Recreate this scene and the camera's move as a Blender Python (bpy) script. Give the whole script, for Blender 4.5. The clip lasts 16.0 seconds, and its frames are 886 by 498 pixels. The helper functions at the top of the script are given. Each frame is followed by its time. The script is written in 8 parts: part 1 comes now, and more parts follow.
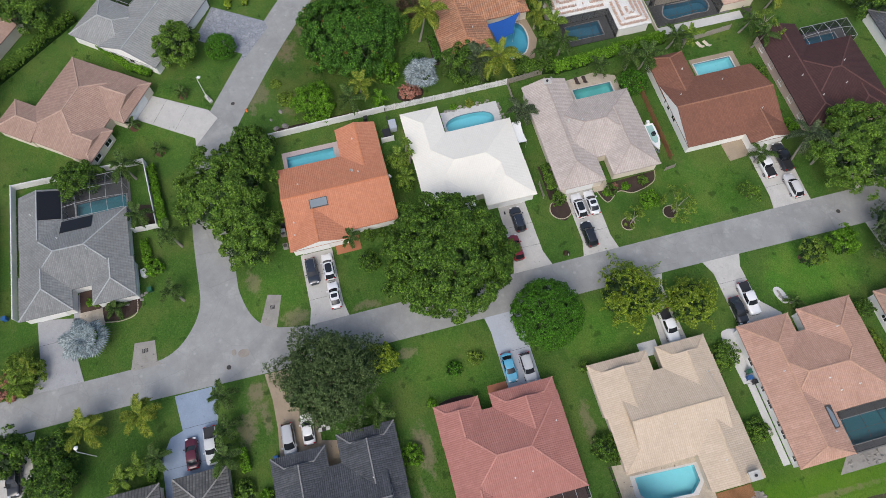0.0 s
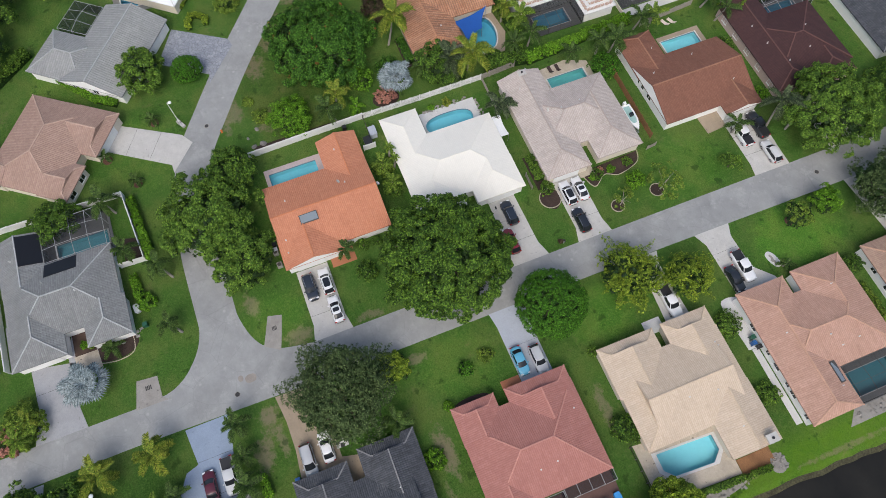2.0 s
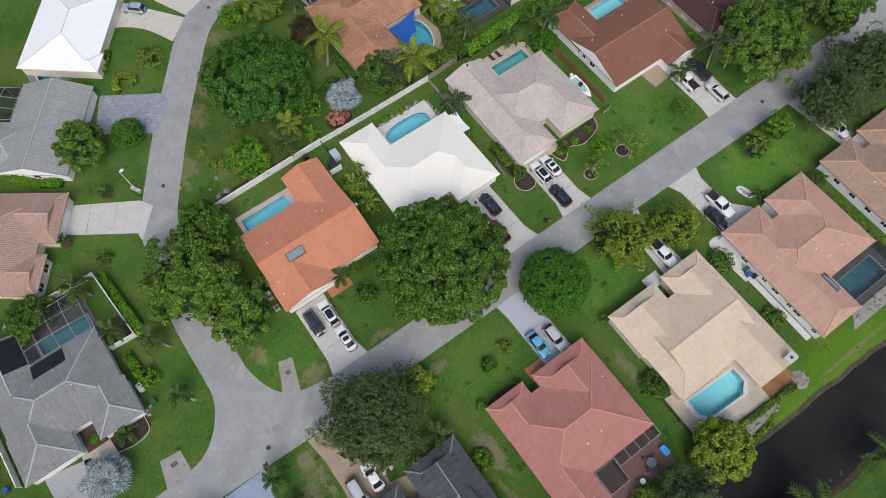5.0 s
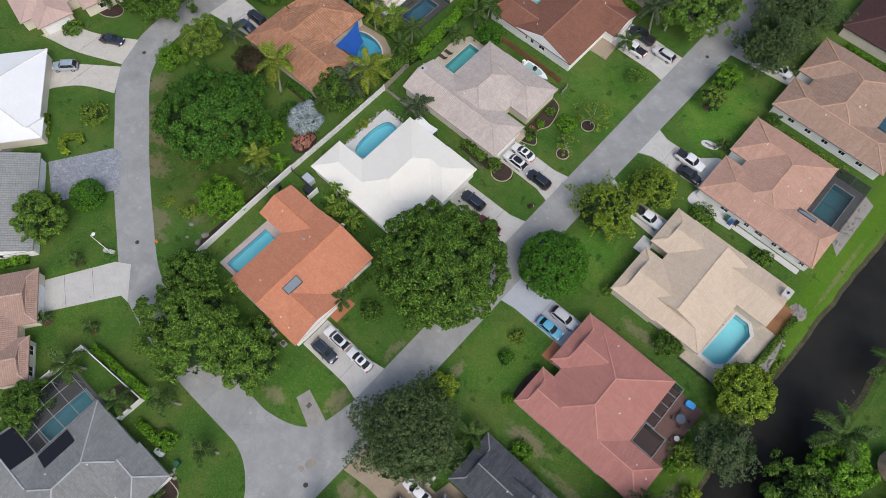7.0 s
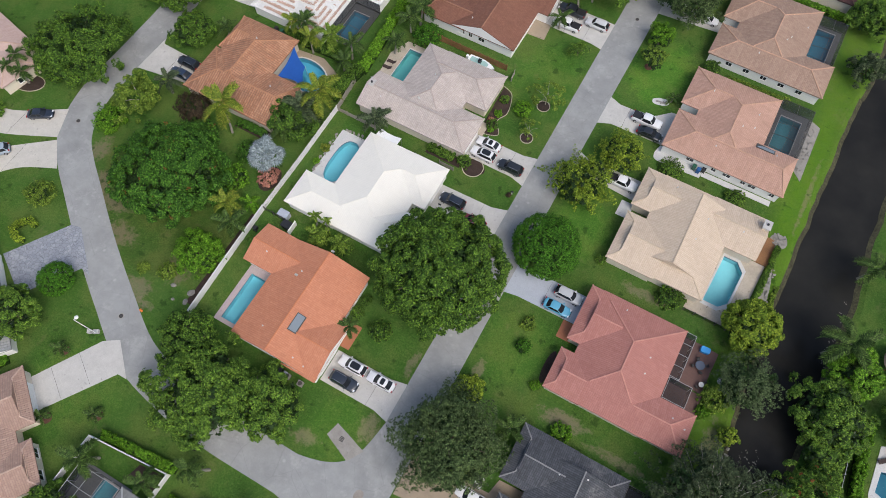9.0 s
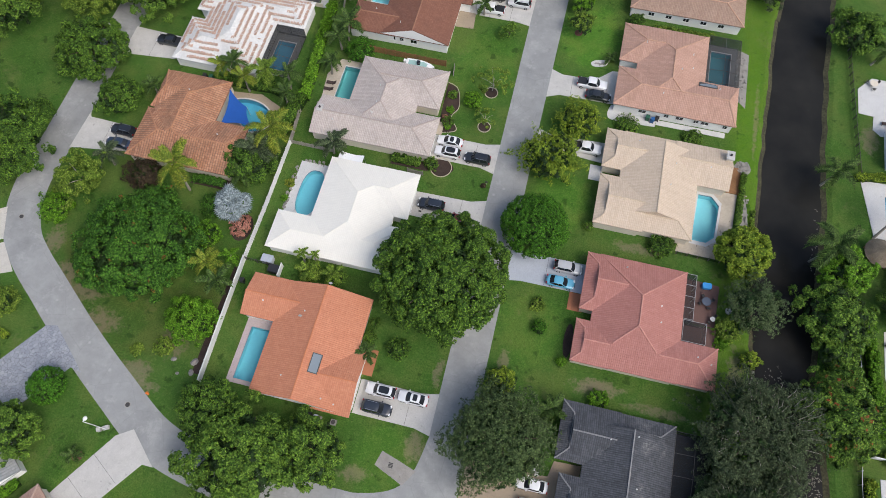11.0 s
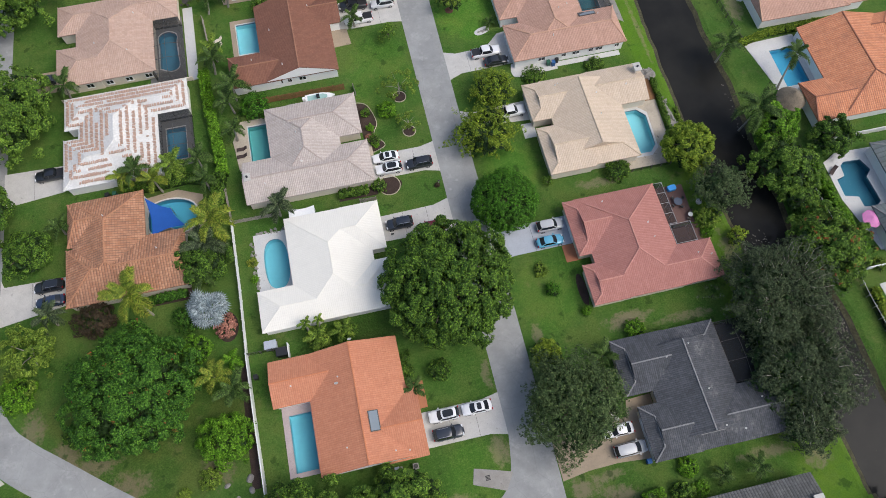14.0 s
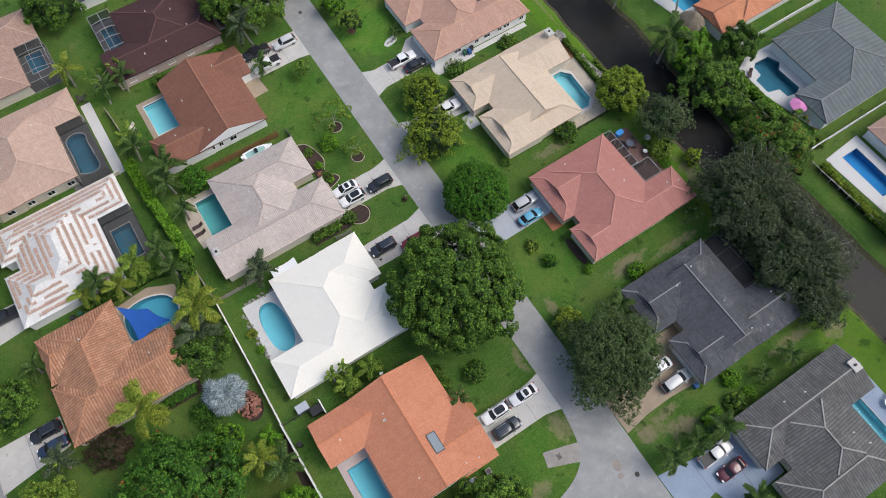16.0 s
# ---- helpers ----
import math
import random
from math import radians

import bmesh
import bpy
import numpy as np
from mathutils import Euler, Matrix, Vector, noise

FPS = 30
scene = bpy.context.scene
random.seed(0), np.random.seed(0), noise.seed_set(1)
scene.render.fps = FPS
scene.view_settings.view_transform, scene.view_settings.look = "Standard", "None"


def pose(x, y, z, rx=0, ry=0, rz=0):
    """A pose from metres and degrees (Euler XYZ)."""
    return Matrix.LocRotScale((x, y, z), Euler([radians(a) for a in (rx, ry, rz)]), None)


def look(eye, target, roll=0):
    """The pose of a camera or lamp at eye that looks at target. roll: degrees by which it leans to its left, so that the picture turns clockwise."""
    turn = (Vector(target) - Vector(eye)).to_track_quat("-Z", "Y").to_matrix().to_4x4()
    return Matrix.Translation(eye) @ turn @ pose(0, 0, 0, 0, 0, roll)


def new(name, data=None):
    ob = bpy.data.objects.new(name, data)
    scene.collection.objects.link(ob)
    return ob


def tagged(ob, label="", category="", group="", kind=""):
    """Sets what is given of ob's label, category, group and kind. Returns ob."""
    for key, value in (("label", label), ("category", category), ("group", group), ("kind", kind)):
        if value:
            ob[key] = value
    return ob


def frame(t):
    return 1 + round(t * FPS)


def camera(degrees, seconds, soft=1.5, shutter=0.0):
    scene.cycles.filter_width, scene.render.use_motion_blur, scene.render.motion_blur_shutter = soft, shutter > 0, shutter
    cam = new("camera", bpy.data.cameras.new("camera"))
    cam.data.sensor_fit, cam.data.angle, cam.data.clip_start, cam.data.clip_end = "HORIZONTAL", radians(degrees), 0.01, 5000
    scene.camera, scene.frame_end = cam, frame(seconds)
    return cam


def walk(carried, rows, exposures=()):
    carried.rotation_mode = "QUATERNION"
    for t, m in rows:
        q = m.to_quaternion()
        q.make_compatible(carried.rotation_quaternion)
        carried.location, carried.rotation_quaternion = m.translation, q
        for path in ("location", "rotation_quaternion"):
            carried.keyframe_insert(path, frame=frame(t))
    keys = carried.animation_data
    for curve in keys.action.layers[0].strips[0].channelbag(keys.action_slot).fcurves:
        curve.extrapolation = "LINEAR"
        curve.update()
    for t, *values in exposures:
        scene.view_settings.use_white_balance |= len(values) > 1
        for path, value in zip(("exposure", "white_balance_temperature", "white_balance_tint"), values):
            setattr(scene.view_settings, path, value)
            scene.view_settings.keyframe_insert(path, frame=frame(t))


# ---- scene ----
cam = camera(67.38, 16.0, soft=0.6)
ROWS = [
    (0.0, 35.933, 13.702, 103.845, 23.226, 0.511, 75.258),
    (0.5, 35.387, 12.530, 103.812, 23.114, 0.418, 73.706),
    (1.0, 34.833, 11.356, 103.774, 23.075, 0.329, 72.030),
    (1.5, 34.258, 10.180, 103.730, 23.025, 0.260, 70.282),
    (2.0, 33.658, 9.006, 103.693, 22.997, 0.217, 68.344),
    (2.5, 33.030, 7.839, 103.663, 22.974, 0.261, 66.288),
    (3.0, 32.381, 6.683, 103.646, 22.972, 0.323, 64.081),
    (3.5, 31.719, 5.530, 103.644, 23.005, 0.397, 61.848),
    (4.0, 31.050, 4.379, 103.646, 23.051, 0.569, 59.395),
    (4.5, 30.095, 2.926, 103.649, 23.067, 0.545, 56.861),
    (5.0, 29.011, 1.408, 103.657, 23.090, 0.496, 54.212),
    (5.5, 27.793, -0.161, 103.666, 23.123, 0.426, 51.448),
    (6.0, 26.440, -1.763, 103.674, 23.166, 0.341, 48.571),
    (6.5, 24.950, -3.375, 103.677, 23.219, 0.250, 45.581),
    (7.0, 23.096, -4.767, 103.768, 23.148, 0.128, 42.478),
    (7.5, 21.217, -6.146, 103.836, 23.152, 0.028, 39.312),
    (8.0, 19.291, -7.506, 103.856, 23.198, -0.076, 36.059),
    (8.5, 17.301, -8.853, 103.803, 23.322, -0.089, 32.550),
    (9.0, 15.276, -10.192, 103.708, 23.484, -0.131, 28.975),
    (9.5, 13.037, -11.290, 103.675, 23.547, -0.100, 25.321),
    (10.0, 10.678, -12.210, 103.644, 23.589, -0.048, 21.554),
    (10.5, 8.202, -12.933, 103.616, 23.606, 0.022, 17.672),
    (11.0, 5.612, -13.441, 103.597, 23.596, 0.104, 13.675),
    (11.5, 2.915, -13.724, 103.586, 23.559, 0.192, 9.560),
    (12.0, -0.138, -13.379, 103.706, 23.290, 0.176, 5.330),
    (12.5, -3.188, -12.993, 103.810, 23.124, 0.183, 0.947),
    (13.0, -6.226, -12.517, 103.876, 22.995, 0.138, -3.471),
    (13.5, -9.262, -11.907, 103.891, 22.952, 0.186, -8.120),
    (14.0, -12.307, -11.148, 103.856, 22.974, 0.189, -12.807),
    (14.5, -15.357, -10.235, 103.787, 23.112, 0.268, -17.614),
    (15.0, -18.395, -9.177, 103.691, 23.227, 0.399, -22.646),
    (15.5, -21.400, -7.987, 103.540, 23.500, 0.561, -27.678),
    (16.0, -24.381, -6.729, 103.350, 23.837, 0.700, -32.790),
]
walk(cam, [(t, pose(x, y, z, rx, ry, rz)) for t, x, y, z, rx, ry, rz in ROWS],
     [(0.0, 0.33), (7.0, 0.30), (9.0, 0.39), (12.5, 0.43), (16.0, 0.42)])

# ---- light ----
world = bpy.data.worlds.new("overcast_sky")
scene.world = world
world.use_nodes = True
wn = world.node_tree.nodes
sky = wn.new("ShaderNodeTexSky")
sky.sky_type, sky.sun_disc = "NISHITA", False
sky.sun_elevation, sky.sun_rotation = radians(52), radians(119)
sky.air_density, sky.dust_density, sky.ozone_density = 1.0, 3.0, 0.6
world.node_tree.links.new(sky.outputs[0], wn["Background"].inputs[0])
wn["Background"].inputs[1].default_value = 0.138
sun_data = bpy.data.lights.new("sun", "SUN")
sun_data.energy, sun_data.angle, sun_data.color = 1.25, radians(40), (1.0, 0.982, 0.962)
sun = new("sun", sun_data)
sun.matrix_world = look((80, -45, 118), (0, 0, 0))

# ---- materials ----


class Nodes:
    """A small writer for node materials."""

    def __init__(self, name, rough=0.8, metal=0.0, spec=0.5):
        self.mat = bpy.data.materials.new(name)
        self.mat.use_nodes = True
        self.t = self.mat.node_tree
        self.b = self.t.nodes["Principled BSDF"]
        self.b.inputs["Roughness"].default_value = rough
        self.b.inputs["Metallic"].default_value = metal
        self.b.inputs["Specular IOR Level"].default_value = spec

    def put(self, socket, value):
        if isinstance(value, bpy.types.NodeSocket):
            self.t.links.new(value, socket)
        elif isinstance(value, tuple) and len(value) == 3 and socket.type == "RGBA":
            socket.default_value = (*value, 1)
        else:
            socket.default_value = value

    def place(self, uv=False):
        n = self.t.nodes.new("ShaderNodeTexCoord")
        if uv:
            return n.outputs["UV"]
        g = self.t.nodes.new("ShaderNodeNewGeometry")
        return g.outputs["Position"]

    def noise(self, scale, detail=3.0, vec=None, rough=0.55):
        n = self.t.nodes.new("ShaderNodeTexNoise")
        self.put(n.inputs["Vector"], vec if vec is not None else self.place())
        n.inputs["Scale"].default_value, n.inputs["Detail"].default_value = scale, detail
        n.inputs["Roughness"].default_value = rough
        return n.outputs[0]

    def cells(self, scale, vec=None, out="Color", feature="F1"):
        n = self.t.nodes.new("ShaderNodeTexVoronoi")
        n.feature = feature
        self.put(n.inputs["Vector"], vec if vec is not None else self.place())
        n.inputs["Scale"].default_value = scale
        return n.outputs[out]

    def ramp(self, fac, *stops):
        n = self.t.nodes.new("ShaderNodeValToRGB")
        self.put(n.inputs[0], fac)
        while len(n.color_ramp.elements) < len(stops):
            n.color_ramp.elements.new(0.5)
        for el, (p, c) in zip(n.color_ramp.elements, stops):
            el.position, el.color = p, (*c, 1) if isinstance(c, tuple) else (c, c, c, 1)
        return n.outputs[0]

    def mix(self, fac, a, b, kind="MIX"):
        n = self.t.nodes.new("ShaderNodeMix")
        n.data_type, n.blend_type = "RGBA", kind
        self.put(n.inputs[0], fac)
        self.put(n.inputs[6], a)
        self.put(n.inputs[7], b)
        return n.outputs[2]

    def math(self, op, a, b=0.0):
        n = self.t.nodes.new("ShaderNodeMath")
        n.operation = op
        self.put(n.inputs[0], a)
        self.put(n.inputs[1], b)
        return n.outputs[0]

    def split(self, vec):
        n = self.t.nodes.new("ShaderNodeSeparateXYZ")
        self.put(n.inputs[0], vec)
        return n.outputs

    def join(self, x, y, z=0.0):
        n = self.t.nodes.new("ShaderNodeCombineXYZ")
        for s, val in zip(n.inputs, (x, y, z)):
            self.put(s, val)
        return n.outputs[0]

    def white(self, vec):
        n = self.t.nodes.new("ShaderNodeTexWhiteNoise")
        self.put(n.inputs["Vector"], vec)
        return n.outputs[0]

    def island(self):
        return self.t.nodes.new("ShaderNodeNewGeometry").outputs["Random Per Island"]

    def chance(self):
        return self.t.nodes.new("ShaderNodeObjectInfo").outputs["Random"]

    def color(self, c):
        self.put(self.b.inputs["Base Color"], c)

    def bump(self, h, dist=0.02, strength=0.6):
        n = self.t.nodes.new("ShaderNodeBump")
        n.inputs["Strength"].default_value, n.inputs["Distance"].default_value = strength, dist
        self.put(n.inputs["Height"], h)
        self.t.links.new(n.outputs[0], self.b.inputs["Normal"])


def shade(c, k):
    return tuple(min(1.0, v * k) for v in c)


def rough_mat(name, c, rough=0.85, fine=6.0, broad=0.25, spread=0.18, bump=0.01, spec=0.4):
    """Plain weathered stuff: grain and broad stains over one colour."""
    n = Nodes(name, rough, 0, spec)
    g, s = n.noise(fine, 4), n.noise(broad, 5)
    a = n.mix(n.ramp(g, (0.3, 0.0), (0.7, 1.0)), shade(c, 1 - spread), shade(c, 1 + spread))
    n.color(n.mix(n.ramp(s, (0.38, 0.0), (0.7, 0.6)), a, shade(c, 1 - 1.6 * spread)))
    n.bump(g, bump)
    return n.mat


def paint_mat(name, c, rough=0.35, metal=0.0, coat=0.0):
    n = Nodes(name, rough, metal)
    n.color(n.mix(n.noise(1.7, 3), shade(c, 0.93), shade(c, 1.05)))
    n.b.inputs["Coat Weight"].default_value = coat
    return n.mat


def tile_mat(name, c, c2, rib=0.31, course=0.42, dirt_shade=0.5, relief=0.05, dirt_shade_c=(0.16, 0.14, 0.12), grain=1.0, lichen=0.0):
    """Roof tiles: ribs down the slope, courses across it, each tile of its own tone, mildew in patches and runs."""
    n = Nodes(name, 0.78, 0, 0.35)
    uv = n.split(n.place(uv=True))
    u, v = n.math("DIVIDE", uv[0], rib), n.math("DIVIDE", uv[1], course)
    tone = n.white(n.join(n.math("FLOOR", u), n.math("FLOOR", v)))
    lane = n.white(n.join(n.math("FLOOR", u), 3.0))
    a = n.mix(n.math("ADD", n.math("MULTIPLY", tone, 0.6), n.math("MULTIPLY", lane, 0.25)), c, c2)
    a = n.mix(1.0, a, n.ramp(n.noise(5.5, 5, rough=0.75), (0.32, 1 - 0.10 * grain), (0.66, 1 + 0.08 * grain)), "MULTIPLY")
    a = n.mix(n.math("MULTIPLY", n.ramp(n.noise(0.8, 6), (0.35, 0.0), (0.75, 1.0)), 0.26 * grain), a, shade(c, 0.78))
    # rib grooves and laps: dirt and their shade, both put into the colour
    wave = n.math("ABSOLUTE", n.math("SINE", n.math("MULTIPLY", u, math.pi)))
    joint = n.ramp(wave, (0.0, 1.0), (0.5, 0.0))
    a = n.mix(n.math("MULTIPLY", joint, min(1.0, dirt_shade * 0.95)), a, dirt_shade_c)
    lap = n.ramp(n.math("FRACT", v), (0.0, 1.0), (0.2, 0.0))
    a = n.mix(n.math("MULTIPLY", lap, dirt_shade * 0.6), a, dirt_shade_c)
    patch = n.ramp(n.noise(0.3, 8, rough=0.72), (0.48, 0.0), (0.78, 1.0))
    a = n.mix(n.math("MULTIPLY", patch, dirt_shade * 0.7), a, dirt_shade_c)
    # long rain runs down the slope
    run = n.noise(1.0, 4, n.join(n.math("MULTIPLY", uv[0], 1.7), n.math("MULTIPLY", uv[1], 0.22)), 0.6)
    a = n.mix(n.math("MULTIPLY", n.ramp(run, (0.54, 0.0), (0.7, 1.0)), dirt_shade * 0.5), a, dirt_shade_c)
    if lichen:
        pale = n.math("MULTIPLY", n.ramp(n.noise(0.2, 8, rough=0.75), (0.52, 0.0), (0.7, 1.0)), n.ramp(n.noise(2.4, 5, rough=0.7), (0.4, 0.1), (0.62, 1.0)))
        a = n.mix(n.math("MULTIPLY", pale, lichen), a, (0.33, 0.33, 0.32))
    n.color(a)
    n.bump(n.math("ADD", wave, n.math("MULTIPLY", n.math("FRACT", v), -0.6)), relief * 0.7, 0.9)
    return n.mat


def leaf_mat(name, a, b, c, glow=0.10, young=0.5):
    """Foliage: three tones, leaf by leaf, with twig-sized mottling, broad drifts and some light through the leaf."""
    n = Nodes(name, 0.65, 0, 0.18)
    col = n.ramp(n.island(), (0.0, a), (0.5, b), (1.0, c))
    # whole twigs of young, paler leaves, older dark drifts, and a mottle of leaf-sized tones
    col = n.mix(n.ramp(n.noise(0.85, 3, rough=0.6), (0.50, 0.0), (0.66, young)), col, n.mix(0.5, b, c))
    col = n.mix(1.0, col, n.ramp(n.noise(2.8, 5, rough=0.78), (0.36, 0.30), (0.62, 1.60)), "MULTIPLY")
    col = n.mix(n.ramp(n.noise(0.5, 3), (0.40, 0.0), (0.72, 0.45)), col, shade(a, 0.9))
    n.color(col)
    tr = n.t.nodes.new("ShaderNodeBsdfTranslucent")
    n.put(tr.inputs[0], col)
    ad = n.t.nodes.new("ShaderNodeMixShader")
    ad.inputs[0].default_value = glow
    n.t.links.new(n.b.outputs[0], ad.inputs[1])
    n.t.links.new(tr.outputs[0], ad.inputs[2])
    n.t.links.new(ad.outputs[0], n.t.nodes["Material Output"].inputs[0])
    return n.mat


def grass_mat():
    n = Nodes("lawn_grass", 0.9, 0, 0.12)
    p = n.place()
    fine, mid, broad = n.noise(4.2, 8, p, 0.82), n.noise(0.75, 7, p, 0.75), n.noise(0.055, 4, p, 0.6)
    a = n.mix(n.ramp(fine, (0.36, 0.0), (0.62, 1.0)), (0.019, 0.060, 0.010), (0.104, 0.222, 0.036))
    a = n.mix(n.ramp(mid, (0.40, 0.0), (0.62, 0.6)), a, (0.044, 0.122, 0.016))
    a = n.mix(n.ramp(broad, (0.42, 0.0), (0.64, 0.5)), a, (0.086, 0.156, 0.034))
    a = n.mix(n.ramp(n.noise(0.13, 5, p, 0.62), (0.44, 0.0), (0.60, 0.75)), a, n.mix(n.ramp(fine, (0.36, 0.0), (0.62, 1.0)), (0.060, 0.098, 0.018), (0.152, 0.215, 0.050)))
    a = n.mix(n.ramp(n.noise(0.09, 4, p, 0.7), (0.52, 0.0), (0.66, 0.7)), a, n.mix(n.ramp(fine, (0.36, 0.0), (0.62, 1.0)), (0.018, 0.056, 0.008), (0.070, 0.165, 0.024)))
    tuft = n.ramp(n.noise(1.9, 6, p, 0.8), (0.52, 0.0), (0.64, 0.55))
    a = n.mix(tuft, a, (0.138, 0.222, 0.050))
    x = n.split(p)[0]
    # a lusher strip of lawn along the canal
    lush = n.math("MULTIPLY", n.ramp(n.math("DIVIDE", x, 100.0), (0.385, 0.0), (0.425, 1.0), (0.50, 1.0), (0.52, 0.0)), n.ramp(mid, (0.3, 0.3), (0.6, 1.0)))
    a = n.mix(n.math("MULTIPLY", lush, 0.6), a, (0.120, 0.230, 0.014))
    bare = n.math("MULTIPLY", n.ramp(n.noise(0.14, 7, p, 0.74), (0.56, 0.0), (0.72, 1.0)), n.ramp(n.noise(1.3, 5, p), (0.38, 0.0), (0.62, 0.9)))
    a = n.mix(n.math("MULTIPLY", bare, 0.75), a, (0.20, 0.185, 0.085))
    # worn sandy spots
    for cx, cy, rx, ry in ((22.8, 12.9, 3.6, 1.5), (13.5, -11.5, 3.2, 1.0), (37.5, -11.2, 5.0, 1.0), (44.2, -13.6, 2.2, 1.6), (14.0, -12.6, 3.0, 1.3), (65.5, 70.0, 1.8, 3.6), (-45.0, -3.2, 2.8, 1.0), (26.5, 38.2, 5.0, 1.0), (-2.0, -2.2, 1.6, 2.6), (-9.6, -8.0, 2.6, 1.4), (8.2, 7.6, 1.0, 2.4), (44.5, 21.0, 1.6, 4.5), (-1.0, 9.5, 0.8, 2.5), (-43.5, 4.5, 2.5, 3.0), (8.5, -10.0, 1.6, 2.0), (-62.0, 9.0, 5.0, 1.6), (-47.4, -1.2, 3.0, 2.0), (-56.4, 5.0, 4.0, 2.2), (-65.6, 11.6, 3.0, 2.2), (-70.4, 16.4, 2.0, 3.0), (24.0, 13.4, 4.2, 1.3), (33.0, 11.6, 5.0, 0.9), (9.6, -10.2, 2.4, 1.3), (12.6, -9.2, 3.4, 0.8), (43.4, 52.0, 0.7, 5.0), (45.0, 70.0, 0.5, 9.0), (-0.9, -8.4, 1.0, 1.0), (8.6, 13.5, 1.0, 2.6)):
        q = n.split(p)
        dx, dy = n.math("DIVIDE", n.math("SUBTRACT", q[0], cx), rx), n.math("DIVIDE", n.math("SUBTRACT", q[1], cy), ry)
        d = n.math("ADD", n.math("MULTIPLY", dx, dx), n.math("MULTIPLY", dy, dy))
        d = n.math("ADD", d, n.math("MULTIPLY", n.math("SUBTRACT", mid, 0.5), 5.5))
        a = n.mix(n.math("MULTIPLY", n.ramp(d, (0.15, 1.0), (1.05, 0.0)), n.ramp(fine, (0.3, 0.45), (0.65, 0.85))), a, (0.235, 0.205, 0.125))
    # well-kept front lawns, the rough grass of the open lot, a darker lower lawn
    # the strip at (-20, 20.5) paints the shade between two houses
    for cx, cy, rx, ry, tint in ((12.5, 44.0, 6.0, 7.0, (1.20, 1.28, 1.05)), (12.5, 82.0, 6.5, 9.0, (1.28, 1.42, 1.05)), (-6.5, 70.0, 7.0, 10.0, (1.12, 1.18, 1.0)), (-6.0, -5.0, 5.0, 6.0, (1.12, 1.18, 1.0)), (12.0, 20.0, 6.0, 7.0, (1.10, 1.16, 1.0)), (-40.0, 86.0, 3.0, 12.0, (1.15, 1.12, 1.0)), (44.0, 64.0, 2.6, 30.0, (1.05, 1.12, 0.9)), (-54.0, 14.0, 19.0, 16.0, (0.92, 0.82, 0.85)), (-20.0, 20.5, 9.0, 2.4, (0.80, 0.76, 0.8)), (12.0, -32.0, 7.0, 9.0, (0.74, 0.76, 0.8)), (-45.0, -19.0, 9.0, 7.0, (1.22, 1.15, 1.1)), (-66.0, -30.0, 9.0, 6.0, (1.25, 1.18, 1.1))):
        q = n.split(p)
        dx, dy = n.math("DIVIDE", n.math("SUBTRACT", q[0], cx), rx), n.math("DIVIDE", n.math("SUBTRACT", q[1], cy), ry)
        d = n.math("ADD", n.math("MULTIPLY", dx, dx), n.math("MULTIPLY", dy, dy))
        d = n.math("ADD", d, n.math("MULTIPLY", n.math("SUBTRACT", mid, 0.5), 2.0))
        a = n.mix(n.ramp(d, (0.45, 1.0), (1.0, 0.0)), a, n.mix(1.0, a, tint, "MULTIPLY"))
    weed = n.ramp(n.noise(0.42, 3, p), (0.62, 0.0), (0.68, 0.6))
    n.color(n.mix(weed, a, (0.020, 0.058, 0.010)))
    n.bump(n.math("ADD", fine, n.noise(24, 3, p)), 0.12, 0.9)
    return n.mat


def asphalt_mat():
    n = Nodes("old_asphalt", 0.92, 0, 0.25)
    p = n.place()
    g = n.noise(14, 4, p, 0.7)
    a = n.mix(g, (0.245, 0.249, 0.243), (0.318, 0.322, 0.314))
    a = n.mix(n.ramp(n.noise(0.33, 6, p, 0.7), (0.42, 0.0), (0.66, 0.6)), a, (0.362, 0.367, 0.358))
    a = n.mix(n.ramp(n.noise(0.11, 6, p, 0.72), (0.48, 0.0), (0.7, 0.75)), a, (0.212, 0.216, 0.212))
    a = n.mix(n.ramp(n.noise(0.9, 5, p, 0.7), (0.62, 0.0), (0.7, 0.25)), a, (0.16, 0.16, 0.165))
    # bleached blotches and fine cracks
    a = n.mix(n.ramp(n.noise(0.28, 6, p, 0.75), (0.54, 0.0), (0.66, 0.55)), a, (0.40, 0.395, 0.385))
    spot = n.ramp(n.cells(0.35, p, "Distance"), (0.05, 0.5), (0.12, 0.0))
    a = n.mix(spot, a, (0.43, 0.425, 0.41))
    crack = n.ramp(n.cells(0.22, n.mix(0.12, p, n.noise(0.8, 4, p)), "Distance", "DISTANCE_TO_EDGE"), (0.0, 0.22), (0.010, 0.0))
    a = n.mix(crack, a, (0.13, 0.13, 0.13))
    n.color(a)
    n.bump(g, 0.01)
    return n.mat


def concrete_mat(name, c, stain=0.35):
    n = Nodes(name, 0.88, 0, 0.3)
    p = n.place()
    g = n.noise(7, 6, p, 0.75)
    a = n.mix(n.ramp(g, (0.3, 0.0), (0.7, 1.0)), shade(c, 0.84), shade(c, 1.08))
    a = n.mix(n.math("MULTIPLY", n.ramp(n.noise(0.5, 7, p, 0.74), (0.42, 0.0), (0.72, 1.0)), stain), a, shade(c, 0.52))
    a = n.mix(n.math("MULTIPLY", n.ramp(n.noise(0.16, 4, p, 0.6), (0.45, 0.0), (0.65, 1.0)), stain * 0.6), a, shade(c, 0.7))
    drip = n.ramp(n.noise(1.6, 3, p, 0.5), (0.66, 0.0), (0.72, stain * 1.4))
    n.color(n.mix(drip, a, shade(c, 0.4)))
    n.bump(g, 0.006)
    return n.mat


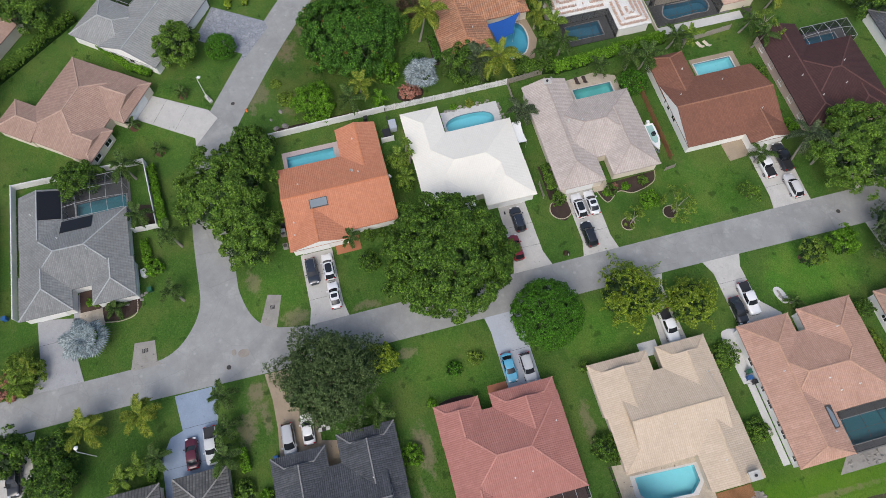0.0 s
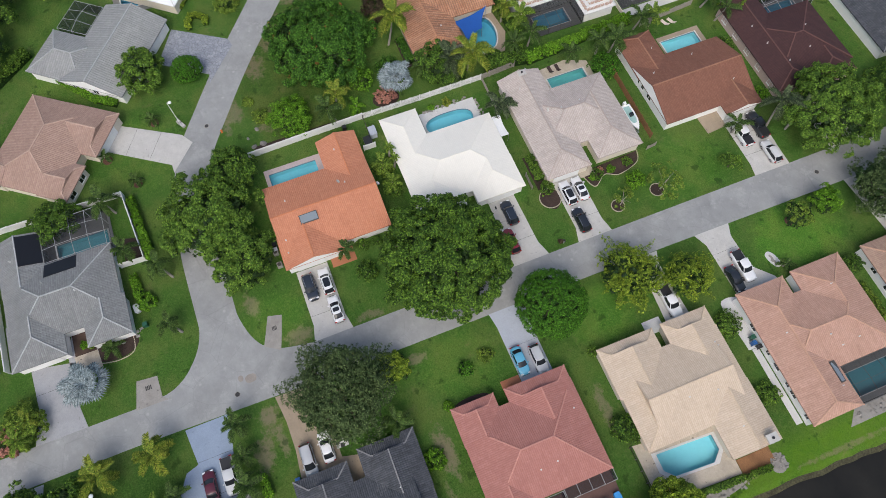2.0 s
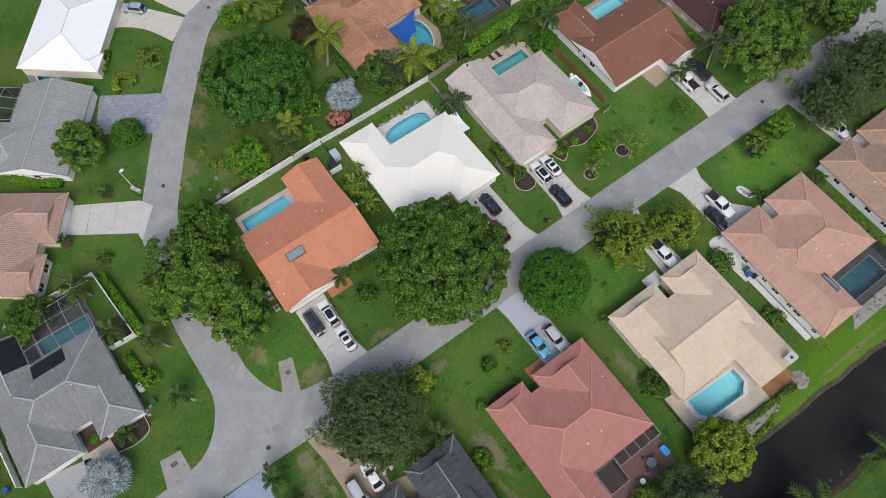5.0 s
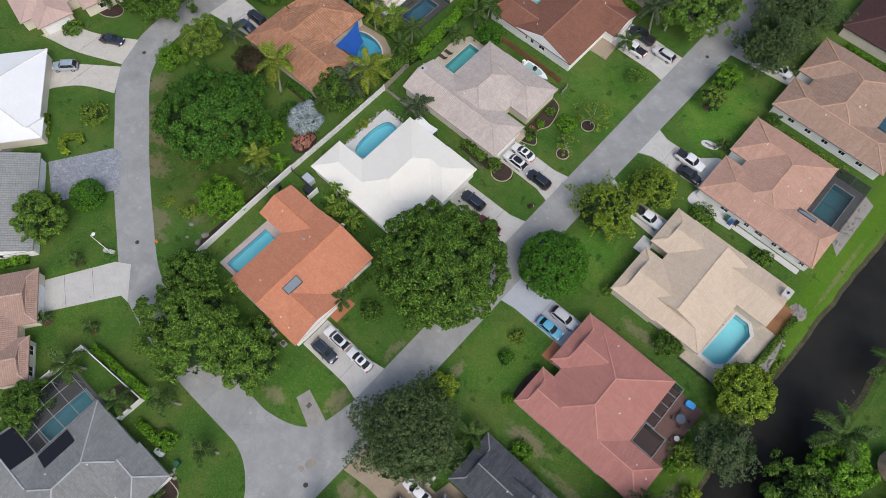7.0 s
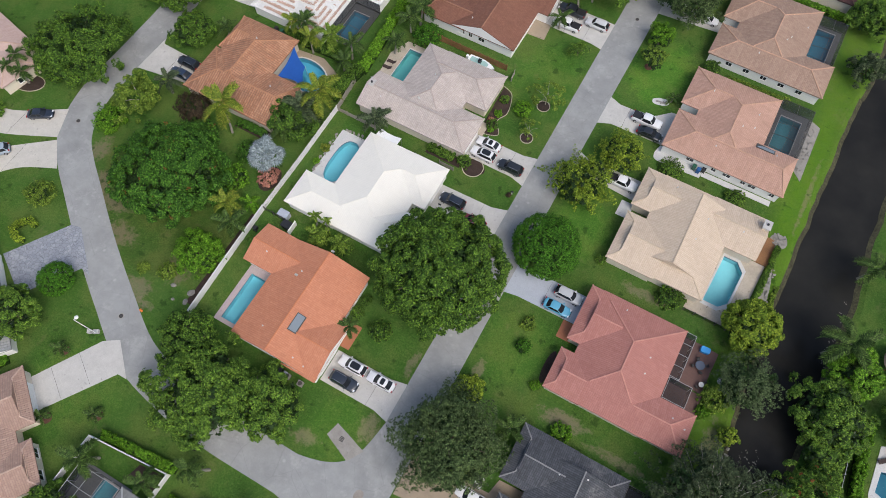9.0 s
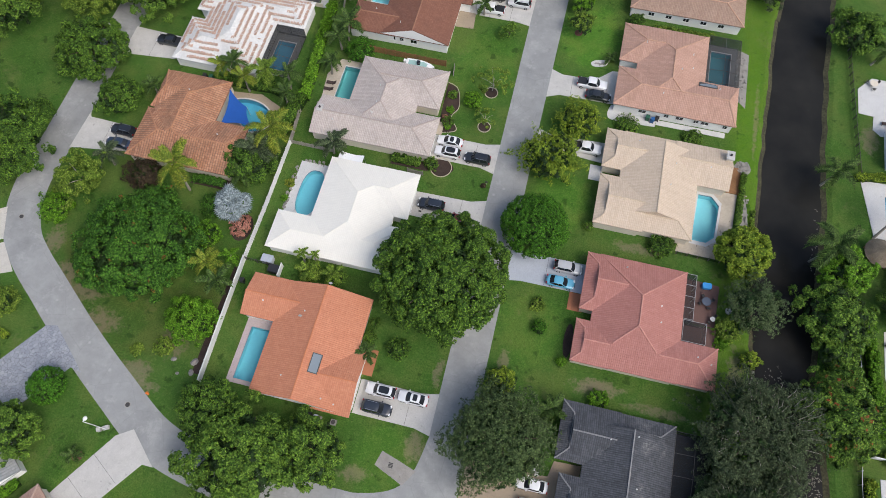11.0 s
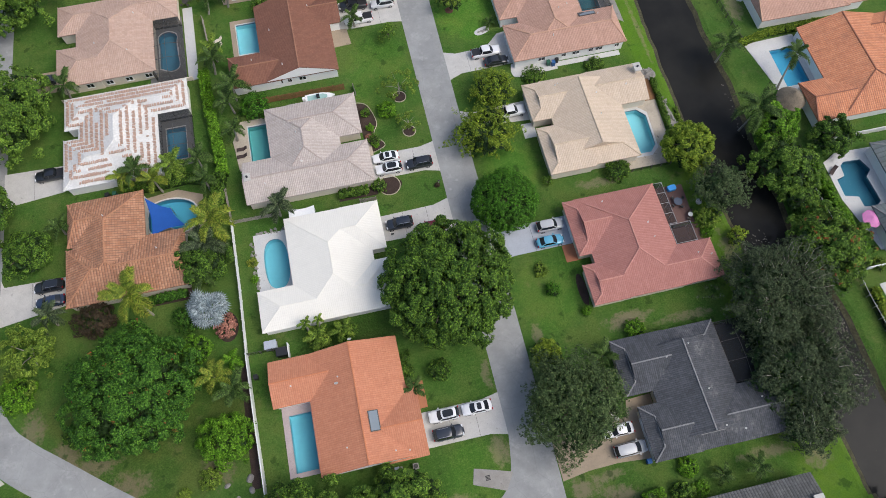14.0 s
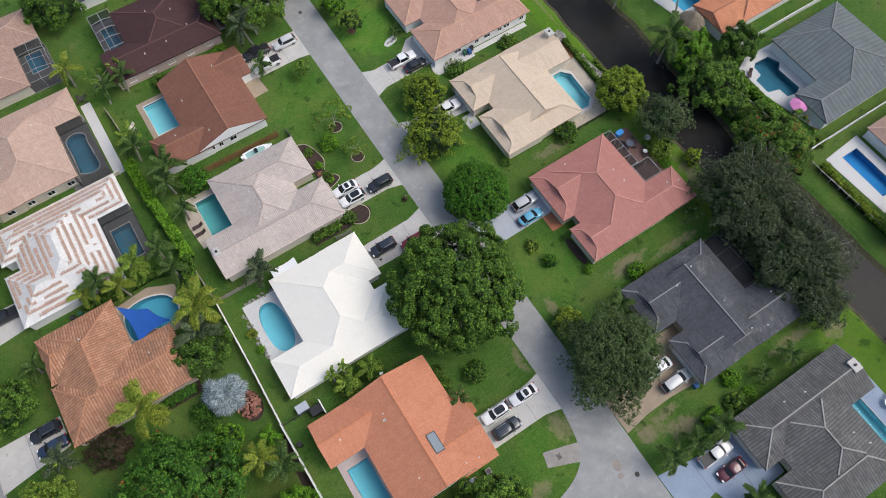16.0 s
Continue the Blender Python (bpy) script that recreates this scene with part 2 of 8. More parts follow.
def water_mat(name, c, rough=0.06):
    n = Nodes(name, rough, 0, 0.15)
    n.color(c)
    n.b.inputs["IOR"].default_value = 1.06
    n.b.inputs["Transmission Weight"].default_value = 1.0
    n.bump(n.noise(2.2, 3), 0.015, 0.35)
    return n.mat


def screen_mat():
    n = Nodes("insect_screen", 0.8)
    n.color((0.02, 0.022, 0.024))
    tr = n.t.nodes.new("ShaderNodeBsdfTransparent")
    ad = n.t.nodes.new("ShaderNodeMixShader")
    ad.inputs[0].default_value = 0.46
    n.t.links.new(tr.outputs[0], ad.inputs[1])
    n.t.links.new(n.b.outputs[0], ad.inputs[2])
    n.t.links.new(ad.outputs[0], n.t.nodes["Material Output"].inputs[0])
    return n.mat


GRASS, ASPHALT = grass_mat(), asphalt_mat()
CONC = concrete_mat("pale_concrete", (0.54, 0.525, 0.49))
CONC_B = concrete_mat("painted_grey_concrete", (0.42, 0.455, 0.51), 0.2)
CONC_BL = concrete_mat("faded_blue_concrete", (0.275, 0.34, 0.435), 0.25)
CONC_W = concrete_mat("white_concrete", (0.60, 0.595, 0.575), 0.22)
CONC_T = concrete_mat("tan_pavers", (0.36, 0.29, 0.21), 0.4)
CONC_D = concrete_mat("old_drain_concrete", (0.33, 0.31, 0.28), 0.6)
DECK_P = concrete_mat("pink_deck", (0.48, 0.40, 0.38), 0.25)
DECK_S = concrete_mat("stone_deck", (0.54, 0.47, 0.37), 0.85)
DECK_G = concrete_mat("dark_grey_deck", (0.20, 0.20, 0.195), 0.3)
DECK_R = concrete_mat("red_brown_deck", (0.17, 0.10, 0.085), 0.3)
TERRA_D = concrete_mat("terracotta_paving", (0.42, 0.17, 0.09), 0.3)
MULCH = rough_mat("dark_mulch", (0.055, 0.036, 0.028), 0.95, 12, 0.6, 0.4, 0.04)
SOIL = rough_mat("sandy_soil", (0.24, 0.20, 0.14), 0.95, 8, 0.5, 0.3, 0.03)
WHITE = rough_mat("white_paint", (0.80, 0.80, 0.78), 0.55, 5, 0.4, 0.05, 0.003)
WHITE_F = rough_mat("white_vinyl", (0.74, 0.74, 0.72), 0.5, 5, 0.7, 0.09, 0.003)
CREAM = rough_mat("cream_stucco", (0.70, 0.63, 0.52), 0.85, 9, 0.4, 0.08, 0.01)
STUCCO = rough_mat("white_stucco", (0.84, 0.83, 0.80), 0.85, 9, 0.4, 0.06, 0.01)
PINK_S = rough_mat("pink_stucco", (0.55, 0.42, 0.36), 0.85, 9, 0.4, 0.08, 0.01)
DARKGL = paint_mat("dark_glass", (0.018, 0.021, 0.025), 0.08)
BLACKPL = paint_mat("black_plastic", (0.02, 0.02, 0.022), 0.5)
SOLAR = paint_mat("solar_mat", (0.006, 0.006, 0.008), 0.45)
ALU = paint_mat("white_aluminium", (0.40, 0.41, 0.41), 0.45)
BRONZE = paint_mat("bronze_aluminium", (0.06, 0.055, 0.05), 0.45)
STEEL = paint_mat("steel", (0.45, 0.45, 0.46), 0.35, 0.8)
RUBBER = paint_mat("rubber", (0.018, 0.018, 0.018), 0.85)
LAMP_R = paint_mat("red_lens", (0.35, 0.01, 0.01), 0.2)
LAMP_W = paint_mat("clear_lens", (0.75, 0.76, 0.78), 0.15)
WOOD = rough_mat("cedar_wood", (0.25, 0.125, 0.055), 0.85, 9, 0.6, 0.3, 0.01)
WOOD_G = rough_mat("grey_wood", (0.33, 0.30, 0.26), 0.9, 9, 0.6, 0.25, 0.01)
BARK = rough_mat("bark", (0.14, 0.11, 0.085), 0.95, 7, 1.1, 0.35, 0.05)
BARK_P = rough_mat("palm_bark", (0.27, 0.25, 0.21), 0.95, 9, 1.3, 0.25, 0.03)
THATCH = rough_mat("thatch", (0.20, 0.165, 0.12), 0.95, 9, 0.8, 0.35, 0.05)
SCREEN = screen_mat()
BASIN = paint_mat("pool_plaster", (0.13, 0.42, 0.50), 0.9)
BASIN_L = paint_mat("pale_pool_plaster", (0.185, 0.49, 0.545), 0.9)
BASIN_D = paint_mat("deep_blue_pool_plaster", (0.008, 0.165, 0.40), 0.9)
BASIN_S = paint_mat("slate_blue_pool_plaster", (0.018, 0.125, 0.19), 0.9)
BASIN_G = paint_mat("green_pool_plaster", (0.09, 0.34, 0.335), 0.9)
BASIN_C = paint_mat("dull_blue_pool_plaster", (0.055, 0.24, 0.36), 0.9)
POOLTILE = paint_mat("pool_tile", (0.10, 0.18, 0.24), 0.3)
WATER = water_mat("clear_water", (0.86, 0.97, 0.98))
TARP = paint_mat("blue_tarp", (0.05, 0.34, 0.75), 0.5)
SAIL = rough_mat("blue_shade_cloth", (0.012, 0.085, 0.34), 0.8, 9, 0.8, 0.1, 0.01)
MAGENTA = rough_mat("pink_canvas", (0.62, 0.22, 0.45), 0.8, 9, 0.8, 0.12, 0.01)


def canal_mat():
    n = Nodes("dark_canal_water", 0.10, 0, 0.07)
    a = n.mix(n.ramp(n.noise(0.12, 4), (0.4, 0.0), (0.7, 1.0)), (0.018, 0.018, 0.017), (0.028, 0.027, 0.024))
    n.color(n.mix(n.ramp(n.noise(5.0, 2), (0.74, 0.0), (0.77, 0.5)), a, (0.08, 0.085, 0.06)))
    n.bump(n.noise(1.5, 3), 0.008, 0.12)
    return n.mat


CANAL = canal_mat()


def paver_mat(name, c, c2, size=0.55):
    n = Nodes(name, 0.8, 0, 0.3)
    col = n.mix(n.cells(1 / size, None, "Color"), c, c2)
    edge = n.ramp(n.cells(1 / size, None, "Distance", "DISTANCE_TO_EDGE"), (0.0, 0.8), (0.07, 0.0))
    n.color(n.mix(edge, n.mix(n.noise(0.7, 4), col, shade(c, 0.7)), shade(c, 0.45)))
    n.bump(edge, 0.01)
    return n.mat


PAVER = paver_mat("blue_grey_flagstone", (0.27, 0.29, 0.33), (0.47, 0.48, 0.50))

T_ORANGE = tile_mat("orange_roof_tiles", (0.52, 0.205, 0.112), (0.60, 0.265, 0.155), 0.31, 0.40, 0.40, 0.04, (0.31, 0.105, 0.06))
T_WHITE = tile_mat("white_roof_tiles", (0.765, 0.735, 0.655), (0.79, 0.76, 0.68), 0.31, 0.40, 0.22, 0.012, (0.58, 0.56, 0.50), 0.4)
T_GREY = tile_mat("pale_grey_brown_roof_tiles", (0.47, 0.405, 0.36), (0.585, 0.515, 0.465), 0.31, 0.42, 0.5, 0.05, (0.26, 0.215, 0.185))
T_BRICK = tile_mat("brick_red_roof_tiles", (0.195, 0.082, 0.052), (0.27, 0.122, 0.078), 0.28, 0.35, 0.55, 0.04, (0.12, 0.058, 0.04))
T_DARKRED = tile_mat("dark_maroon_roof_tiles", (0.056, 0.024, 0.023), (0.082, 0.037, 0.034), 0.28, 0.38, 0.55, 0.04, (0.036, 0.018, 0.018))
T_TAN = tile_mat("salmon_tan_roof_tiles", (0.45, 0.265, 0.195), (0.55, 0.345, 0.265), 0.30, 0.40, 0.55, 0.045, (0.26, 0.145, 0.10))
T_BEIGE = tile_mat("beige_roof_tiles", (0.56, 0.445, 0.33), (0.64, 0.525, 0.405), 0.30, 0.40, 0.42, 0.03, (0.36, 0.275, 0.20), 0.7)
T_RED = tile_mat("rose_red_roof_tiles", (0.39, 0.165, 0.135), (0.46, 0.215, 0.178), 0.30, 0.38, 0.55, 0.04, (0.27, 0.105, 0.085))
T_DARK = tile_mat("charcoal_roof_tiles", (0.056, 0.060, 0.068), (0.108, 0.114, 0.126), 0.30, 0.40, 0.8, 0.05, (0.026, 0.028, 0.032), 1.0, 0.65)
T_SLATE = tile_mat("grey_ribbed_roof_tiles", (0.092, 0.093, 0.091), (0.172, 0.170, 0.165), 0.46, 0.42, 1.0, 0.08, (0.040, 0.040, 0.039), 1.4, 0.45)
T_KGREY = tile_mat("light_grey_roof_tiles", (0.195, 0.20, 0.196), (0.28, 0.285, 0.278), 0.28, 0.40, 0.6, 0.04, (0.12, 0.125, 0.12))
T_TERRA = tile_mat("terracotta_barrel_tiles", (0.38, 0.17, 0.09), (0.58, 0.315, 0.19), 0.44, 0.42, 0.85, 0.09, (0.12, 0.07, 0.05))
T_PINK = tile_mat("dusty_pink_roof_tiles", (0.335, 0.215, 0.165), (0.45, 0.305, 0.24), 0.33, 0.42, 0.6, 0.05, (0.24, 0.16, 0.125))
T_CLAY = tile_mat("bright_clay_barrel_tiles", (0.56, 0.21, 0.10), (0.68, 0.31, 0.17), 0.40, 0.42, 0.75, 0.08, (0.22, 0.09, 0.06))
T_SLATE2 = tile_mat("blue_grey_flat_roof_tiles", (0.118, 0.142, 0.142), (0.160, 0.185, 0.186), 0.9, 0.42, 0.8, 0.03, (0.062, 0.072, 0.074))
T_WMEM = rough_mat("white_roof_membrane", (0.66, 0.65, 0.62), 0.6, 3, 0.30, 0.14, 0.006)
T_STACK = rough_mat("new_clay_tiles", (0.50, 0.345, 0.265), 0.8, 5, 0.6, 0.2, 0.01)

L_BIG = leaf_mat("broad_leaves", (0.012, 0.036, 0.006), (0.044, 0.108, 0.013), (0.185, 0.315, 0.032))
L_MID = leaf_mat("mid_green_leaves", (0.020, 0.052, 0.008), (0.070, 0.152, 0.018), (0.225, 0.360, 0.042))
L_BALL = leaf_mat("clipped_leaves", (0.012, 0.048, 0.003), (0.042, 0.138, 0.009), (0.130, 0.325, 0.022), young=0.25)
L_DARK = leaf_mat("oak_leaves", (0.020, 0.038, 0.013), (0.060, 0.102, 0.032), (0.175, 0.240, 0.082), young=0.35)
L_SOFT = leaf_mat("grey_green_leaves", (0.019, 0.032, 0.014), (0.052, 0.078, 0.034), (0.150, 0.190, 0.088), young=0.35)
L_YEL = leaf_mat("yellow_green_leaves", (0.036, 0.080, 0.007), (0.130, 0.218, 0.017), (0.400, 0.490, 0.044))
L_OLIVE = leaf_mat("fresh_olive_leaves", (0.039, 0.083, 0.008), (0.115, 0.194, 0.021), (0.283, 0.380, 0.054))
L_MANGO = leaf_mat("mango_leaves", (0.010, 0.042, 0.005), (0.034, 0.112, 0.011), (0.135, 0.285, 0.030), young=0.3)
L_LIME = leaf_mat("lime_leaves", (0.032, 0.095, 0.003), (0.081, 0.203, 0.009), (0.199, 0.386, 0.028))
L_RED = leaf_mat("copper_leaves", (0.200, 0.074, 0.056), (0.400, 0.176, 0.126), (0.525, 0.270, 0.196))
L_BROWN = leaf_mat("dark_bronze_leaves", (0.030, 0.024, 0.014), (0.055, 0.038, 0.022), (0.085, 0.06, 0.03))
L_FLOWER = leaf_mat("orange_red_blossom", (0.20, 0.045, 0.018), (0.28, 0.075, 0.025), (0.34, 0.12, 0.04))
L_PALM = leaf_mat("palm_fronds", (0.018, 0.042, 0.008), (0.048, 0.094, 0.018), (0.130, 0.200, 0.044))
L_COCO = leaf_mat("coconut_fronds", (0.065, 0.115, 0.010), (0.150, 0.210, 0.022), (0.310, 0.310, 0.045))
L_SILVER = leaf_mat("silver_fronds", (0.15, 0.195, 0.20), (0.25, 0.30, 0.305), (0.38, 0.43, 0.435), young=0.2)
# near-black leaf tones: the shade inside foliage, painted as colour
L_SHADE = leaf_mat("shade_dark_inner_leaves", (0.008, 0.020, 0.004), (0.016, 0.040, 0.008), (0.030, 0.065, 0.014), 0.02)
L_FEATHER = leaf_mat("feathery_leaves", (0.030, 0.052, 0.020), (0.078, 0.120, 0.044), (0.180, 0.240, 0.100), young=0.35)
L_BARE = rough_mat("bare_twigs", (0.36, 0.33, 0.29), 0.9, 9, 1, 0.2, 0.02)

# ---- building helpers ----


class Geo:
    """Vertices, faces and uv of one mesh."""

    def __init__(self):
        self.v, self.f, self.uv = [], [], {}

    def face(self, pts, uv=None):
        i = len(self.v)
        self.v += [tuple(p) for p in pts]
        self.f.append(tuple(range(i, i + len(pts))))
        if uv:
            self.uv[len(self.f) - 1] = uv

    def box(self, x0, y0, z0, x1, y1, z1, m=None):
        p = [Vector((x, y, z)) for z in (z0, z1) for y in (y0, y1) for x in (x0, x1)]
        if m is not None:
            p = [m @ q for q in p]
        i = len(self.v)
        self.v += [tuple(q) for q in p]
        for a in ((0, 2, 3, 1), (4, 5, 7, 6), (0, 1, 5, 4), (2, 6, 7, 3), (0, 4, 6, 2), (1, 3, 7, 5)):
            self.f.append(tuple(i + k for k in a))

    def bar(self, a, b, w, h=None):
        """A square bar from a to b."""
        a, b = Vector(a), Vector(b)
        d = b - a
        if d.length < 1e-4:
            return
        m = Matrix.Translation(a) @ d.to_track_quat("X", "Z").to_matrix().to_4x4()
        h = w if h is None else h
        self.box(0, -w / 2, -h / 2, d.length, w / 2, h / 2, m)

    def tube(self, pts, radii, n=8, cap=True):
        i0, k = len(self.v), len(pts)
        for j, p in enumerate(pts):
            a, b = Vector(pts[max(0, j - 1)]), Vector(pts[min(k - 1, j + 1)])
            q = (b - a).to_track_quat("Z", "Y")
            for s in range(n):
                t = 2 * math.pi * s / n
                self.v.append(tuple(Vector(p) + q @ Vector((radii[j] * math.cos(t), radii[j] * math.sin(t), 0))))
        for j in range(k - 1):
            for s in range(n):
                a, b = i0 + j * n + s, i0 + j * n + (s + 1) % n
                self.f.append((a, b, b + n, a + n))
        if cap:
            self.f.append(tuple(range(i0 + (k - 1) * n, i0 + k * n)))
            self.f.append(tuple(reversed(range(i0, i0 + n))))

    def slab(self, outline, z0, z1):
        """An upright prism over a plan outline."""
        n = len(outline)
        area = sum(outline[i][0] * outline[(i + 1) % n][1] - outline[(i + 1) % n][0] * outline[i][1] for i in range(n))
        o = list(outline) if area > 0 else list(reversed(outline))
        i = len(self.v)
        self.v += [(x, y, z1) for x, y in o] + [(x, y, z0) for x, y in o]
        self.f.append(tuple(range(i, i + n)))
        self.f.append(tuple(i + n + k for k in reversed(range(n))))
        for k in range(n):
            j = (k + 1) % n
            self.f.append((i + k, i + n + k, i + n + j, i + j))

    def mesh(self, name, mat, smooth=False):
        me = bpy.data.meshes.new(name)
        me.from_pydata(self.v, [], self.f)
        if self.uv:
            layer = me.uv_layers.new(name="UVMap")
            for k, uv in self.uv.items():
                for li, c in zip(me.polygons[k].loop_indices, uv):
                    layer.data[li].uv = c
        me.materials.append(mat)
        if smooth:
            me.polygons.foreach_set("use_smooth", [True] * len(me.polygons))
        me.update()
        return me


def thing(name, x=0.0, y=0.0, z=0.0, turn=0.0, label="", category="", group="", kind=""):
    ob = new(name)
    ob.matrix_basis = pose(x, y, z, 0, 0, turn)
    return tagged(ob, label, category, group, kind)


def part(name, geo, material, parent, label="", smooth=False, m=None):
    """Links a Geo, or a ready mesh, as one mesh object under a thing or a part."""
    me = geo.mesh(name, material, smooth) if isinstance(geo, Geo) else geo
    ob = new(name, me)
    ob.parent = parent
    if m is not None:
        ob.matrix_basis = m
    if label:
        ob["label"] = label
    return ob


def lone(name, geo, material, label, category, group="", kind="", smooth=False):
    """A thing of one mesh."""
    return tagged(new(name, geo.mesh(name, material, smooth)), label, category, group, kind)


def area_of(o):
    return sum(o[i][0] * o[(i + 1) % len(o)][1] - o[(i + 1) % len(o)][0] * o[i][1] for i in range(len(o)))


def inside(p, o):
    c, n = False, len(o)
    for i in range(n):
        (x0, y0), (x1, y1) = o[i], o[(i + 1) % n]
        if (y0 > p[1]) != (y1 > p[1]) and p[0] < (x1 - x0) * (p[1] - y0) / (y1 - y0) + x0:
            c = not c
    return c


def sheet(outline, holes, z):
    """A flat sheet with holes, as a Geo."""
    from mathutils.geometry import delaunay_2d_cdt
    pts, edges = [], []
    for o in [outline] + holes:
        i = len(pts)
        pts += [Vector(q) for q in o]
        edges += [(i + k, i + (k + 1) % len(o)) for k in range(len(o))]
    vs, _, fs, *_ = delaunay_2d_cdt(pts, edges, [], 1, 1e-5)
    g = Geo()
    g.v = [(q.x, q.y, z) for q in vs]
    for t in fs:
        c = sum((vs[k] for k in t), Vector((0, 0))) / len(t)
        if not any(inside(c, h) for h in holes):
            g.f.append(tuple(t))
    return g


def ribbon(line, width):
    """The outline of a band along a plan line."""
    left, right = [], []
    for i, p in enumerate(line):
        a, b = Vector(line[max(0, i - 1)]), Vector(line[min(len(line) - 1, i + 1)])
        d = (b - a).normalized()
        s = Vector((-d.y, d.x)) * width / 2
        left.append(tuple(Vector(p) + s))
        right.append(tuple(Vector(p) - s))
    return left + right[::-1]


def smooth_line(pts, n=6):
    """A Catmull-Rom line through plan points."""
    out = []
    for i in range(len(pts) - 1):
        p0, p1, p2, p3 = (Vector(pts[max(0, min(len(pts) - 1, i + k))]) for k in (-1, 0, 1, 2))
        for j in range(n):
            t = j / n
            q = 0.5 * (2 * p1 + (p2 - p0) * t + (2 * p0 - 5 * p1 + 4 * p2 - p3) * t * t + (3 * p1 - p0 - 3 * p2 + p3) * t ** 3)
            out.append((q.x, q.y))
    return out + [tuple(pts[-1])]


def oval(cx, cy, rx, ry, n=28, power=2.0, turn=0.0):
    out = []
    for i in range(n):
        t = 2 * math.pi * i / n
        c, s = math.cos(t), math.sin(t)
        x = rx * math.copysign(abs(c) ** (2 / power), c)
        y = ry * math.copysign(abs(s) ** (2 / power), s)
        out.append((cx + x * math.cos(turn) - y * math.sin(turn), cy + x * math.sin(turn) + y * math.cos(turn)))
    return out


def rect(x0, y0, x1, y1):
    return [(x0, y0), (x1, y0), (x1, y1), (x0, y1)]

# ---- ground, canal, roads ----
CANAL_W = [(49.5, 400), (48.5, 130), (47.2, 92), (46.4, 68), (45.7, 50), (45.7, 35), (46.6, 19), (48.0, 0), (49.3, -20), (51, -60), (56, -400)]
CANAL_E = [(62, 400), (60, 130), (58.6, 90), (58.1, 67), (58.1, 50), (57.4, 38), (57.2, 20), (58.5, 12), (59.4, 5), (59.1, -6), (60.2, -22), (62, -60), (66, -400)]


def bank_line(pts, shift, salt):
    """A canal edge that wanders a little."""
    out = []
    for x, y in smooth_line(pts, 5):
        out.append(Vector((x + shift, y)))
    fine = []
    for a, b in zip(out, out[1:]):
        n = max(1, int((b - a).length / 1.3)) if -40 < a.y < 135 else 1
        fine += [a.lerp(b, k / n) for k in range(n)]
    return [(p.x + 0.42 * noise.noise((p.y * 0.16, salt, 0)) + 0.22 * noise.noise((p.y * 0.6, salt, 5)), p.y) for p in fine + [out[-1]]]


canal_w, canal_e = bank_line(CANAL_W, -0.65, 1.3), bank_line(CANAL_E, 0.65, 8.1)

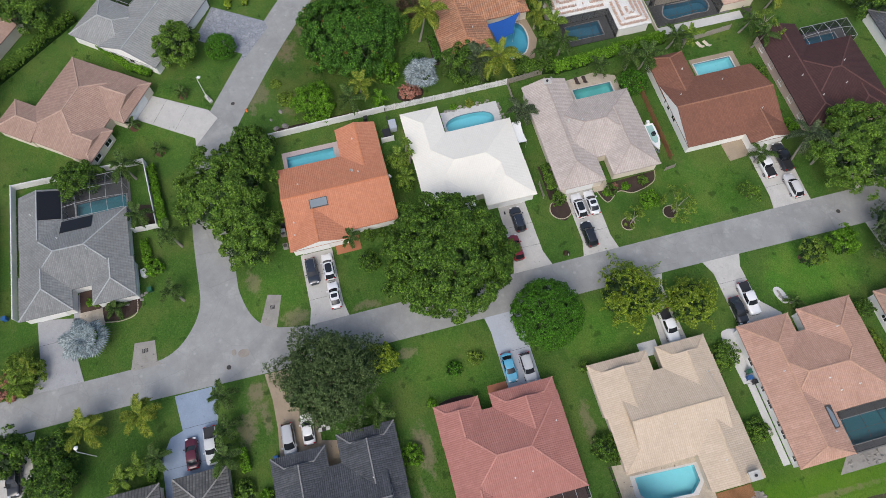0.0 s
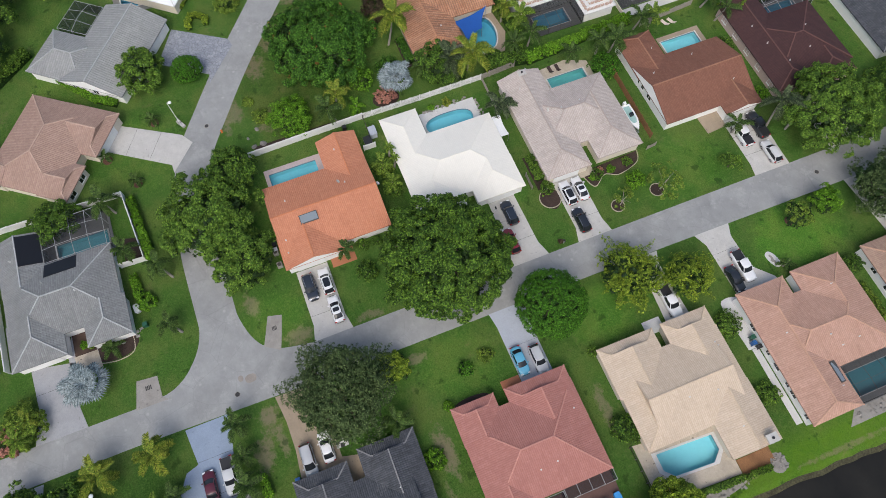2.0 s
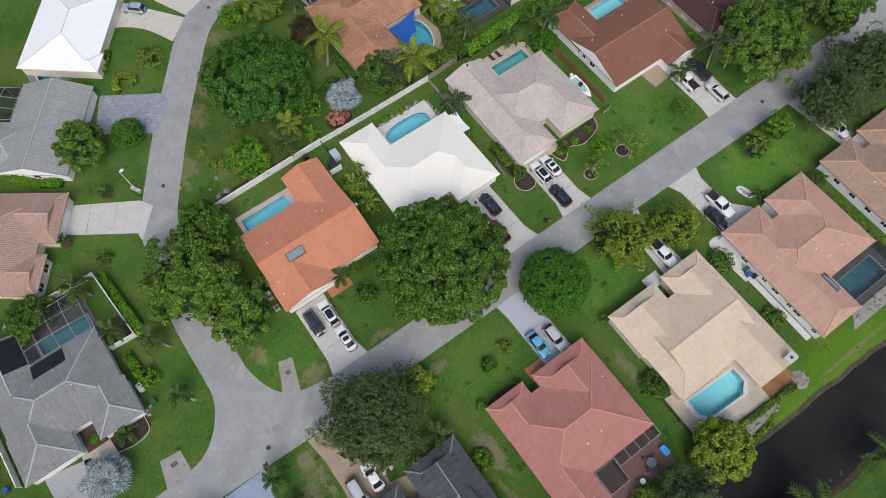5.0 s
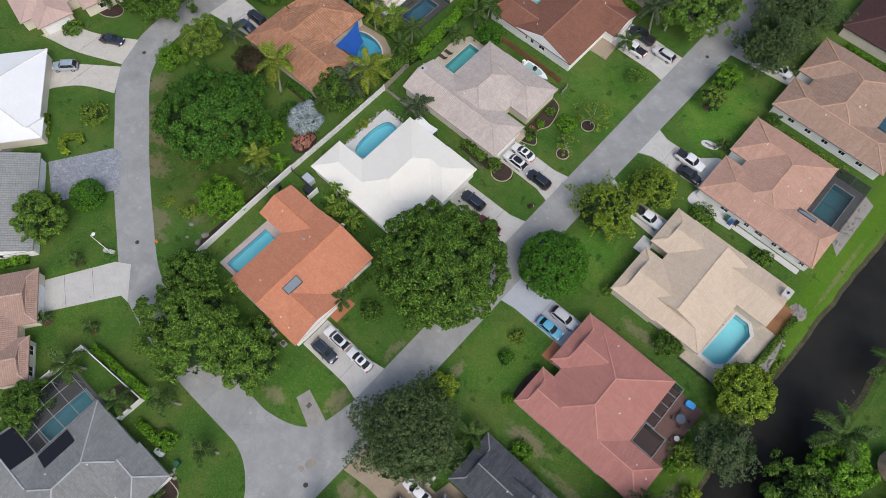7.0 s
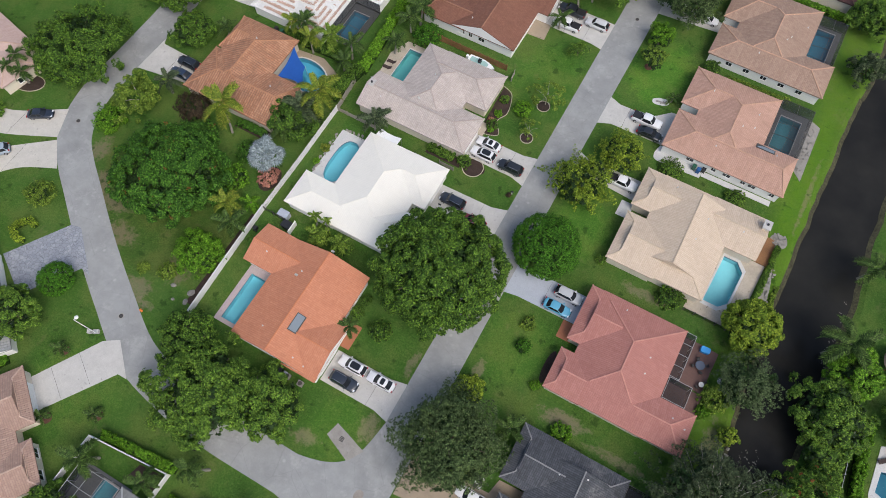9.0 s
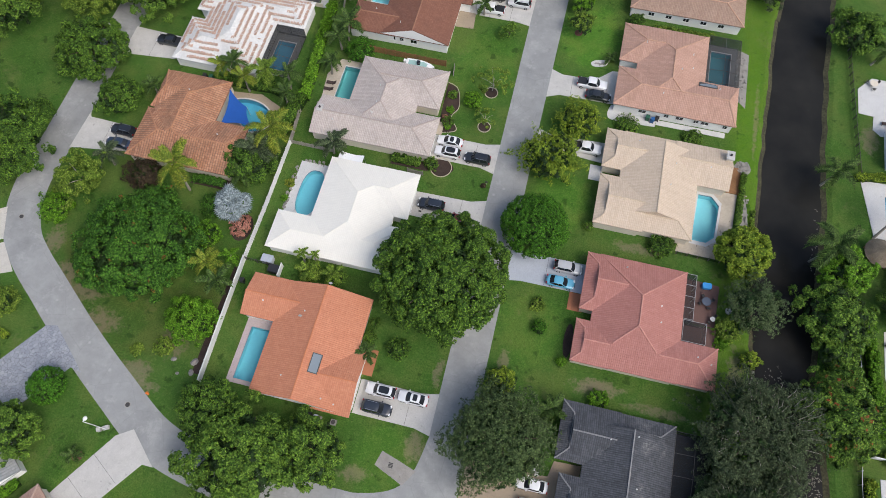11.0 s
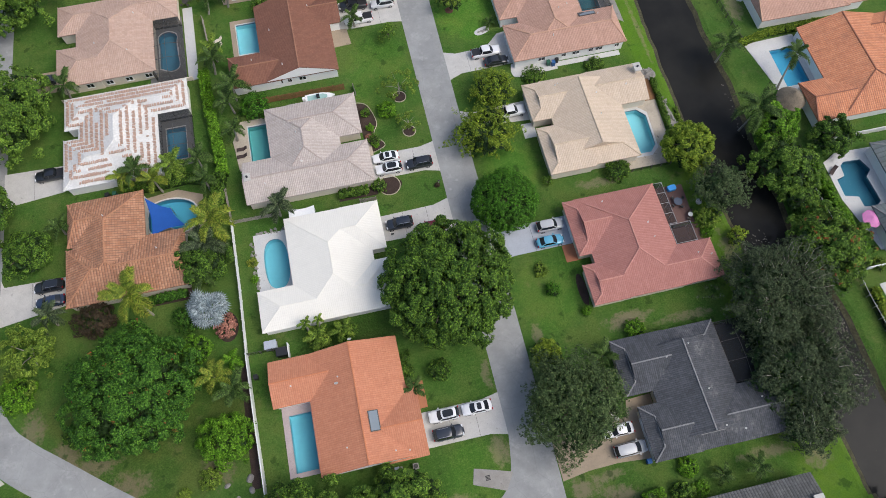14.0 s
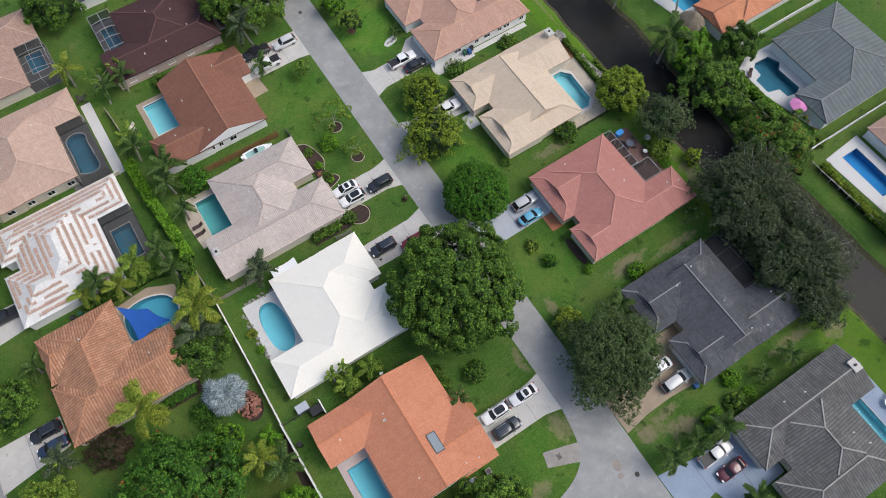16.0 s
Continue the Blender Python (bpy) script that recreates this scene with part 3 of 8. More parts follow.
# outline, basin, deck outline, deck material, label
POOLS = [
    (rect(-32.1, 1.3, -28.7, 9.9), BASIN, rect(-33.1, 0.6, -27.8, 11.5), DECK_P, "rectangular pool with pink concrete deck behind orange-roofed house"),
    (oval(-30.7, 35.5, 2.05, 4.55, 30, 2.6), BASIN, rect(-34.1, 30.6, -27.6, 41.4), CONC_W, "oval pool with white deck behind white-roofed house"),
    (rect(-32.6, 56.1, -28.9, 63.5), BASIN_G, [(-34.9, 54.6), (-28.2, 54.6), (-28.2, 65), (-33.8, 65), (-35.5, 61)], DECK_S, "green-tinted rectangular pool on stone deck"),
    (rect(-32.3, 80.4, -28.3, 87.8), BASIN_L, rect(-33.4, 79.9, -27.6, 89.0), CONC_T, "bright blue rectangular pool with brown paver border"),
    ([(36.0, 51.3), (38.3, 51.3), (39.7, 49.7), (39.3, 43.4), (38.0, 42.1), (35.5, 42.1)], BASIN_L, [(34.2, 52.9), (42.6, 52.7), (42.0, 42.4), (40.0, 39.4), (33.1, 39.4), (33.4, 41.9)], DECK_S, "pale blue angled pool with worn stone deck"),
    (rect(35.7, 75.4, 39.5, 83.6), paint_mat("teal_pool_plaster", (0.06, 0.25, 0.30), 0.9), rect(34.2, 74.4, 40.8, 85.4), DECK_G, "screened pool behind salmon-roofed house"),
    (rect(35.6, 99.0, 39.2, 107.2), BASIN_C, rect(34.6, 97.6, 40.4, 108.4), DECK_G, "screened pool behind tan-roofed house"),
    (smooth_line([(-51.6, 47.4), (-50.6, 51.0), (-47.0, 51.7), (-43.6, 50.2), (-42.9, 46.8), (-45.6, 45.0), (-48.6, 46.8), (-50.6, 45.4), (-51.6, 47.4)], 4)[:-1], paint_mat("mid_blue_pool_plaster", (0.05, 0.27, 0.38), 0.9), [(-52.6, 44.4), (-44.4, 43.9), (-41.6, 45.6), (-41.8, 51.5), (-46, 53.4), (-51.6, 52.8)], CONC_T, "free-form pool with brown deck under blue shade sail"),
    (rect(-47.2, 59.6, -43.7, 66.4), BASIN_C, rect(-48.7, 58.2, -42.4, 70.4), DECK_G, "screened pool behind white unfinished roof"),
    (smooth_line([(-47.4, 80.6), (-45.4, 79.6), (-43.8, 80.4), (-43.9, 83.6), (-44.0, 86.0), (-43.9, 88.2), (-45.6, 89.2), (-47.3, 88.2), (-47.2, 85.0), (-47.4, 80.6)], 4)[:-1], BASIN_C, rect(-49.4, 77.4, -42.6, 92.6), DECK_G, "dark blue free-form screened pool behind dusty pink roof"),
    (rect(-32.2, -36.0, -29.4, -27.4), BASIN, rect(-36.0, -38.3, -27.4, -26.6), DECK_G, "screened rectangular pool behind grey-roofed house"),
    (rect(-82.5, -15.5, -79.5, -9.5), BASIN_C, rect(-84, -17, -78, -8.5), DECK_G, "dark blue screened pool beside grey gabled house"),
    (rect(-32.4, 103.6, -29.9, 110.0), BASIN_C, rect(-33.6, 101.8, -28.6, 112.2), DECK_G, "screened pool behind maroon-roofed house"),
    (rect(-47.2, 107.0, -44.2, 112.0), BASIN_C, rect(-48.6, 102.2, -42.9, 112.6), DECK_G, "screened pool at far pink-roofed house"),
    (rect(36.6, -33.0, 39.4, -23.7), BASIN, rect(35.2, -35.0, 43.0, -20.0), CONC_BL, "pale turquoise pool with white deck behind grey ribbed roof"),
    (rect(67.9, 49.8, 72.6, 58.4), paint_mat("azure_pool_plaster", (0.045, 0.30, 0.46), 0.9), [(63.7, 60.9), (74.0, 61.3), (74.9, 48.4), (66.2, 48.2)], CONC_W, "blue pool on white deck behind clay-roofed house"),
    ([(69.9, 31.7), (70.8, 32.4), (73.9, 32.2), (74.8, 29.9), (73.5, 28.7), (73.7, 23.7), (72.6, 22.9), (70.4, 23.3), (70.3, 25.3), (68.0, 26.0), (68.1, 29.3), (69.7, 29.7)], BASIN_S, [(67.2, 33.0), (70.0, 34.4), (77.4, 34.2), (77.1, 22.2), (72.2, 21.0), (71.8, 15.0), (69.4, 15.2), (68.3, 20.7), (67.2, 25.4)], CONC_W, "angled dark blue pool on pale deck behind slate-grey roof"),
    (rect(69.0, -1.2, 72.6, 8.3), BASIN_D, [(66.2, 9.6), (74.6, 10.2), (74.6, -4), (66.8, -3.6)], CONC_W, "deep blue rectangular pool on white deck"),
    (rect(69.6, 75.0, 73.4, 82.4), BASIN_D, [(63.4, 81.2), (66, 84.3), (74.0, 84.3), (74.4, 72.6), (67.4, 71.2), (66.0, 72.4), (66.2, 75.4), (63.5, 75.6)], CONC_W, "deep blue pool on white terrace across the canal"),
]
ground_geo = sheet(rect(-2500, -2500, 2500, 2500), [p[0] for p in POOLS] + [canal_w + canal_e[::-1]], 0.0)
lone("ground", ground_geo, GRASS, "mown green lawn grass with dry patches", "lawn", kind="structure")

bank, turf = Geo(), Geo()
for edge, s in ((canal_w, 1), (canal_e, -1)):
    for a, b in zip(edge, edge[1:]):
        rows = [[(p[0] + s * dx, p[1], z) for dx, z in ((0, 0), (0.8, -0.28), (1.65, -0.63), (3.0, -1.2))] for p in (a, b)]
        for k in range(3):
            (turf if k == 0 else bank).face([rows[0][k], rows[1][k], rows[1][k + 1], rows[0][k + 1]])
lone("ground_turf", turf, GRASS, "grassy edge sloping to the canal", "canal bank", kind="structure")
lone("ground_bank", bank, rough_mat("bank_soil", (0.070, 0.066, 0.034), 0.95, 3, 0.7, 0.5, 0.06), "sloping grassy earth bank of the canal", "canal bank", kind="structure")
bed = Geo()
bed.face([(p[0] + 0.3, p[1], -0.62) for p in canal_w] + [(p[0] - 0.3, p[1], -0.62) for p in canal_e[::-1]])
lone("water", bed, CANAL, "still dark brown canal water", "canal water", kind="structure")

side = smooth_line([(2.0, -13.8), (-10, -13.7), (-22, -13.6), (-31, -12.6), (-40.4, -10.2), (-49.6, -4.6), (-58.7, 1.6), (-67.6, 8.4), (-72.1, 11.9), (-75.7, 15.4), (-78.2, 20.2), (-79.4, 26.4), (-79.2, 33.5), (-79.0, 43), (-78.9, 56), (-78.6, 72), (-78.0, 130)], 7)
road = Geo()
road.slab([(0, -140), (6.0, -140), (5.6, -30), (6.2, 0), (6.2, 60), (6.5, 90), (6.9, 260), (0.3, 260), (0.0, 90), (0, 0)], -0.05, 0.040)
road.slab(ribbon(side, 6.3), -0.05, 0.034)
road.slab(smooth_line([(-15.8, -10.8), (-9.4, -10.6), (-3.9, -9.0), (-1.2, -6.0), (0.02, -0.2)], 5) + [(0.5, -2), (0.5, -12), (-15, -12)], -0.05, 0.028)
road.slab(smooth_line([(0.1, -28.4), (-0.8, -22.8), (-3.7, -19.2), (-8.2, -17.0), (-16, -16.5)], 5) + [(-15, -14), (0.5, -14), (0.5, -28)], -0.05, 0.028)
lone("road", road, ASPHALT, "weathered grey asphalt street with faint patches", "street", kind="structure")

PATCH = concrete_mat("pale_patch", (0.32, 0.285, 0.25), 0.5)
patches = Geo()
patches.slab(oval(1.9, -11.2, 0.7, 0.9, 14, 2.4), 0.0, 0.046)
patches.slab(oval(1.4, -12.7, 0.5, 0.4, 14, 2.4), 0.0, 0.046)
lone("road_patch", patches, PATCH, "pale worn patch in the asphalt", "road patch", kind="structure")
IRON = rough_mat("cast_iron", (0.05, 0.048, 0.046), 0.7, 9, 1, 0.2, 0.01)
for x, y in ((3.6, -13.8), (-46.4, -6.5), (3.4, 92.1), (-78.0, 19.2)):
    cover = thing("manhole_cover", x, y, 0.04, label="round dark iron manhole cover in the street", category="manhole cover", group="manhole covers")
    g, r = Geo(), Geo()
    g.slab(oval(0, 0, 0.36, 0.36, 20), 0.0, 0.012)
    for k in range(-2, 3):
        g.box(-0.22, k * 0.12 - 0.02, 0.012, 0.22, k * 0.12 + 0.02, 0.02)
    r.slab(oval(0, 0, 0.46, 0.46, 20), -0.01, 0.008)
    part("lid", g, IRON, cover)
    part("rim", r, CONC_D, cover)

# storm drains at the corner
for pts, hole in (([(-4.2, -28.0), (-3.9, -24.8), (-0.4, -24.7), (0.35, -23.8), (0.3, -28.9)], (-2.9, -26.9, -2.2, -25.9)), ([(-6.9, -6.0), (-6.3, -3.8), (-3.2, -4.7), (-0.7, -5.5), (-2.2, -7.9)], (-4.9, -5.9, -4.2, -5.1))):
    drain = thing("storm_drain", label="worn concrete storm drain apron with iron grate", category="storm drain", group="storm drains")
    g, k = Geo(), Geo()
    g.slab(pts, -0.05, 0.055)
    for j in range(4):
        w = (hole[3] - hole[1]) / 4
        k.box(hole[0], hole[1] + j * w, 0.05, hole[2], hole[1] + j * w + 0.7 * w, 0.07)
    part("apron", g, CONC_D, drain)
    part("grate", k, IRON, drain)

# driveways: outline, material, label, joint lines
CONC_P = concrete_mat("stained_pale_concrete", (0.56, 0.53, 0.47), 0.4)
DRIVES = [
    ([(-12.4, 0.5), (-2.6, 0.5), (0.02, -0.1), (0.0, 6.4), (-2.6, 5.9), (-12.4, 5.9)], CONC, "pale concrete driveway of the orange-roofed house", 3),
    ([(-12.4, 35.4), (-2.6, 35.2), (0.02, 34.4), (0.0, 41.2), (-2.7, 40.4), (-12.4, 40.2)], CONC, "pale concrete driveway of the white-roofed house", 3),
    ([(-12.0, 47.5), (-2.6, 47.5), (0.02, 46.8), (0.0, 53.1), (-2.6, 52.5), (-12.0, 52.5)], CONC, "pale concrete driveway of the grey-brown roofed house", 3),
    ([(-12.4, 82.0), (-2.4, 82.0), (0.02, 81.6), (0.05, 88.6), (-2.4, 88.6), (-12.4, 88.9)], CONC, "pale concrete driveway with three parked cars", 3),
    ([(6.15, 27.5), (8.6, 27.9), (18.9, 28.0), (18.9, 33.3), (8.6, 33.2), (6.15, 33.9)], CONC_B, "smooth blue-grey concrete driveway of the red-roofed house", 2),
    ([(6.2, 53.6), (8.4, 54.3), (18.6, 53.6), (18.6, 57.9), (8.4, 57.5), (6.3, 58.3)], CONC, "grey concrete driveway of the beige-roofed house", 2),
    ([(6.25, 65.6), (8.6, 66.6), (19.0, 66.8), (19.2, 74.6), (17.6, 74.4), (14.6, 71.6), (8.5, 71.4), (6.3, 72.2)], CONC, "concrete driveway of the salmon-roofed house", 3),
    ([(6.2, -8.5), (10.4, -7.9), (15.0, -7.8), (19.6, -8.2), (22.9, -8.2), (23.0, 1.0), (19.0, 0.8), (18.4, -1.6), (15.2, -1.7), (8.6, -1.6), (6.2, -2.2)], CONC_T, "tan paver driveway in front of the charcoal roof", 0),
    ([(5.95, -15.6), (11.8, -16.6), (20.2, -16.9), (20.2, -23.3), (22.2, -23.4), (22.0, -25.2), (15.0, -25.4), (12.2, -23.8), (11.6, -21.9), (6.0, -22.6)], CONC_BL, "blue-grey painted driveway with pickup and red car", 3),
    ([(-12.2, -43.1), (-5.1, -42.8), (0.0, -44.1), (0.0, -36.2), (-4.0, -37.0), (-12.4, -37.3), (-15.2, -36.3), (-15.2, -32.8), (-10.4, -32.6), (-10.8, -36.4)], concrete_mat("grey_brick_paving", (0.37, 0.375, 0.385), 0.3), "light grey driveway and entry of the grey-roofed corner house", 2),
    ([(5.9, -51.5), (18, -50.5), (18, -43.5), (9, -44.5), (5.9, -43.8)], CONC, "pale driveway at the far end of the street", 2),
    ([(-52.9, -22.3), (-46.2, -11.2), (-43.9, -8.9 - 0.8), (-38.9, -14.2), (-40.6, -14.2), (-48.2, -25.4)], CONC, "pale concrete driveway of the dusty pink roofed house", 3),
    ([(-71.0, -7.6), (-64.6, 2.2), (-62.8, 3.9 - 1.3), (-55.6, -3.6), (-57.6, -3.2), (-63.6, -11.8)], PAVER, "blue-grey flagstone driveway beside the side street", 0),
    (smooth_line([(-96.4, 8.2), (-93.5, 9.0), (-87.9, 10.5), (-79.0, 14.6)], 4) + smooth_line([(-81.3, 20.4), (-87.3, 16.6), (-91.0, 14.9), (-95.2, 14.2)], 4), CONC_P, "curved pale driveway with dark parked car", 2),
    (smooth_line([(-91.2, 2.6), (-89.9, 3.9), (-87.2, 7.3), (-78.6, 14.1)], 4) + smooth_line([(-74.5, 9.5), (-80.4, 6.5), (-84.1, 2.4), (-84.9, 0.0), (-87.6, -0.8)], 4), CONC_P, "curved pale driveway with silver-blue parked car", 2),
    ([(-76.3, 34.2), (-65.4, 35.8), (-65.4, 40.9), (-75.4, 41.2), (-75.9, 42.4)], CONC, "concrete driveway of the terracotta-roofed house", 2),
    ([(-76.0, 56.4), (-65.4, 57.4), (-65.4, 62.8), (-75.9, 63.2)], CONC, "concrete driveway of the white unfinished roof", 2),
    (rect(-76, 79.5, -65.8, 84.5), CONC_T, "driveway of the pink-roofed house", 2),
    ([(6.5, 95.6), (19, 96.8), (20.6, 99.2), (6.5, 101)], CONC, "concrete driveway of the tan-roofed house up the street", 2),
    ([(-12.6, 96.8), (0.1, 97.4), (0.1, 103.5), (-12.6, 103.2)], CONC, "concrete driveway of the maroon-roofed house", 2),
]
for o, mt, lab, joints in DRIVES:
    d = thing("driveway", label=lab, category="driveway", kind="structure")
    cx, cy = o[0][0], o[0][1]
    g = Geo()
    g.slab(o, -0.06, 0.062)
    part("paving", g, mt, d)
    if joints:
        j = Geo()
        xs, ys = [p[0] for p in o], [p[1] for p in o]
        for k in range(1, joints):
            if lab.startswith("pale concrete driveway of the dusty"):
                a, b = Vector((-50.5, -23.9)), Vector((-43.4, -12.1))
                p = a.lerp(b, k / joints)
                s = Vector((0.52, -0.33)) * 4.6
                j.bar((p.x - s.x, p.y - s.y, 0.0625), (p.x + s.x, p.y + s.y, 0.0625), 0.04, 0.004)
            else:
                x = min(xs) + (max(xs) - min(xs)) * k / joints
                cut = sorted(y for i in range(len(o)) for y in [o[i][1] + (o[(i + 1) % len(o)][1] - o[i][1]) * (x - o[i][0]) / ((o[(i + 1) % len(o)][0] - o[i][0]) or 1e-9)] if min(o[i][0], o[(i + 1) % len(o)][0]) <= x <= max(o[i][0], o[(i + 1) % len(o)][0]))
                if len(cut) > 1:
                    j.bar((x, cut[0] + 0.05, 0.0625), (x, cut[-1] - 0.05, 0.0625), 0.04, 0.004)
        if j.v:
            part("joint", j, IRON, d)

# walks, beds and pads: name, outline, height, material, label
MULCH_R = rough_mat("red_mulch", (0.15, 0.07, 0.05), 0.95, 12, 0.6, 0.35, 0.03)
PADS = [
    ("front_walk", [(-13.9, 6.6), (-11.0, 6.6), (-11.0, 10.8), (-13.9, 10.8)], 0.07, TERRA_D, "terracotta-coloured front walk"),
    ("front_walk", [(-14.6, 78.1), (-10.7, 78.3), (-11.0, 82.2), (-14.6, 82.4)], 0.07, CONC_T, "brown front walk with low steps"),
    ("front_walk", rect(-13.2, 52.6, -11.0, 55.4), 0.07, DECK_S, "tan stone front walk"),
    ("side_slab", smooth_line([(18.4, 66.6), (18.0, 64.4), (19.4, 63.3), (26.9, 63.6)], 4) + [(27.0, 65.4), (27, 66.6)], 0.07, CONC_W, "pale curved concrete side slab"),
    ("side_walk", rect(27.0, 64.1, 39.6, 65.2), 0.06, CONC_W, "narrow pale concrete side walk"),
    ("walk_loop", oval(14.9, 75.7, 1.6, 0.8, 18, 2.4, 0.3), 0.06, CONC_W, "rounded pale concrete planter pad with stones"),
    ("entry_slab", rect(16.6, 49.8, 18.9, 52.9), 0.07, CONC_W, "white concrete entry slab"),
    ("brick_step", rect(16.9, 24.8, 19.4, 27.9), 0.07, TERRA_D, "red tile front step"),
    ("patio", [(34.3, 34.9), (40.9, 34.6), (40.6, 27.2), (34.3, 27.2)], 0.08, DECK_R, "red-brown wooden patio"),
    ("patio", rect(35.2, 23.4, 40.9, 27.0), 0.05, DECK_R, "shaded red-brown screened patio"),
    # the shade under the screen cage is put into this floor's near-black colour
    ("patio", rect(35.5, -0.8, 41.2, 9.1), 0.05, concrete_mat("shade_black_patio", (0.035, 0.036, 0.04), 0.3), "near-black shaded patio floor behind the charcoal roof"),
    ("entry_court", rect(-15.3, -36.2, -11.6, -32.8), 0.09, concrete_mat("dark_brown_paving", (0.085, 0.055, 0.042), 0.4), "dark brown paved entry court between the roof wings"),
    ("entry_walk", [(-11.6, -36.4), (-8.9, -36.0), (-8.6, -32.4), (-11.6, -32.7)], 0.08, DECK_S, "worn tan stone entry walk"),
    ("wooden_deck", rect(40.6, 52.8, 42.9, 58.3), 0.1, WOOD, "red-brown wooden deck strip"),
    ("stone_patio", [(40.8, 85.3), (42.9, 84.4), (42.9, 71.6), (40.6, 73.8)], 0.06, CONC_D, "weathered grey concrete patio by the canal"),
    ("mulch_bed", smooth_line([(-12, 53.0), (-8.7, 54.3), (-10.2, 56.9), (-9.3, 59.4), (-10.4, 63.3), (-12.4, 64.3)], 5), 0.05, MULCH, "dark mulch bed with curved edging by the front door"),
    ("mulch_bed", oval(-9.4, 46.0, 2.3, 1.4, 16), 0.05, MULCH, "dark mulch bed along the driveway"),
    ("mulch_bed", rect(-18.5, 44.6, -11.6, 46.2), 0.05, MULCH, "dark mulch bed under a hedge"),
    ("mulch_bed", oval(-91.9, 21.3, 2.9, 1.8, 20, 2.0, 0.35), 0.05, MULCH, "planted mulch bed beside the pink-roofed house"),
    ("mulch_ring", oval(-50.6, -15.3, 0.9, 0.8, 16), 0.05, MULCH_R, "reddish mulch ring round a small palm"),
    ("mulch_ring", oval(-45.9, -24.8, 1.0, 0.9, 16), 0.05, MULCH_R, "reddish mulch ring round a small palm"),
    ("mulch_ring", oval(-39.2, -20.7, 0.9, 0.9, 16), 0.05, MULCH_R, "reddish mulch ring round a small palm"),
    ("mulch_ring", oval(9.8, 82.2, 0.8, 0.8, 16), 0.05, MULCH_R, "reddish mulch ring round a young tree"),
    ("mulch_bed", oval(-39.9, 26.3, 1.8, 2.6, 18), 0.05, MULCH, "bare mulch bed below the fence"),
    ("mulch_bed", rect(-52, 32.4, -45, 34.4), 0.04, MULCH, "bare soil bed along the terracotta-roofed house"),
    ("mulch_bed", [(-38.7, 0.5), (-37.4, 0.5), (-37.5, 19.5), (-38.6, 19.0)], 0.04, MULCH, "dark soil strip along the white fence"),
    ("mulch_bed", oval(-11.0, -30.0, 2.2, 3.8, 18), 0.05, MULCH, "mulch bed with stone edging beside the entry"),
    ("mulch_bed", oval(18.0, 19.6, 0.75, 2.9, 16), 0.05, MULCH, "dark mulch bed along the red-roofed house"),
    ("mulch_bed", [(-29.6, -25.9), (-24.5, -25.5), (-24.4, -22.8), (-28.8, -23.2)], 0.04, MULCH, "bare soil bed inside the corner of the white fence"),
    ("stone_strip", oval(44.0, 46.5, 0.8, 6.5, 20, 2.0, 0.06), 0.03, CONC_D, "strip of pale stones by the canal"),
    ("stone_strip", oval(43.2, 58.4, 1.5, 1.4, 16), 0.03, CONC_D, "pale stones at the house corner"),
    ("white_strip", rect(-42.3, 76.6, -40.4, 94.6), 0.05, CONC_W, "long white concrete strip beside the pool cage"),
]
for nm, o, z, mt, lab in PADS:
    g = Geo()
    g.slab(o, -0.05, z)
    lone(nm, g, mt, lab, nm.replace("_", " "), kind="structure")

# edging stones of the beds
for cx, cy, r in ((-4.0, 64.0, 1.2), (-3.7, 56.2, 1.15), (-9.4, 45.9, 1.9)):
    ring = thing("bed_ring", cx, cy, 0, label="round mulch bed with pale brick edging", category="garden bed", group="round beds")
    g = Geo()
    g.slab(oval(0, 0, r - 0.1, r - 0.1, 20), -0.03, 0.06)
    part("mulch", g, MULCH, ring)
    n = int(2 * math.pi * r / 0.34)
    e = Geo()
    e.box(-0.15, -0.07, 0, 0.15, 0.07, 0.12)
    me = e.mesh("edging_brick", DECK_S)
    for k in range(n):
        t = 2 * math.pi * k / n
        part("edging_brick", me, None, ring, m=pose(r * math.cos(t), r * math.sin(t), 0, 0, 0, math.degrees(t) + 90))

edge = Geo()
edge.box(-0.17, -0.06, 0, 0.17, 0.06, 0.11)
edge_me = edge.mesh("edging_brick", DECK_S)
for lab, line in (("curved row of pale edging bricks round the front bed", smooth_line([(-12, 52.9), (-8.6, 54.2), (-10.1, 56.9), (-9.2, 59.4), (-10.3, 63.4), (-12.4, 64.5)], 10)),
                  ("curved row of pale edging stones round the planted bed", oval(-91.9, 21.3, 3.0, 1.9, 52, 2.0, 0.35)),
                  ("curved row of tan edging stones along the lawn", smooth_line([(-12.6, -27.0), (-9.4, -27.2), (-8.6, -29.6), (-9.0, -32.4)], 9))):
    row = thing("bed_edging", label=lab, category="edging", group="bed edgings")
    for (ax, ay), (bx, by) in zip(line, line[1:]):
        part("edging_brick", edge_me, None, row, m=pose((ax + bx) / 2, (ay + by) / 2, 0, 0, 0, math.degrees(math.atan2(by - ay, bx - ax))))

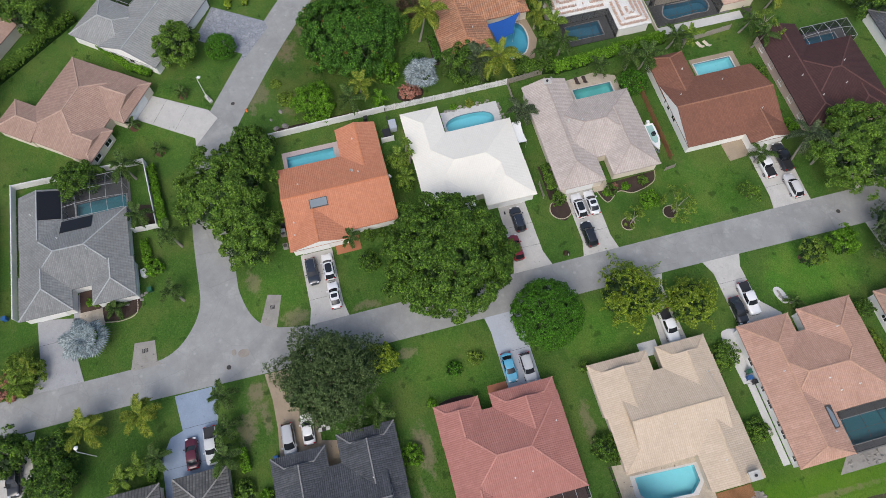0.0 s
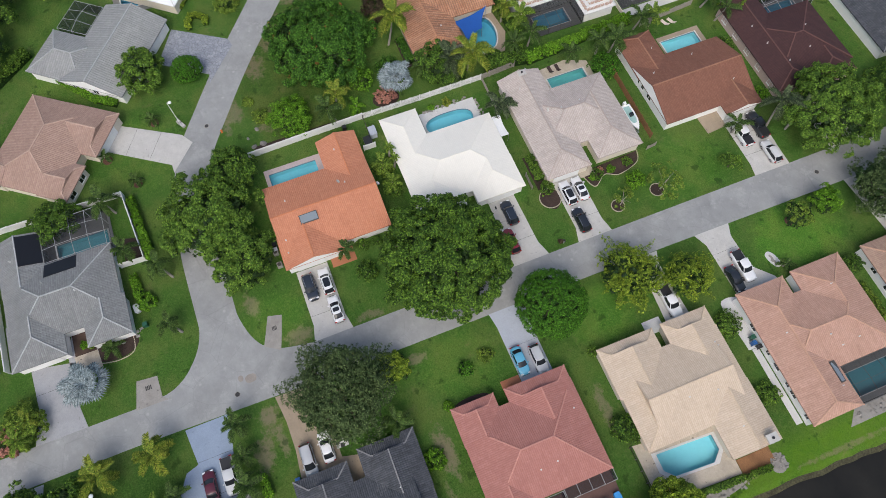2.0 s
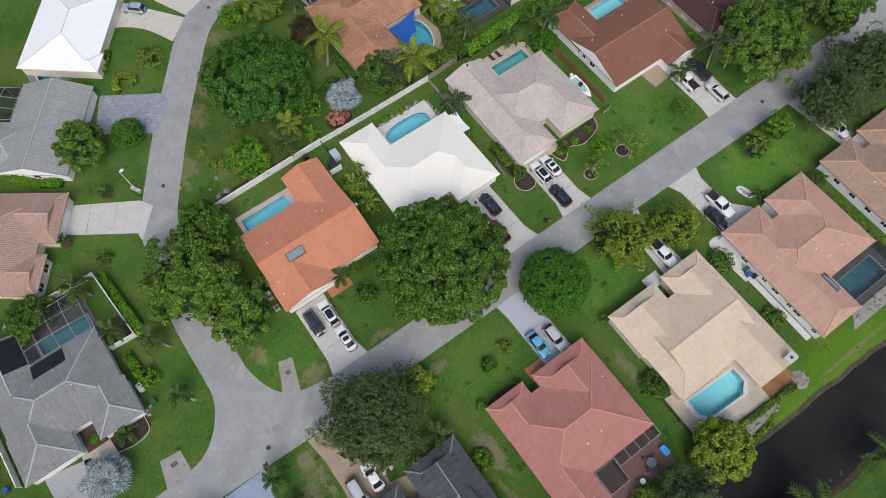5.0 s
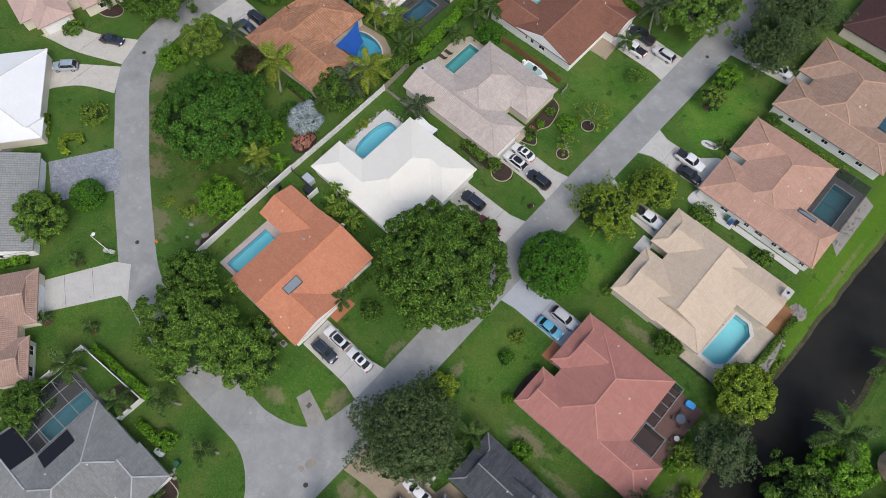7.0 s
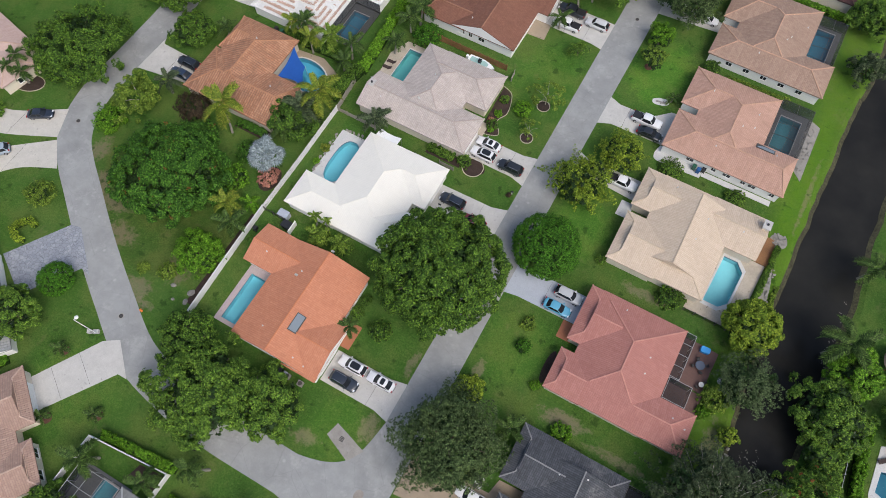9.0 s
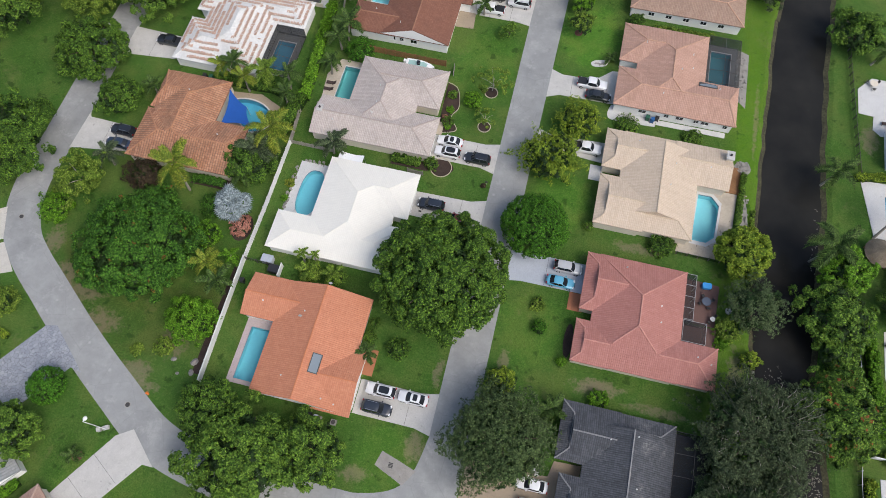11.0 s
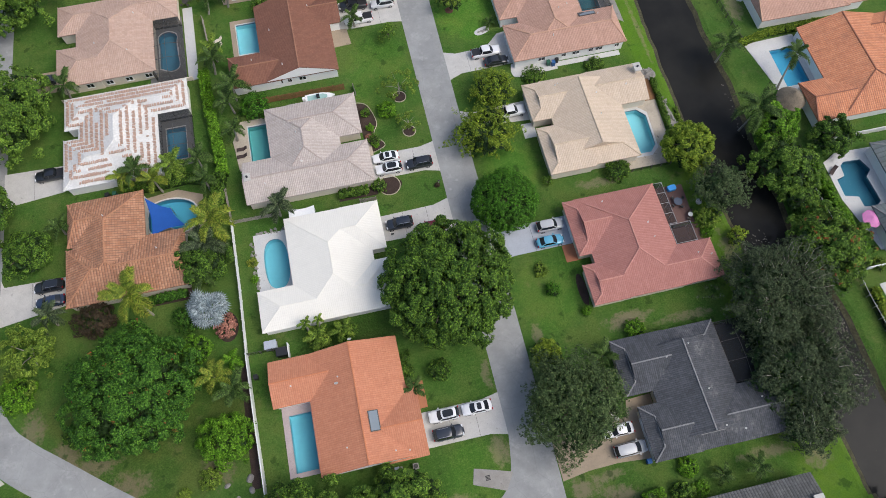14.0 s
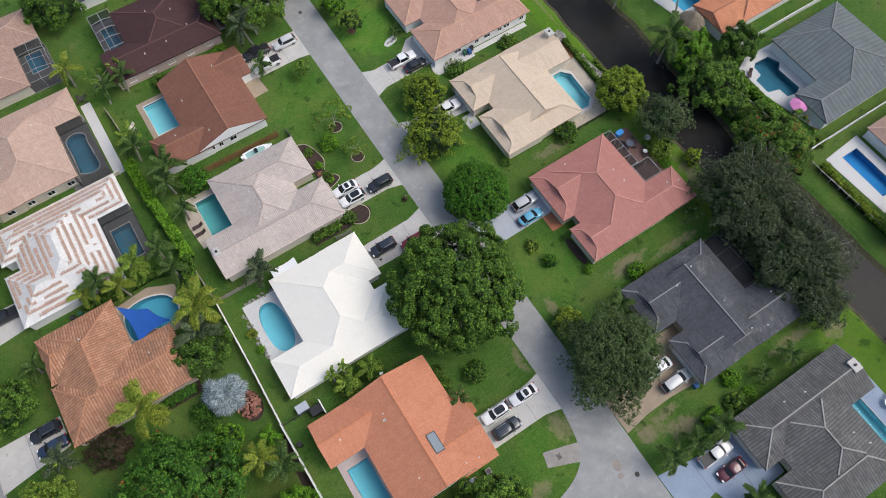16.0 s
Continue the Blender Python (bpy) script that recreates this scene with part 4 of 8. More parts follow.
# ---- pools ----
for o, basin, deck, mt, lab in POOLS:
    p = thing("swimming_pool", label=lab, category="swimming pool", group="swimming pools")
    if area_of(o) < 0:
        o = o[::-1]
    n = len(o)
    cx, cy = sum(q[0] for q in o) / n, sum(q[1] for q in o) / n
    g, w, t, c = Geo(), Geo(), Geo(), Geo()
    for k in range(n):
        a, b = o[k], o[(k + 1) % n]
        g.face([(*b, -1.3), (*a, -1.3), (*a, -0.25), (*b, -0.25)])
        t.face([(*b, -0.25), (*a, -0.25), (*a, 0.08), (*b, 0.08)])
    g.face([(*q, -1.3) for q in o])
    w.face([(*q, -0.07) for q in o])
    rim = 0.75 if lab.startswith("pale blue angled") else 0.28
    out = [(cx + (q[0] - cx) * (1 + rim / max(0.5, math.hypot(q[0] - cx, q[1] - cy))), cy + (q[1] - cy) * (1 + rim / max(0.5, math.hypot(q[0] - cx, q[1] - cy)))) for q in o]
    ring = sheet(out, [o], 0.105)
    part("basin", g, basin, p)
    part("tile_band", t, POOLTILE, p)
    water = part("water_surface", w, WATER, p, "clear blue pool water")
    water.visible_shadow = False
    part("coping", ring, CONC_W if mt is not DECK_P else DECK_P, p)
    dk = sheet(deck, [o], 0.085)
    m = len(deck)
    for k in range(m):
        a, b = deck[k], deck[(k + 1) % m]
        dk.face([(*a, -0.05), (*b, -0.05), (*b, 0.085), (*a, 0.085)])
    part("deck", dk, mt, p)

# ---- houses ----


def hip_wing(roof, caps, x0, y0, x1, y1, axis, lo, hi, ez, pitch, thick=0.2):
    """One roof wing over a rectangle, its ridge along the axis. The run of each end: above 0 a hip, 0 a gable,
    None an end buried in another wing, below 0 a gablet over a low hip."""
    def P(a, b, z):
        return (a, b, z) if axis == "x" else (b, a, z)
    a0, a1, b0, b1 = (x0, x1, y0, y1) if axis == "x" else (y0, y1, x0, x1)
    half = (b1 - b0) / 2
    bm, rz = (b0 + b1) / 2, ez + half * pitch
    lo_, hi_ = abs(lo or 0), abs(hi or 0)
    r0, r1 = P(a0 + lo_, bm, rz), P(a1 - hi_, bm, rz)
    c00, c10, c01, c11 = P(a0, b0, ez), P(a1, b0, ez), P(a0, b1, ez), P(a1, b1, ez)
    k = math.hypot(1, pitch)
    sl = half * k

    def add(pts, uv):
        if axis != "x":
            pts, uv = pts[::-1], uv[::-1]
        roof.face(pts, uv)
    south, suv = [c00, c10], [(a0, 0), (a1, 0)]
    north, nuv = [c11, c01], [(a1, 0), (a0, 0)]
    lines = [(r0, r1)]
    mid_s, mid_n = [], []
    if (hi or 0) < 0:
        s = hi_
        d0, d1 = P(a1 - s, b0 + s, ez + s * pitch), P(a1 - s, b1 - s, ez + s * pitch)
        add([c10, c11, d1, d0], [(b0, 0), (b1, 0), (b1 - s, s * k), (b0 + s, s * k)])
        add([d0, d1, r1], [(b0 + s, 0), (b1 - s, 0), (bm, 1)])
        south, suv = south + [d0], suv + [(a1 - s, s * k)]
        mid_n = [d1]
        lines += [(c10, d0), (c11, d1), (d0, d1)]
    elif (hi or 0) > 0:
        add([c10, c11, r1], [(b0, 0), (b1, 0), (bm, math.hypot(hi_, rz - ez))])
        lines += [(c10, r1), (c11, r1)]
    else:
        add([c10, c11, r1], [(b0, 0), (b1, 0), (bm, half * pitch)])
    south, suv = south + [r1, r0], suv + [(a1 - hi_, sl), (a0 + lo_, sl)]
    if (lo or 0) < 0:
        s = lo_
        d0, d1 = P(a0 + s, b0 + s, ez + s * pitch), P(a0 + s, b1 - s, ez + s * pitch)
        add([c01, c00, d0, d1], [(b1, 0), (b0, 0), (b0 + s, s * k), (b1 - s, s * k)])
        add([d1, d0, r0], [(b1 - s, 0), (b0 + s, 0), (bm, 1)])
        south, suv = south + [d0], suv + [(a0 + s, s * k)]
        north, nuv = north + [d1], nuv + [(a0 + s, s * k)]
        lines += [(c00, d0), (c01, d1), (d0, d1)]
    elif (lo or 0) > 0:
        add([c01, c00, r0], [(b1, 0), (b0, 0), (bm, math.hypot(lo_, rz - ez))])
        lines += [(c00, r0), (c01, r0)]
    else:
        add([c01, c00, r0], [(b1, 0), (b0, 0), (bm, half * pitch)])
    north, nuv = north + [r0, r1], nuv + [(a0 + lo_, sl), (a1 - hi_, sl)]
    if mid_n:
        north, nuv = north + mid_n, nuv + [(a1 - hi_, hi_ * k)]
    add(south, suv)
    add(north, nuv)
    base = [c00, c10, c11, c01]
    low = [(p[0], p[1], p[2] - thick) for p in base]
    for i in range(4):
        j = (i + 1) % 4
        add([base[i], low[i], low[j], base[j]], [(0, 0), (0, 0.2), (1, 0.2), (1, 0)])
    add(low[::-1], [(0, 0), (1, 0), (1, 1), (0, 1)])
    up = Vector((0, 0, 0.03))
    caps += [(Vector(p) + up, Vector(q) + up) for p, q in lines]


def window(house, x, y, z, facing, w, h, frame_mat=None, glass=None):
    """A framed window on a wall; facing: degrees of its outward side."""
    win = thing("window")
    win.parent = house
    win.matrix_basis = pose(x, y, z, 0, 0, facing - 90) @ Matrix.Translation((0, 0.15, 0))
    f, g = Geo(), Geo()
    for a, b, c, d in ((-w / 2, -h / 2, w / 2, -h / 2 + 0.07), (-w / 2, h / 2 - 0.07, w / 2, h / 2), (-w / 2, -h / 2, -w / 2 + 0.07, h / 2), (w / 2 - 0.07, -h / 2, w / 2, h / 2), (-0.03, -h / 2, 0.03, h / 2)):
        f.box(a, -0.02, b, c, 0.05, d)
    g.box(-w / 2 + 0.05, -0.02, -h / 2 + 0.05, w / 2 - 0.05, 0.025, h / 2 - 0.05)
    part("window_frame", f, frame_mat or WHITE, win)
    part("pane", g, glass or DARKGL, win)
    s = Geo()
    s.box(-w / 2 - 0.08, 0, -h / 2 - 0.1, w / 2 + 0.08, 0.12, -h / 2)
    part("sill", s, STUCCO, win)


def garage_door(house, x, y, facing, w=4.9, h=2.15, material=None):
    d = Geo()
    for k in range(4):
        d.box(-w / 2, 0, k * h / 4 + 0.015, w / 2, 0.06, (k + 1) * h / 4 - 0.015)
        for j in range(6):
            d.box(-w / 2 + (j + 0.12) * w / 6, 0.06, k * h / 4 + 0.1, -w / 2 + (j + 0.88) * w / 6, 0.08, (k + 1) * h / 4 - 0.1)
    part("garage_door", d, material or WHITE, house, "white panelled garage door", m=pose(x, y, 0, 0, 0, facing - 90) @ Matrix.Translation((0, 0.15, 0)))


WINGS = {}


def wing_height(wing, i, x, y, pitch, eave=2.65):
    """The height of one wing's roof over a place, or None outside it."""
    x0, y0, x1, y1, axis, lo, hi = wing
    if not (x0 <= x <= x1 and y0 <= y <= y1):
        return None
    a, a0, a1, b, b0, b1 = (x, x0, x1, y, y0, y1) if axis == "x" else (y, y0, y1, x, x0, x1)
    half = (b1 - b0) / 2
    s = min(b - b0, b1 - b)
    for run, d in ((lo or 0, a - a0), (hi or 0, a1 - a)):
        if run > 0:
            s = min(s, d * half / run)
        elif run < 0 and d < -run:
            s = min(s, d)
    return eave + 0.007 * i + s * pitch


def open_runs(p, q, others, pitch, eave):
    """The stretches of a ridge or hip line that no other wing covers."""
    n, runs, start = 40, [], None
    for k in range(n + 1):
        m = p.lerp(q, k / n)
        z = [wing_height(w, j, m.x, m.y, pitch, eave) for j, w in others]
        free = all(v is None or v < m.z - 0.09 for v in z)
        if free and start is None:
            start = k
        if start is not None and (not free or k == n):
            e = k if free else k - 1
            if e - start > 1:
                runs.append((p.lerp(q, start / n), p.lerp(q, e / n)))
            start = None
    return runs


def house(label, x, y, turn, tiles, walls, wings, caps=None, pitch=0.33, eave=2.65, inset=0.4, cap_w=0.2):
    """wings: x0, y0, x1, y1, ridge axis, run at the low end, run at the high end."""
    h = thing("house", x, y, 0, turn, label, "house", "houses of the street")
    WINGS[h.name] = wings
    for i, (x0, y0, x1, y1, axis, lo, hi) in enumerate(wings):
        ez, k = eave + 0.007 * i, inset + 0.013 * i
        roof, lines, wall = Geo(), [], Geo()
        hip_wing(roof, lines, x0, y0, x1, y1, axis, lo, hi, ez, pitch)
        part("roof", roof, tiles, h)
        others = [(j, w) for j, w in enumerate(wings) if j != i]
        for line in lines:
            for p, q in open_runs(*line, others, pitch, eave):
                c = Geo()
                c.bar(p, q, cap_w, cap_w * 0.6)
                part("ridge_cap", c, caps or tiles, h)
        wall.box(x0 + k, y0 + k, -0.1, x1 - k, y1 - k, ez - 0.05)
        part("wall", wall, walls, h)
        for run, end in ((lo, 0), (hi, 1)):
            if run == 0:
                # the white wall of a gable, a hand's width outside the roof's own end face
                half = ((y1 - y0) if axis == "x" else (x1 - x0)) / 2 - 0.35
                mid = ((y0 + y1) if axis == "x" else (x0 + x1)) / 2
                e = (x0, x1)[end] if axis == "x" else (y0, y1)[end]
                s = (-0.012, 0.012)[end]
                tri = [(mid - half, ez), (mid + half, ez), (mid, ez + half * pitch - 0.04)]
                g = Geo()
                f = [(e + s, b, z) if axis == "x" else (b, e + s, z) for b, z in tri]
                g.face(f)
                part("gable_wall", g, walls, h)
    return h


def ridge_mat(name, c):
    return rough_mat(name, c, 0.8, 4, 0.6, 0.14, 0.01)


R_ORANGE, R_GREY, R_BRICK = ridge_mat("orange_ridge", (0.56, 0.21, 0.10)), ridge_mat("grey_ridge", (0.43, 0.36, 0.32)), ridge_mat("brick_ridge", (0.34, 0.17, 0.105))
R_TAN, R_BEIGE, R_RED = ridge_mat("tan_ridge", (0.54, 0.33, 0.23)), ridge_mat("beige_ridge", (0.60, 0.48, 0.35)), ridge_mat("red_ridge", (0.52, 0.25, 0.20))
R_DARK, R_SLATE, R_KGREY = ridge_mat("pale_mortar_ridge", (0.22, 0.22, 0.22)), ridge_mat("grey_mortar_ridge", (0.30, 0.29, 0.27)), ridge_mat("light_grey_ridge", (0.40, 0.41, 0.405))
R_MAROON, R_PINK = ridge_mat("maroon_ridge", (0.135, 0.066, 0.058)), ridge_mat("pink_ridge", (0.50, 0.35, 0.275))

T_PINKN = tile_mat("pale_salmon_roof_tiles", (0.46, 0.31, 0.235), (0.56, 0.405, 0.325), 0.33, 0.42, 0.3, 0.05, (0.27, 0.18, 0.14))
orange = house("single-storey house with orange tiled gable roof and skylight", 0, 0, 0, T_ORANGE, STUCCO, [
    (-28.2, -0.4, -13.7, 18.1, "y", 0, 0), (-33.8, 10.9, -24.3, 18.2, "x", 0, None), (-19.0, -0.7, -12.2, 9.4, "x", None, 0)], R_ORANGE, 0.33)
garage_door(orange, -12.73, 3.4, 0)
white = house("single-storey house with white tiled hip roof", 0, 0, 0, T_WHITE, STUCCO, [
    (-28.2, 23.1, -14.5, 42.1, "y", 6.8, 6.6), (-34.0, 23.0, -24.4, 30.0, "x", 3.5, None), (-19.0, 33.2, -12.1, 42.15, "x", None, 4.4), (-18.8, 23.05, -12.3, 31.4, "x", None, 4.1)], rough_mat("white_ridge", (0.77, 0.74, 0.66), 0.8, 4, 0.6, 0.04, 0.004), 0.24, cap_w=0.1)
garage_door(white, -12.6, 37.8, 0)
grey = house("house with pale grey-brown tiled hip roof", 0, 0, 0, T_GREY, CREAM, [
    (-28.8, 47.5, -16.3, 64.8, "y", 6.6, 6.8), (-33.9, 46.1, -11.6, 54.5, "x", 0, 4.2), (-24.6, 56.1, -12.2, 64.9, "x", None, 4.4)], R_GREY, 0.34)
garage_door(grey, -12.12, 50.0, 0)
brick = house("house with brick-red tiled gable roof and white walls", 0, 0, 0, T_BRICK, STUCCO, [
    (-28.0, 70.8, -14.0, 89.2, "y", 0, 0), (-34.1, 70.7, -24.6, 77.9, "x", 1.8, None), (-18.4, 81.8, -11.8, 89.3, "x", None, 0)], R_BRICK, 0.36)
garage_door(brick, -12.3, 85.2, 0)
for wx, ww in ((-31.6, 1.0), (-25.4, 1.5), (-23.4, 0.8), (-21.0, 1.3)):
    window(brick, wx, 71.33, 1.5, 270, ww, 0.95)
maroon = house("house with dark maroon tiled roof", 0, 0, 0, T_DARKRED, PINK_S, [
    (-29.2, 94.0, -14.2, 110.4, "y", 7.4, 7.4), (-34.5, 93.3, -12.6, 101.4, "x", 0, 3.0), (-18.5, 101.8, -11.6, 109.6, "x", None, 3.5)], R_MAROON, 0.33)
for k in range(5):
    window(maroon, -31.5 + 4.0 * k, 93.9, 1.4, 270, 1.4, 1.1)
tan = house("house with salmon-tan tiled hip roof and white walls", 0, 0, 0, T_TAN, STUCCO, [
    (21.6, 65.2, 34.4, 84.6, "y", 6.4, 6.4), (18.4, 65.0, 40.6, 73.8, "x", 4.4, 2.0), (18.2, 75.3, 26.4, 84.5, "x", 4.5, None)], R_TAN, 0.33)
for k, wx in enumerate((24, 28.4, 30.8, 33.8, 35.4, 39.0)):
    window(tan, wx, 65.54, 1.5, 270, 0.9 if k % 2 else 1.4, 0.9)
garage_door(tan, 18.95, 69.4, 180)
beige = house("house with beige tiled hip roof", 0, 0, 0, T_BEIGE, CREAM, [
    (21.6, 40.5, 34.9, 59.6, "y", -2.8, -1.9), (18.3, 40.2, 26.6, 49.9, "x", -1.7, None), (18.2, 51.4, 25.9, 59.5, "x", -2.0, None), (30.5, 51.4, 40.3, 59.7, "x", None, 0)], R_BEIGE, 0.33)
garage_door(beige, 18.78, 55.6, 180)
red = house("house with rose-red tiled hip roof", 0, 0, 0, T_RED, CREAM, [
    (20.6, 15.9, 34.8, 34.7, "y", 7.05, 6.6), (18.5, 24.5, 25.9, 34.6, "x", -2.0, None), (18.4, 15.8, 24.4, 22.8, "x", -1.5, None), (31.0, 16.0, 40.6, 22.9, "x", None, 3.2)], R_RED, 0.33)
garage_door(red, 19.05, 30.6, 180)
dark = house("house with charcoal tiled roof and pale ridges", 0, 0, 0, T_DARK, CREAM, [
    (22.7, -9.0, 35.5, 9.6, "y", -2.2, -2.3), (18.6, 0.9, 27.4, 9.7, "x", -1.8, None), (19.6, -9.1, 27.1, -0.9, "x", -1.9, None), (31.0, -9.1, 40.7, -0.9, "x", None, 0)], R_DARK, 0.33)
garage_door(dark, 20.2, -4.8, 180)
slate = house("house with weathered grey ribbed tile roof", 0, 0, 0, T_SLATE, CREAM, [
    (22.0, -32.8, 35.9, -16.2, "y", 6.4, 6.9), (18.7, -23.3, 40.9, -15.2, "x", 4.3, 0), (18.7, -33.5, 35.8, -25.1, "x", 4.2, 4.2)], R_SLATE, 0.34)
corner = house("corner house with light grey tiled roof and black solar mats", 0, 0, 0, T_KGREY, STUCCO, [
    (-28.0, -44.4, -14.9, -26.5, "y", 6.5, 6.5), (-34.4, -44.5, -24.2, -37.2, "x", 0, None), (-18.4, -33.0, -11.3, -26.0, "x", None, 3.5), (-19.2, -44.6, -11.4, -36.1, "x", None, 4.2)], R_KGREY, 0.33)
garage_door(corner, -11.95, -40.2, 0)
stripe = house("house with white roof membrane and rows of loose clay tiles", 0, 0, 0, T_WMEM, STUCCO, [
    (-61.8, 56.0, -47.7, 75.0, "y", 7.0, 7.0), (-64.2, 68.2, -42.0, 75.1, "x", 3.4, 3.4), (-64.4, 55.9, -56.6, 66.1, "x", 4.5, None)], T_WMEM, 0.30)
terra = house("house with terracotta barrel tile roof", 0, 0, 0, T_TERRA, CREAM, [
    (-63.0, 34.2, -51.0, 53.1, "y", 5.9, 5.4), (-64.1, 34.0, -44.6, 44.3, "x", 4.6, 2.0), (-63.8, 44.6, -59.0, 53.0, "x", 1.8, None)], ridge_mat("terracotta_ridge", (0.46, 0.225, 0.125)), 0.34)
pink_n = house("house with dusty pink tiled hip roof and pool cage", 0, 0, 0, T_PINKN, CREAM, [
    (-62.0, 78.2, -47.4, 97.4, "y", 7, 7), (-65.4, 90.3, -42.5, 97.6, "x", 3.6, 3.6), (-65.6, 78.0, -57.4, 87.0, "x", 4.5, None)], R_PINK, 0.31)
for k in range(4):
    window(pink_n, -60 + 3.6 * k, 78.58, 1.4, 270, 1.3, 1.0)
pink_f = house("far house with mauve-pink tiled hip roof", 0, 0, 0, T_PINK, CREAM, [
    (-63, 101.9, -48.0, 121.0, "y", 7, 7), (-66, 112.4, -42.9, 121.2, "x", 4.3, 4.3)], R_PINK, 0.31)
tan_n = house("house with tan-brown tiled hip roof up the street", 0, 0, 0, tile_mat("brown_tan_roof_tiles", (0.31, 0.20, 0.145), (0.42, 0.29, 0.215), 0.30, 0.40, 0.35, 0.045, (0.19, 0.13, 0.10)), STUCCO, [
    (21.4, 88.8, 35.2, 109.0, "y", 6.9, 6.9), (18.6, 88.6, 40.7, 96.8, "x", 4.0, 4.0), (18.2, 98.6, 26.6, 108.9, "x", 4.6, None)], R_TAN, 0.33)
for k in range(5):
    window(tan_n, 23 + 3.4 * k, 89.13, 1.5, 270, 1.2, 0.9)
pink_w = house("house with dusty pink tiled hip roof beside the side street", -50, -32, 54, T_PINK, CREAM, [
    (-9.4, -9.4, 5.0, 9.2, "y", 6.6, 6.6), (0.0, -0.2, 7.9, 9.3, "x", None, -1.6), (1.2, -9.6, 6.9, -2.2, "x", None, -1.3), (-13.8, -9.7, -5.6, -2.8, "x", 3.4, None)], R_PINK, 0.33)
garage_door(pink_w, 7.35, 4.4, 0)
for k in (-7.6, -4.2):
    window(pink_w, 6.36, k, 1.4, 0, 1.6, 1.2)
grey_w = house("house with light grey ribbed gable roof and white walls", -66, -16, 52, tile_mat("pale_grey_ribbed_tiles", (0.27, 0.275, 0.265), (0.36, 0.365, 0.35), 0.45, 0.42, 0.5, 0.07, (0.15, 0.155, 0.15)), STUCCO, [
    (-9.6, -9.6, 3.6, 9.4, "y", 0, 0), (-16.4, -9.3, -5.0, 1.0, "x", 4, 4)], R_KGREY, 0.34)
garage_door(grey_w, 3.08, 5.0, 0)
for k in (-6.6, -2.4):
    window(grey_w, k, -9.07, 1.4, 270, 1.2, 1.0)
white_w = house("house with bright white roof", -86, -4, 51, rough_mat("bright_roof_paint", (0.80, 0.80, 0.79), 0.6, 3, 0.35, 0.03, 0.004), CREAM, [
    (-9.0, -10.3, 5.9, 9.8, "y", 7.2, 7.2), (-4, -10.4, 6.6, -6.0, "x", 2.2, 2.2)], T_WMEM, 0.24)
pink_nw = house("house with pale pink tiled roof at the bend", -95.2, 12.0, -13, tile_mat("pale_pink_roof_tiles", (0.47, 0.335, 0.285), (0.55, 0.41, 0.36), 0.31, 0.42, 0.2, 0.03, (0.30, 0.20, 0.17), 0.6), CREAM, [
    (-17.0, -6.0, -2.4, 15.6, "y", 7.0, 7.0), (-12.0, -3.7, 0.9, 3.5, "x", None, 3.2), (-9.0, 5.4, 1.2, 13.2, "x", None, 3.8)], R_PINK, 0.31)
garage_door(pink_nw, 0.36, -0.1, 0)
window(pink_nw, 0.66, 9.4, 1.4, 0, 1.8, 1.2)
clay_e = house("house with bright clay barrel tile roof across the canal", 0, 0, 0, T_CLAY, WHITE, [
    (73.3, 39.9, 89.5, 60.7, "y", 7.0, 0), (68.2, 40.0, 82.0, 48.6, "x", 0.8, None), (82.0, 54.6, 92.0, 60.6, "x", None, 2.6)], T_CLAY, 0.30)
slate_e = house("house with blue-grey flat tile roof across the canal", 0, 0, 0, T_SLATE2, STUCCO, [
    (75.0, 14.6, 92.4, 33.8, "y", 8.4, 5.2), (69.6, 14.3, 90.0, 22.3, "x", 1.8, 3.8)], R_DARK, 0.30)
tan_e = house("house with pale brown tiled roof across the canal", 0, 0, 0, T_PINK, STUCCO, [
    (75.0, -14.0, 90.0, 9.9, "y", 7, 7)], R_PINK, 0.33)
ne = house("house with salmon tiled roof across the canal", 0, 0, 0, T_TAN, STUCCO, [
    (74.4, 64.0, 90.0, 92.0, "y", 7, 7), (67.6, 63.6, 86.0, 72.4, "x", 0.6, 4)], R_TAN, 0.33)
far_w = house("cream house with brown roof at the edge of the lots", -74.5, -54, 52, T_PINK, CREAM, [(-8, -7, 8, 7, "x", 6, 6)], R_PINK, 0.33)
far_s = house("house with pale roof beyond the corner lot", 0, 0, 0, T_BEIGE, CREAM, [(-34, -68, -13, -49.6, "x", 8, 8)], R_BEIGE, 0.33)
far_n = house("house with dark red barrel tile roof up the canal", 0, 0, 0, T_DARKRED, CREAM, [(19, 113.5, 40, 131, "x", 8, 8)], R_MAROON, 0.33)
far_n2 = house("house with charcoal tiled roof up the street", 0, 0, 0, T_DARK, STUCCO, [(-34, 116.5, -13, 134, "x", 8, 8)], R_DARK, 0.33)
far_se = house("house with grey tiled roof along the lower street", 0, 0, 0, T_KGREY, CREAM, [(19, -62, 40, -42.5, "x", 8, 8)], R_KGREY, 0.33)

# ---- roof details ----


def roof_height(wings, x, y, pitch, eave=2.65):
    zs = [wing_height(w, i, x, y, pitch, eave) for i, w in enumerate(wings)]
    return max((z for z in zs if z is not None), default=None)


def pipes_on(h, wings, pitch, spots):
    for x, y in spots:
        z = roof_height(wings, x, y, pitch)
        if z is not None:
            g = Geo()
            g.tube([(x, y, z - 0.2), (x, y, z + 0.3)], [0.06, 0.06], 8)
            g.tube([(x, y, z + 0.3), (x, y, z + 0.38)], [0.08, 0.07], 8)
            g.slab(oval(x, y, 0.13, 0.13, 10), z - 0.1, z + 0.06)
            part("vent_pipe", g, CONC_W, h)


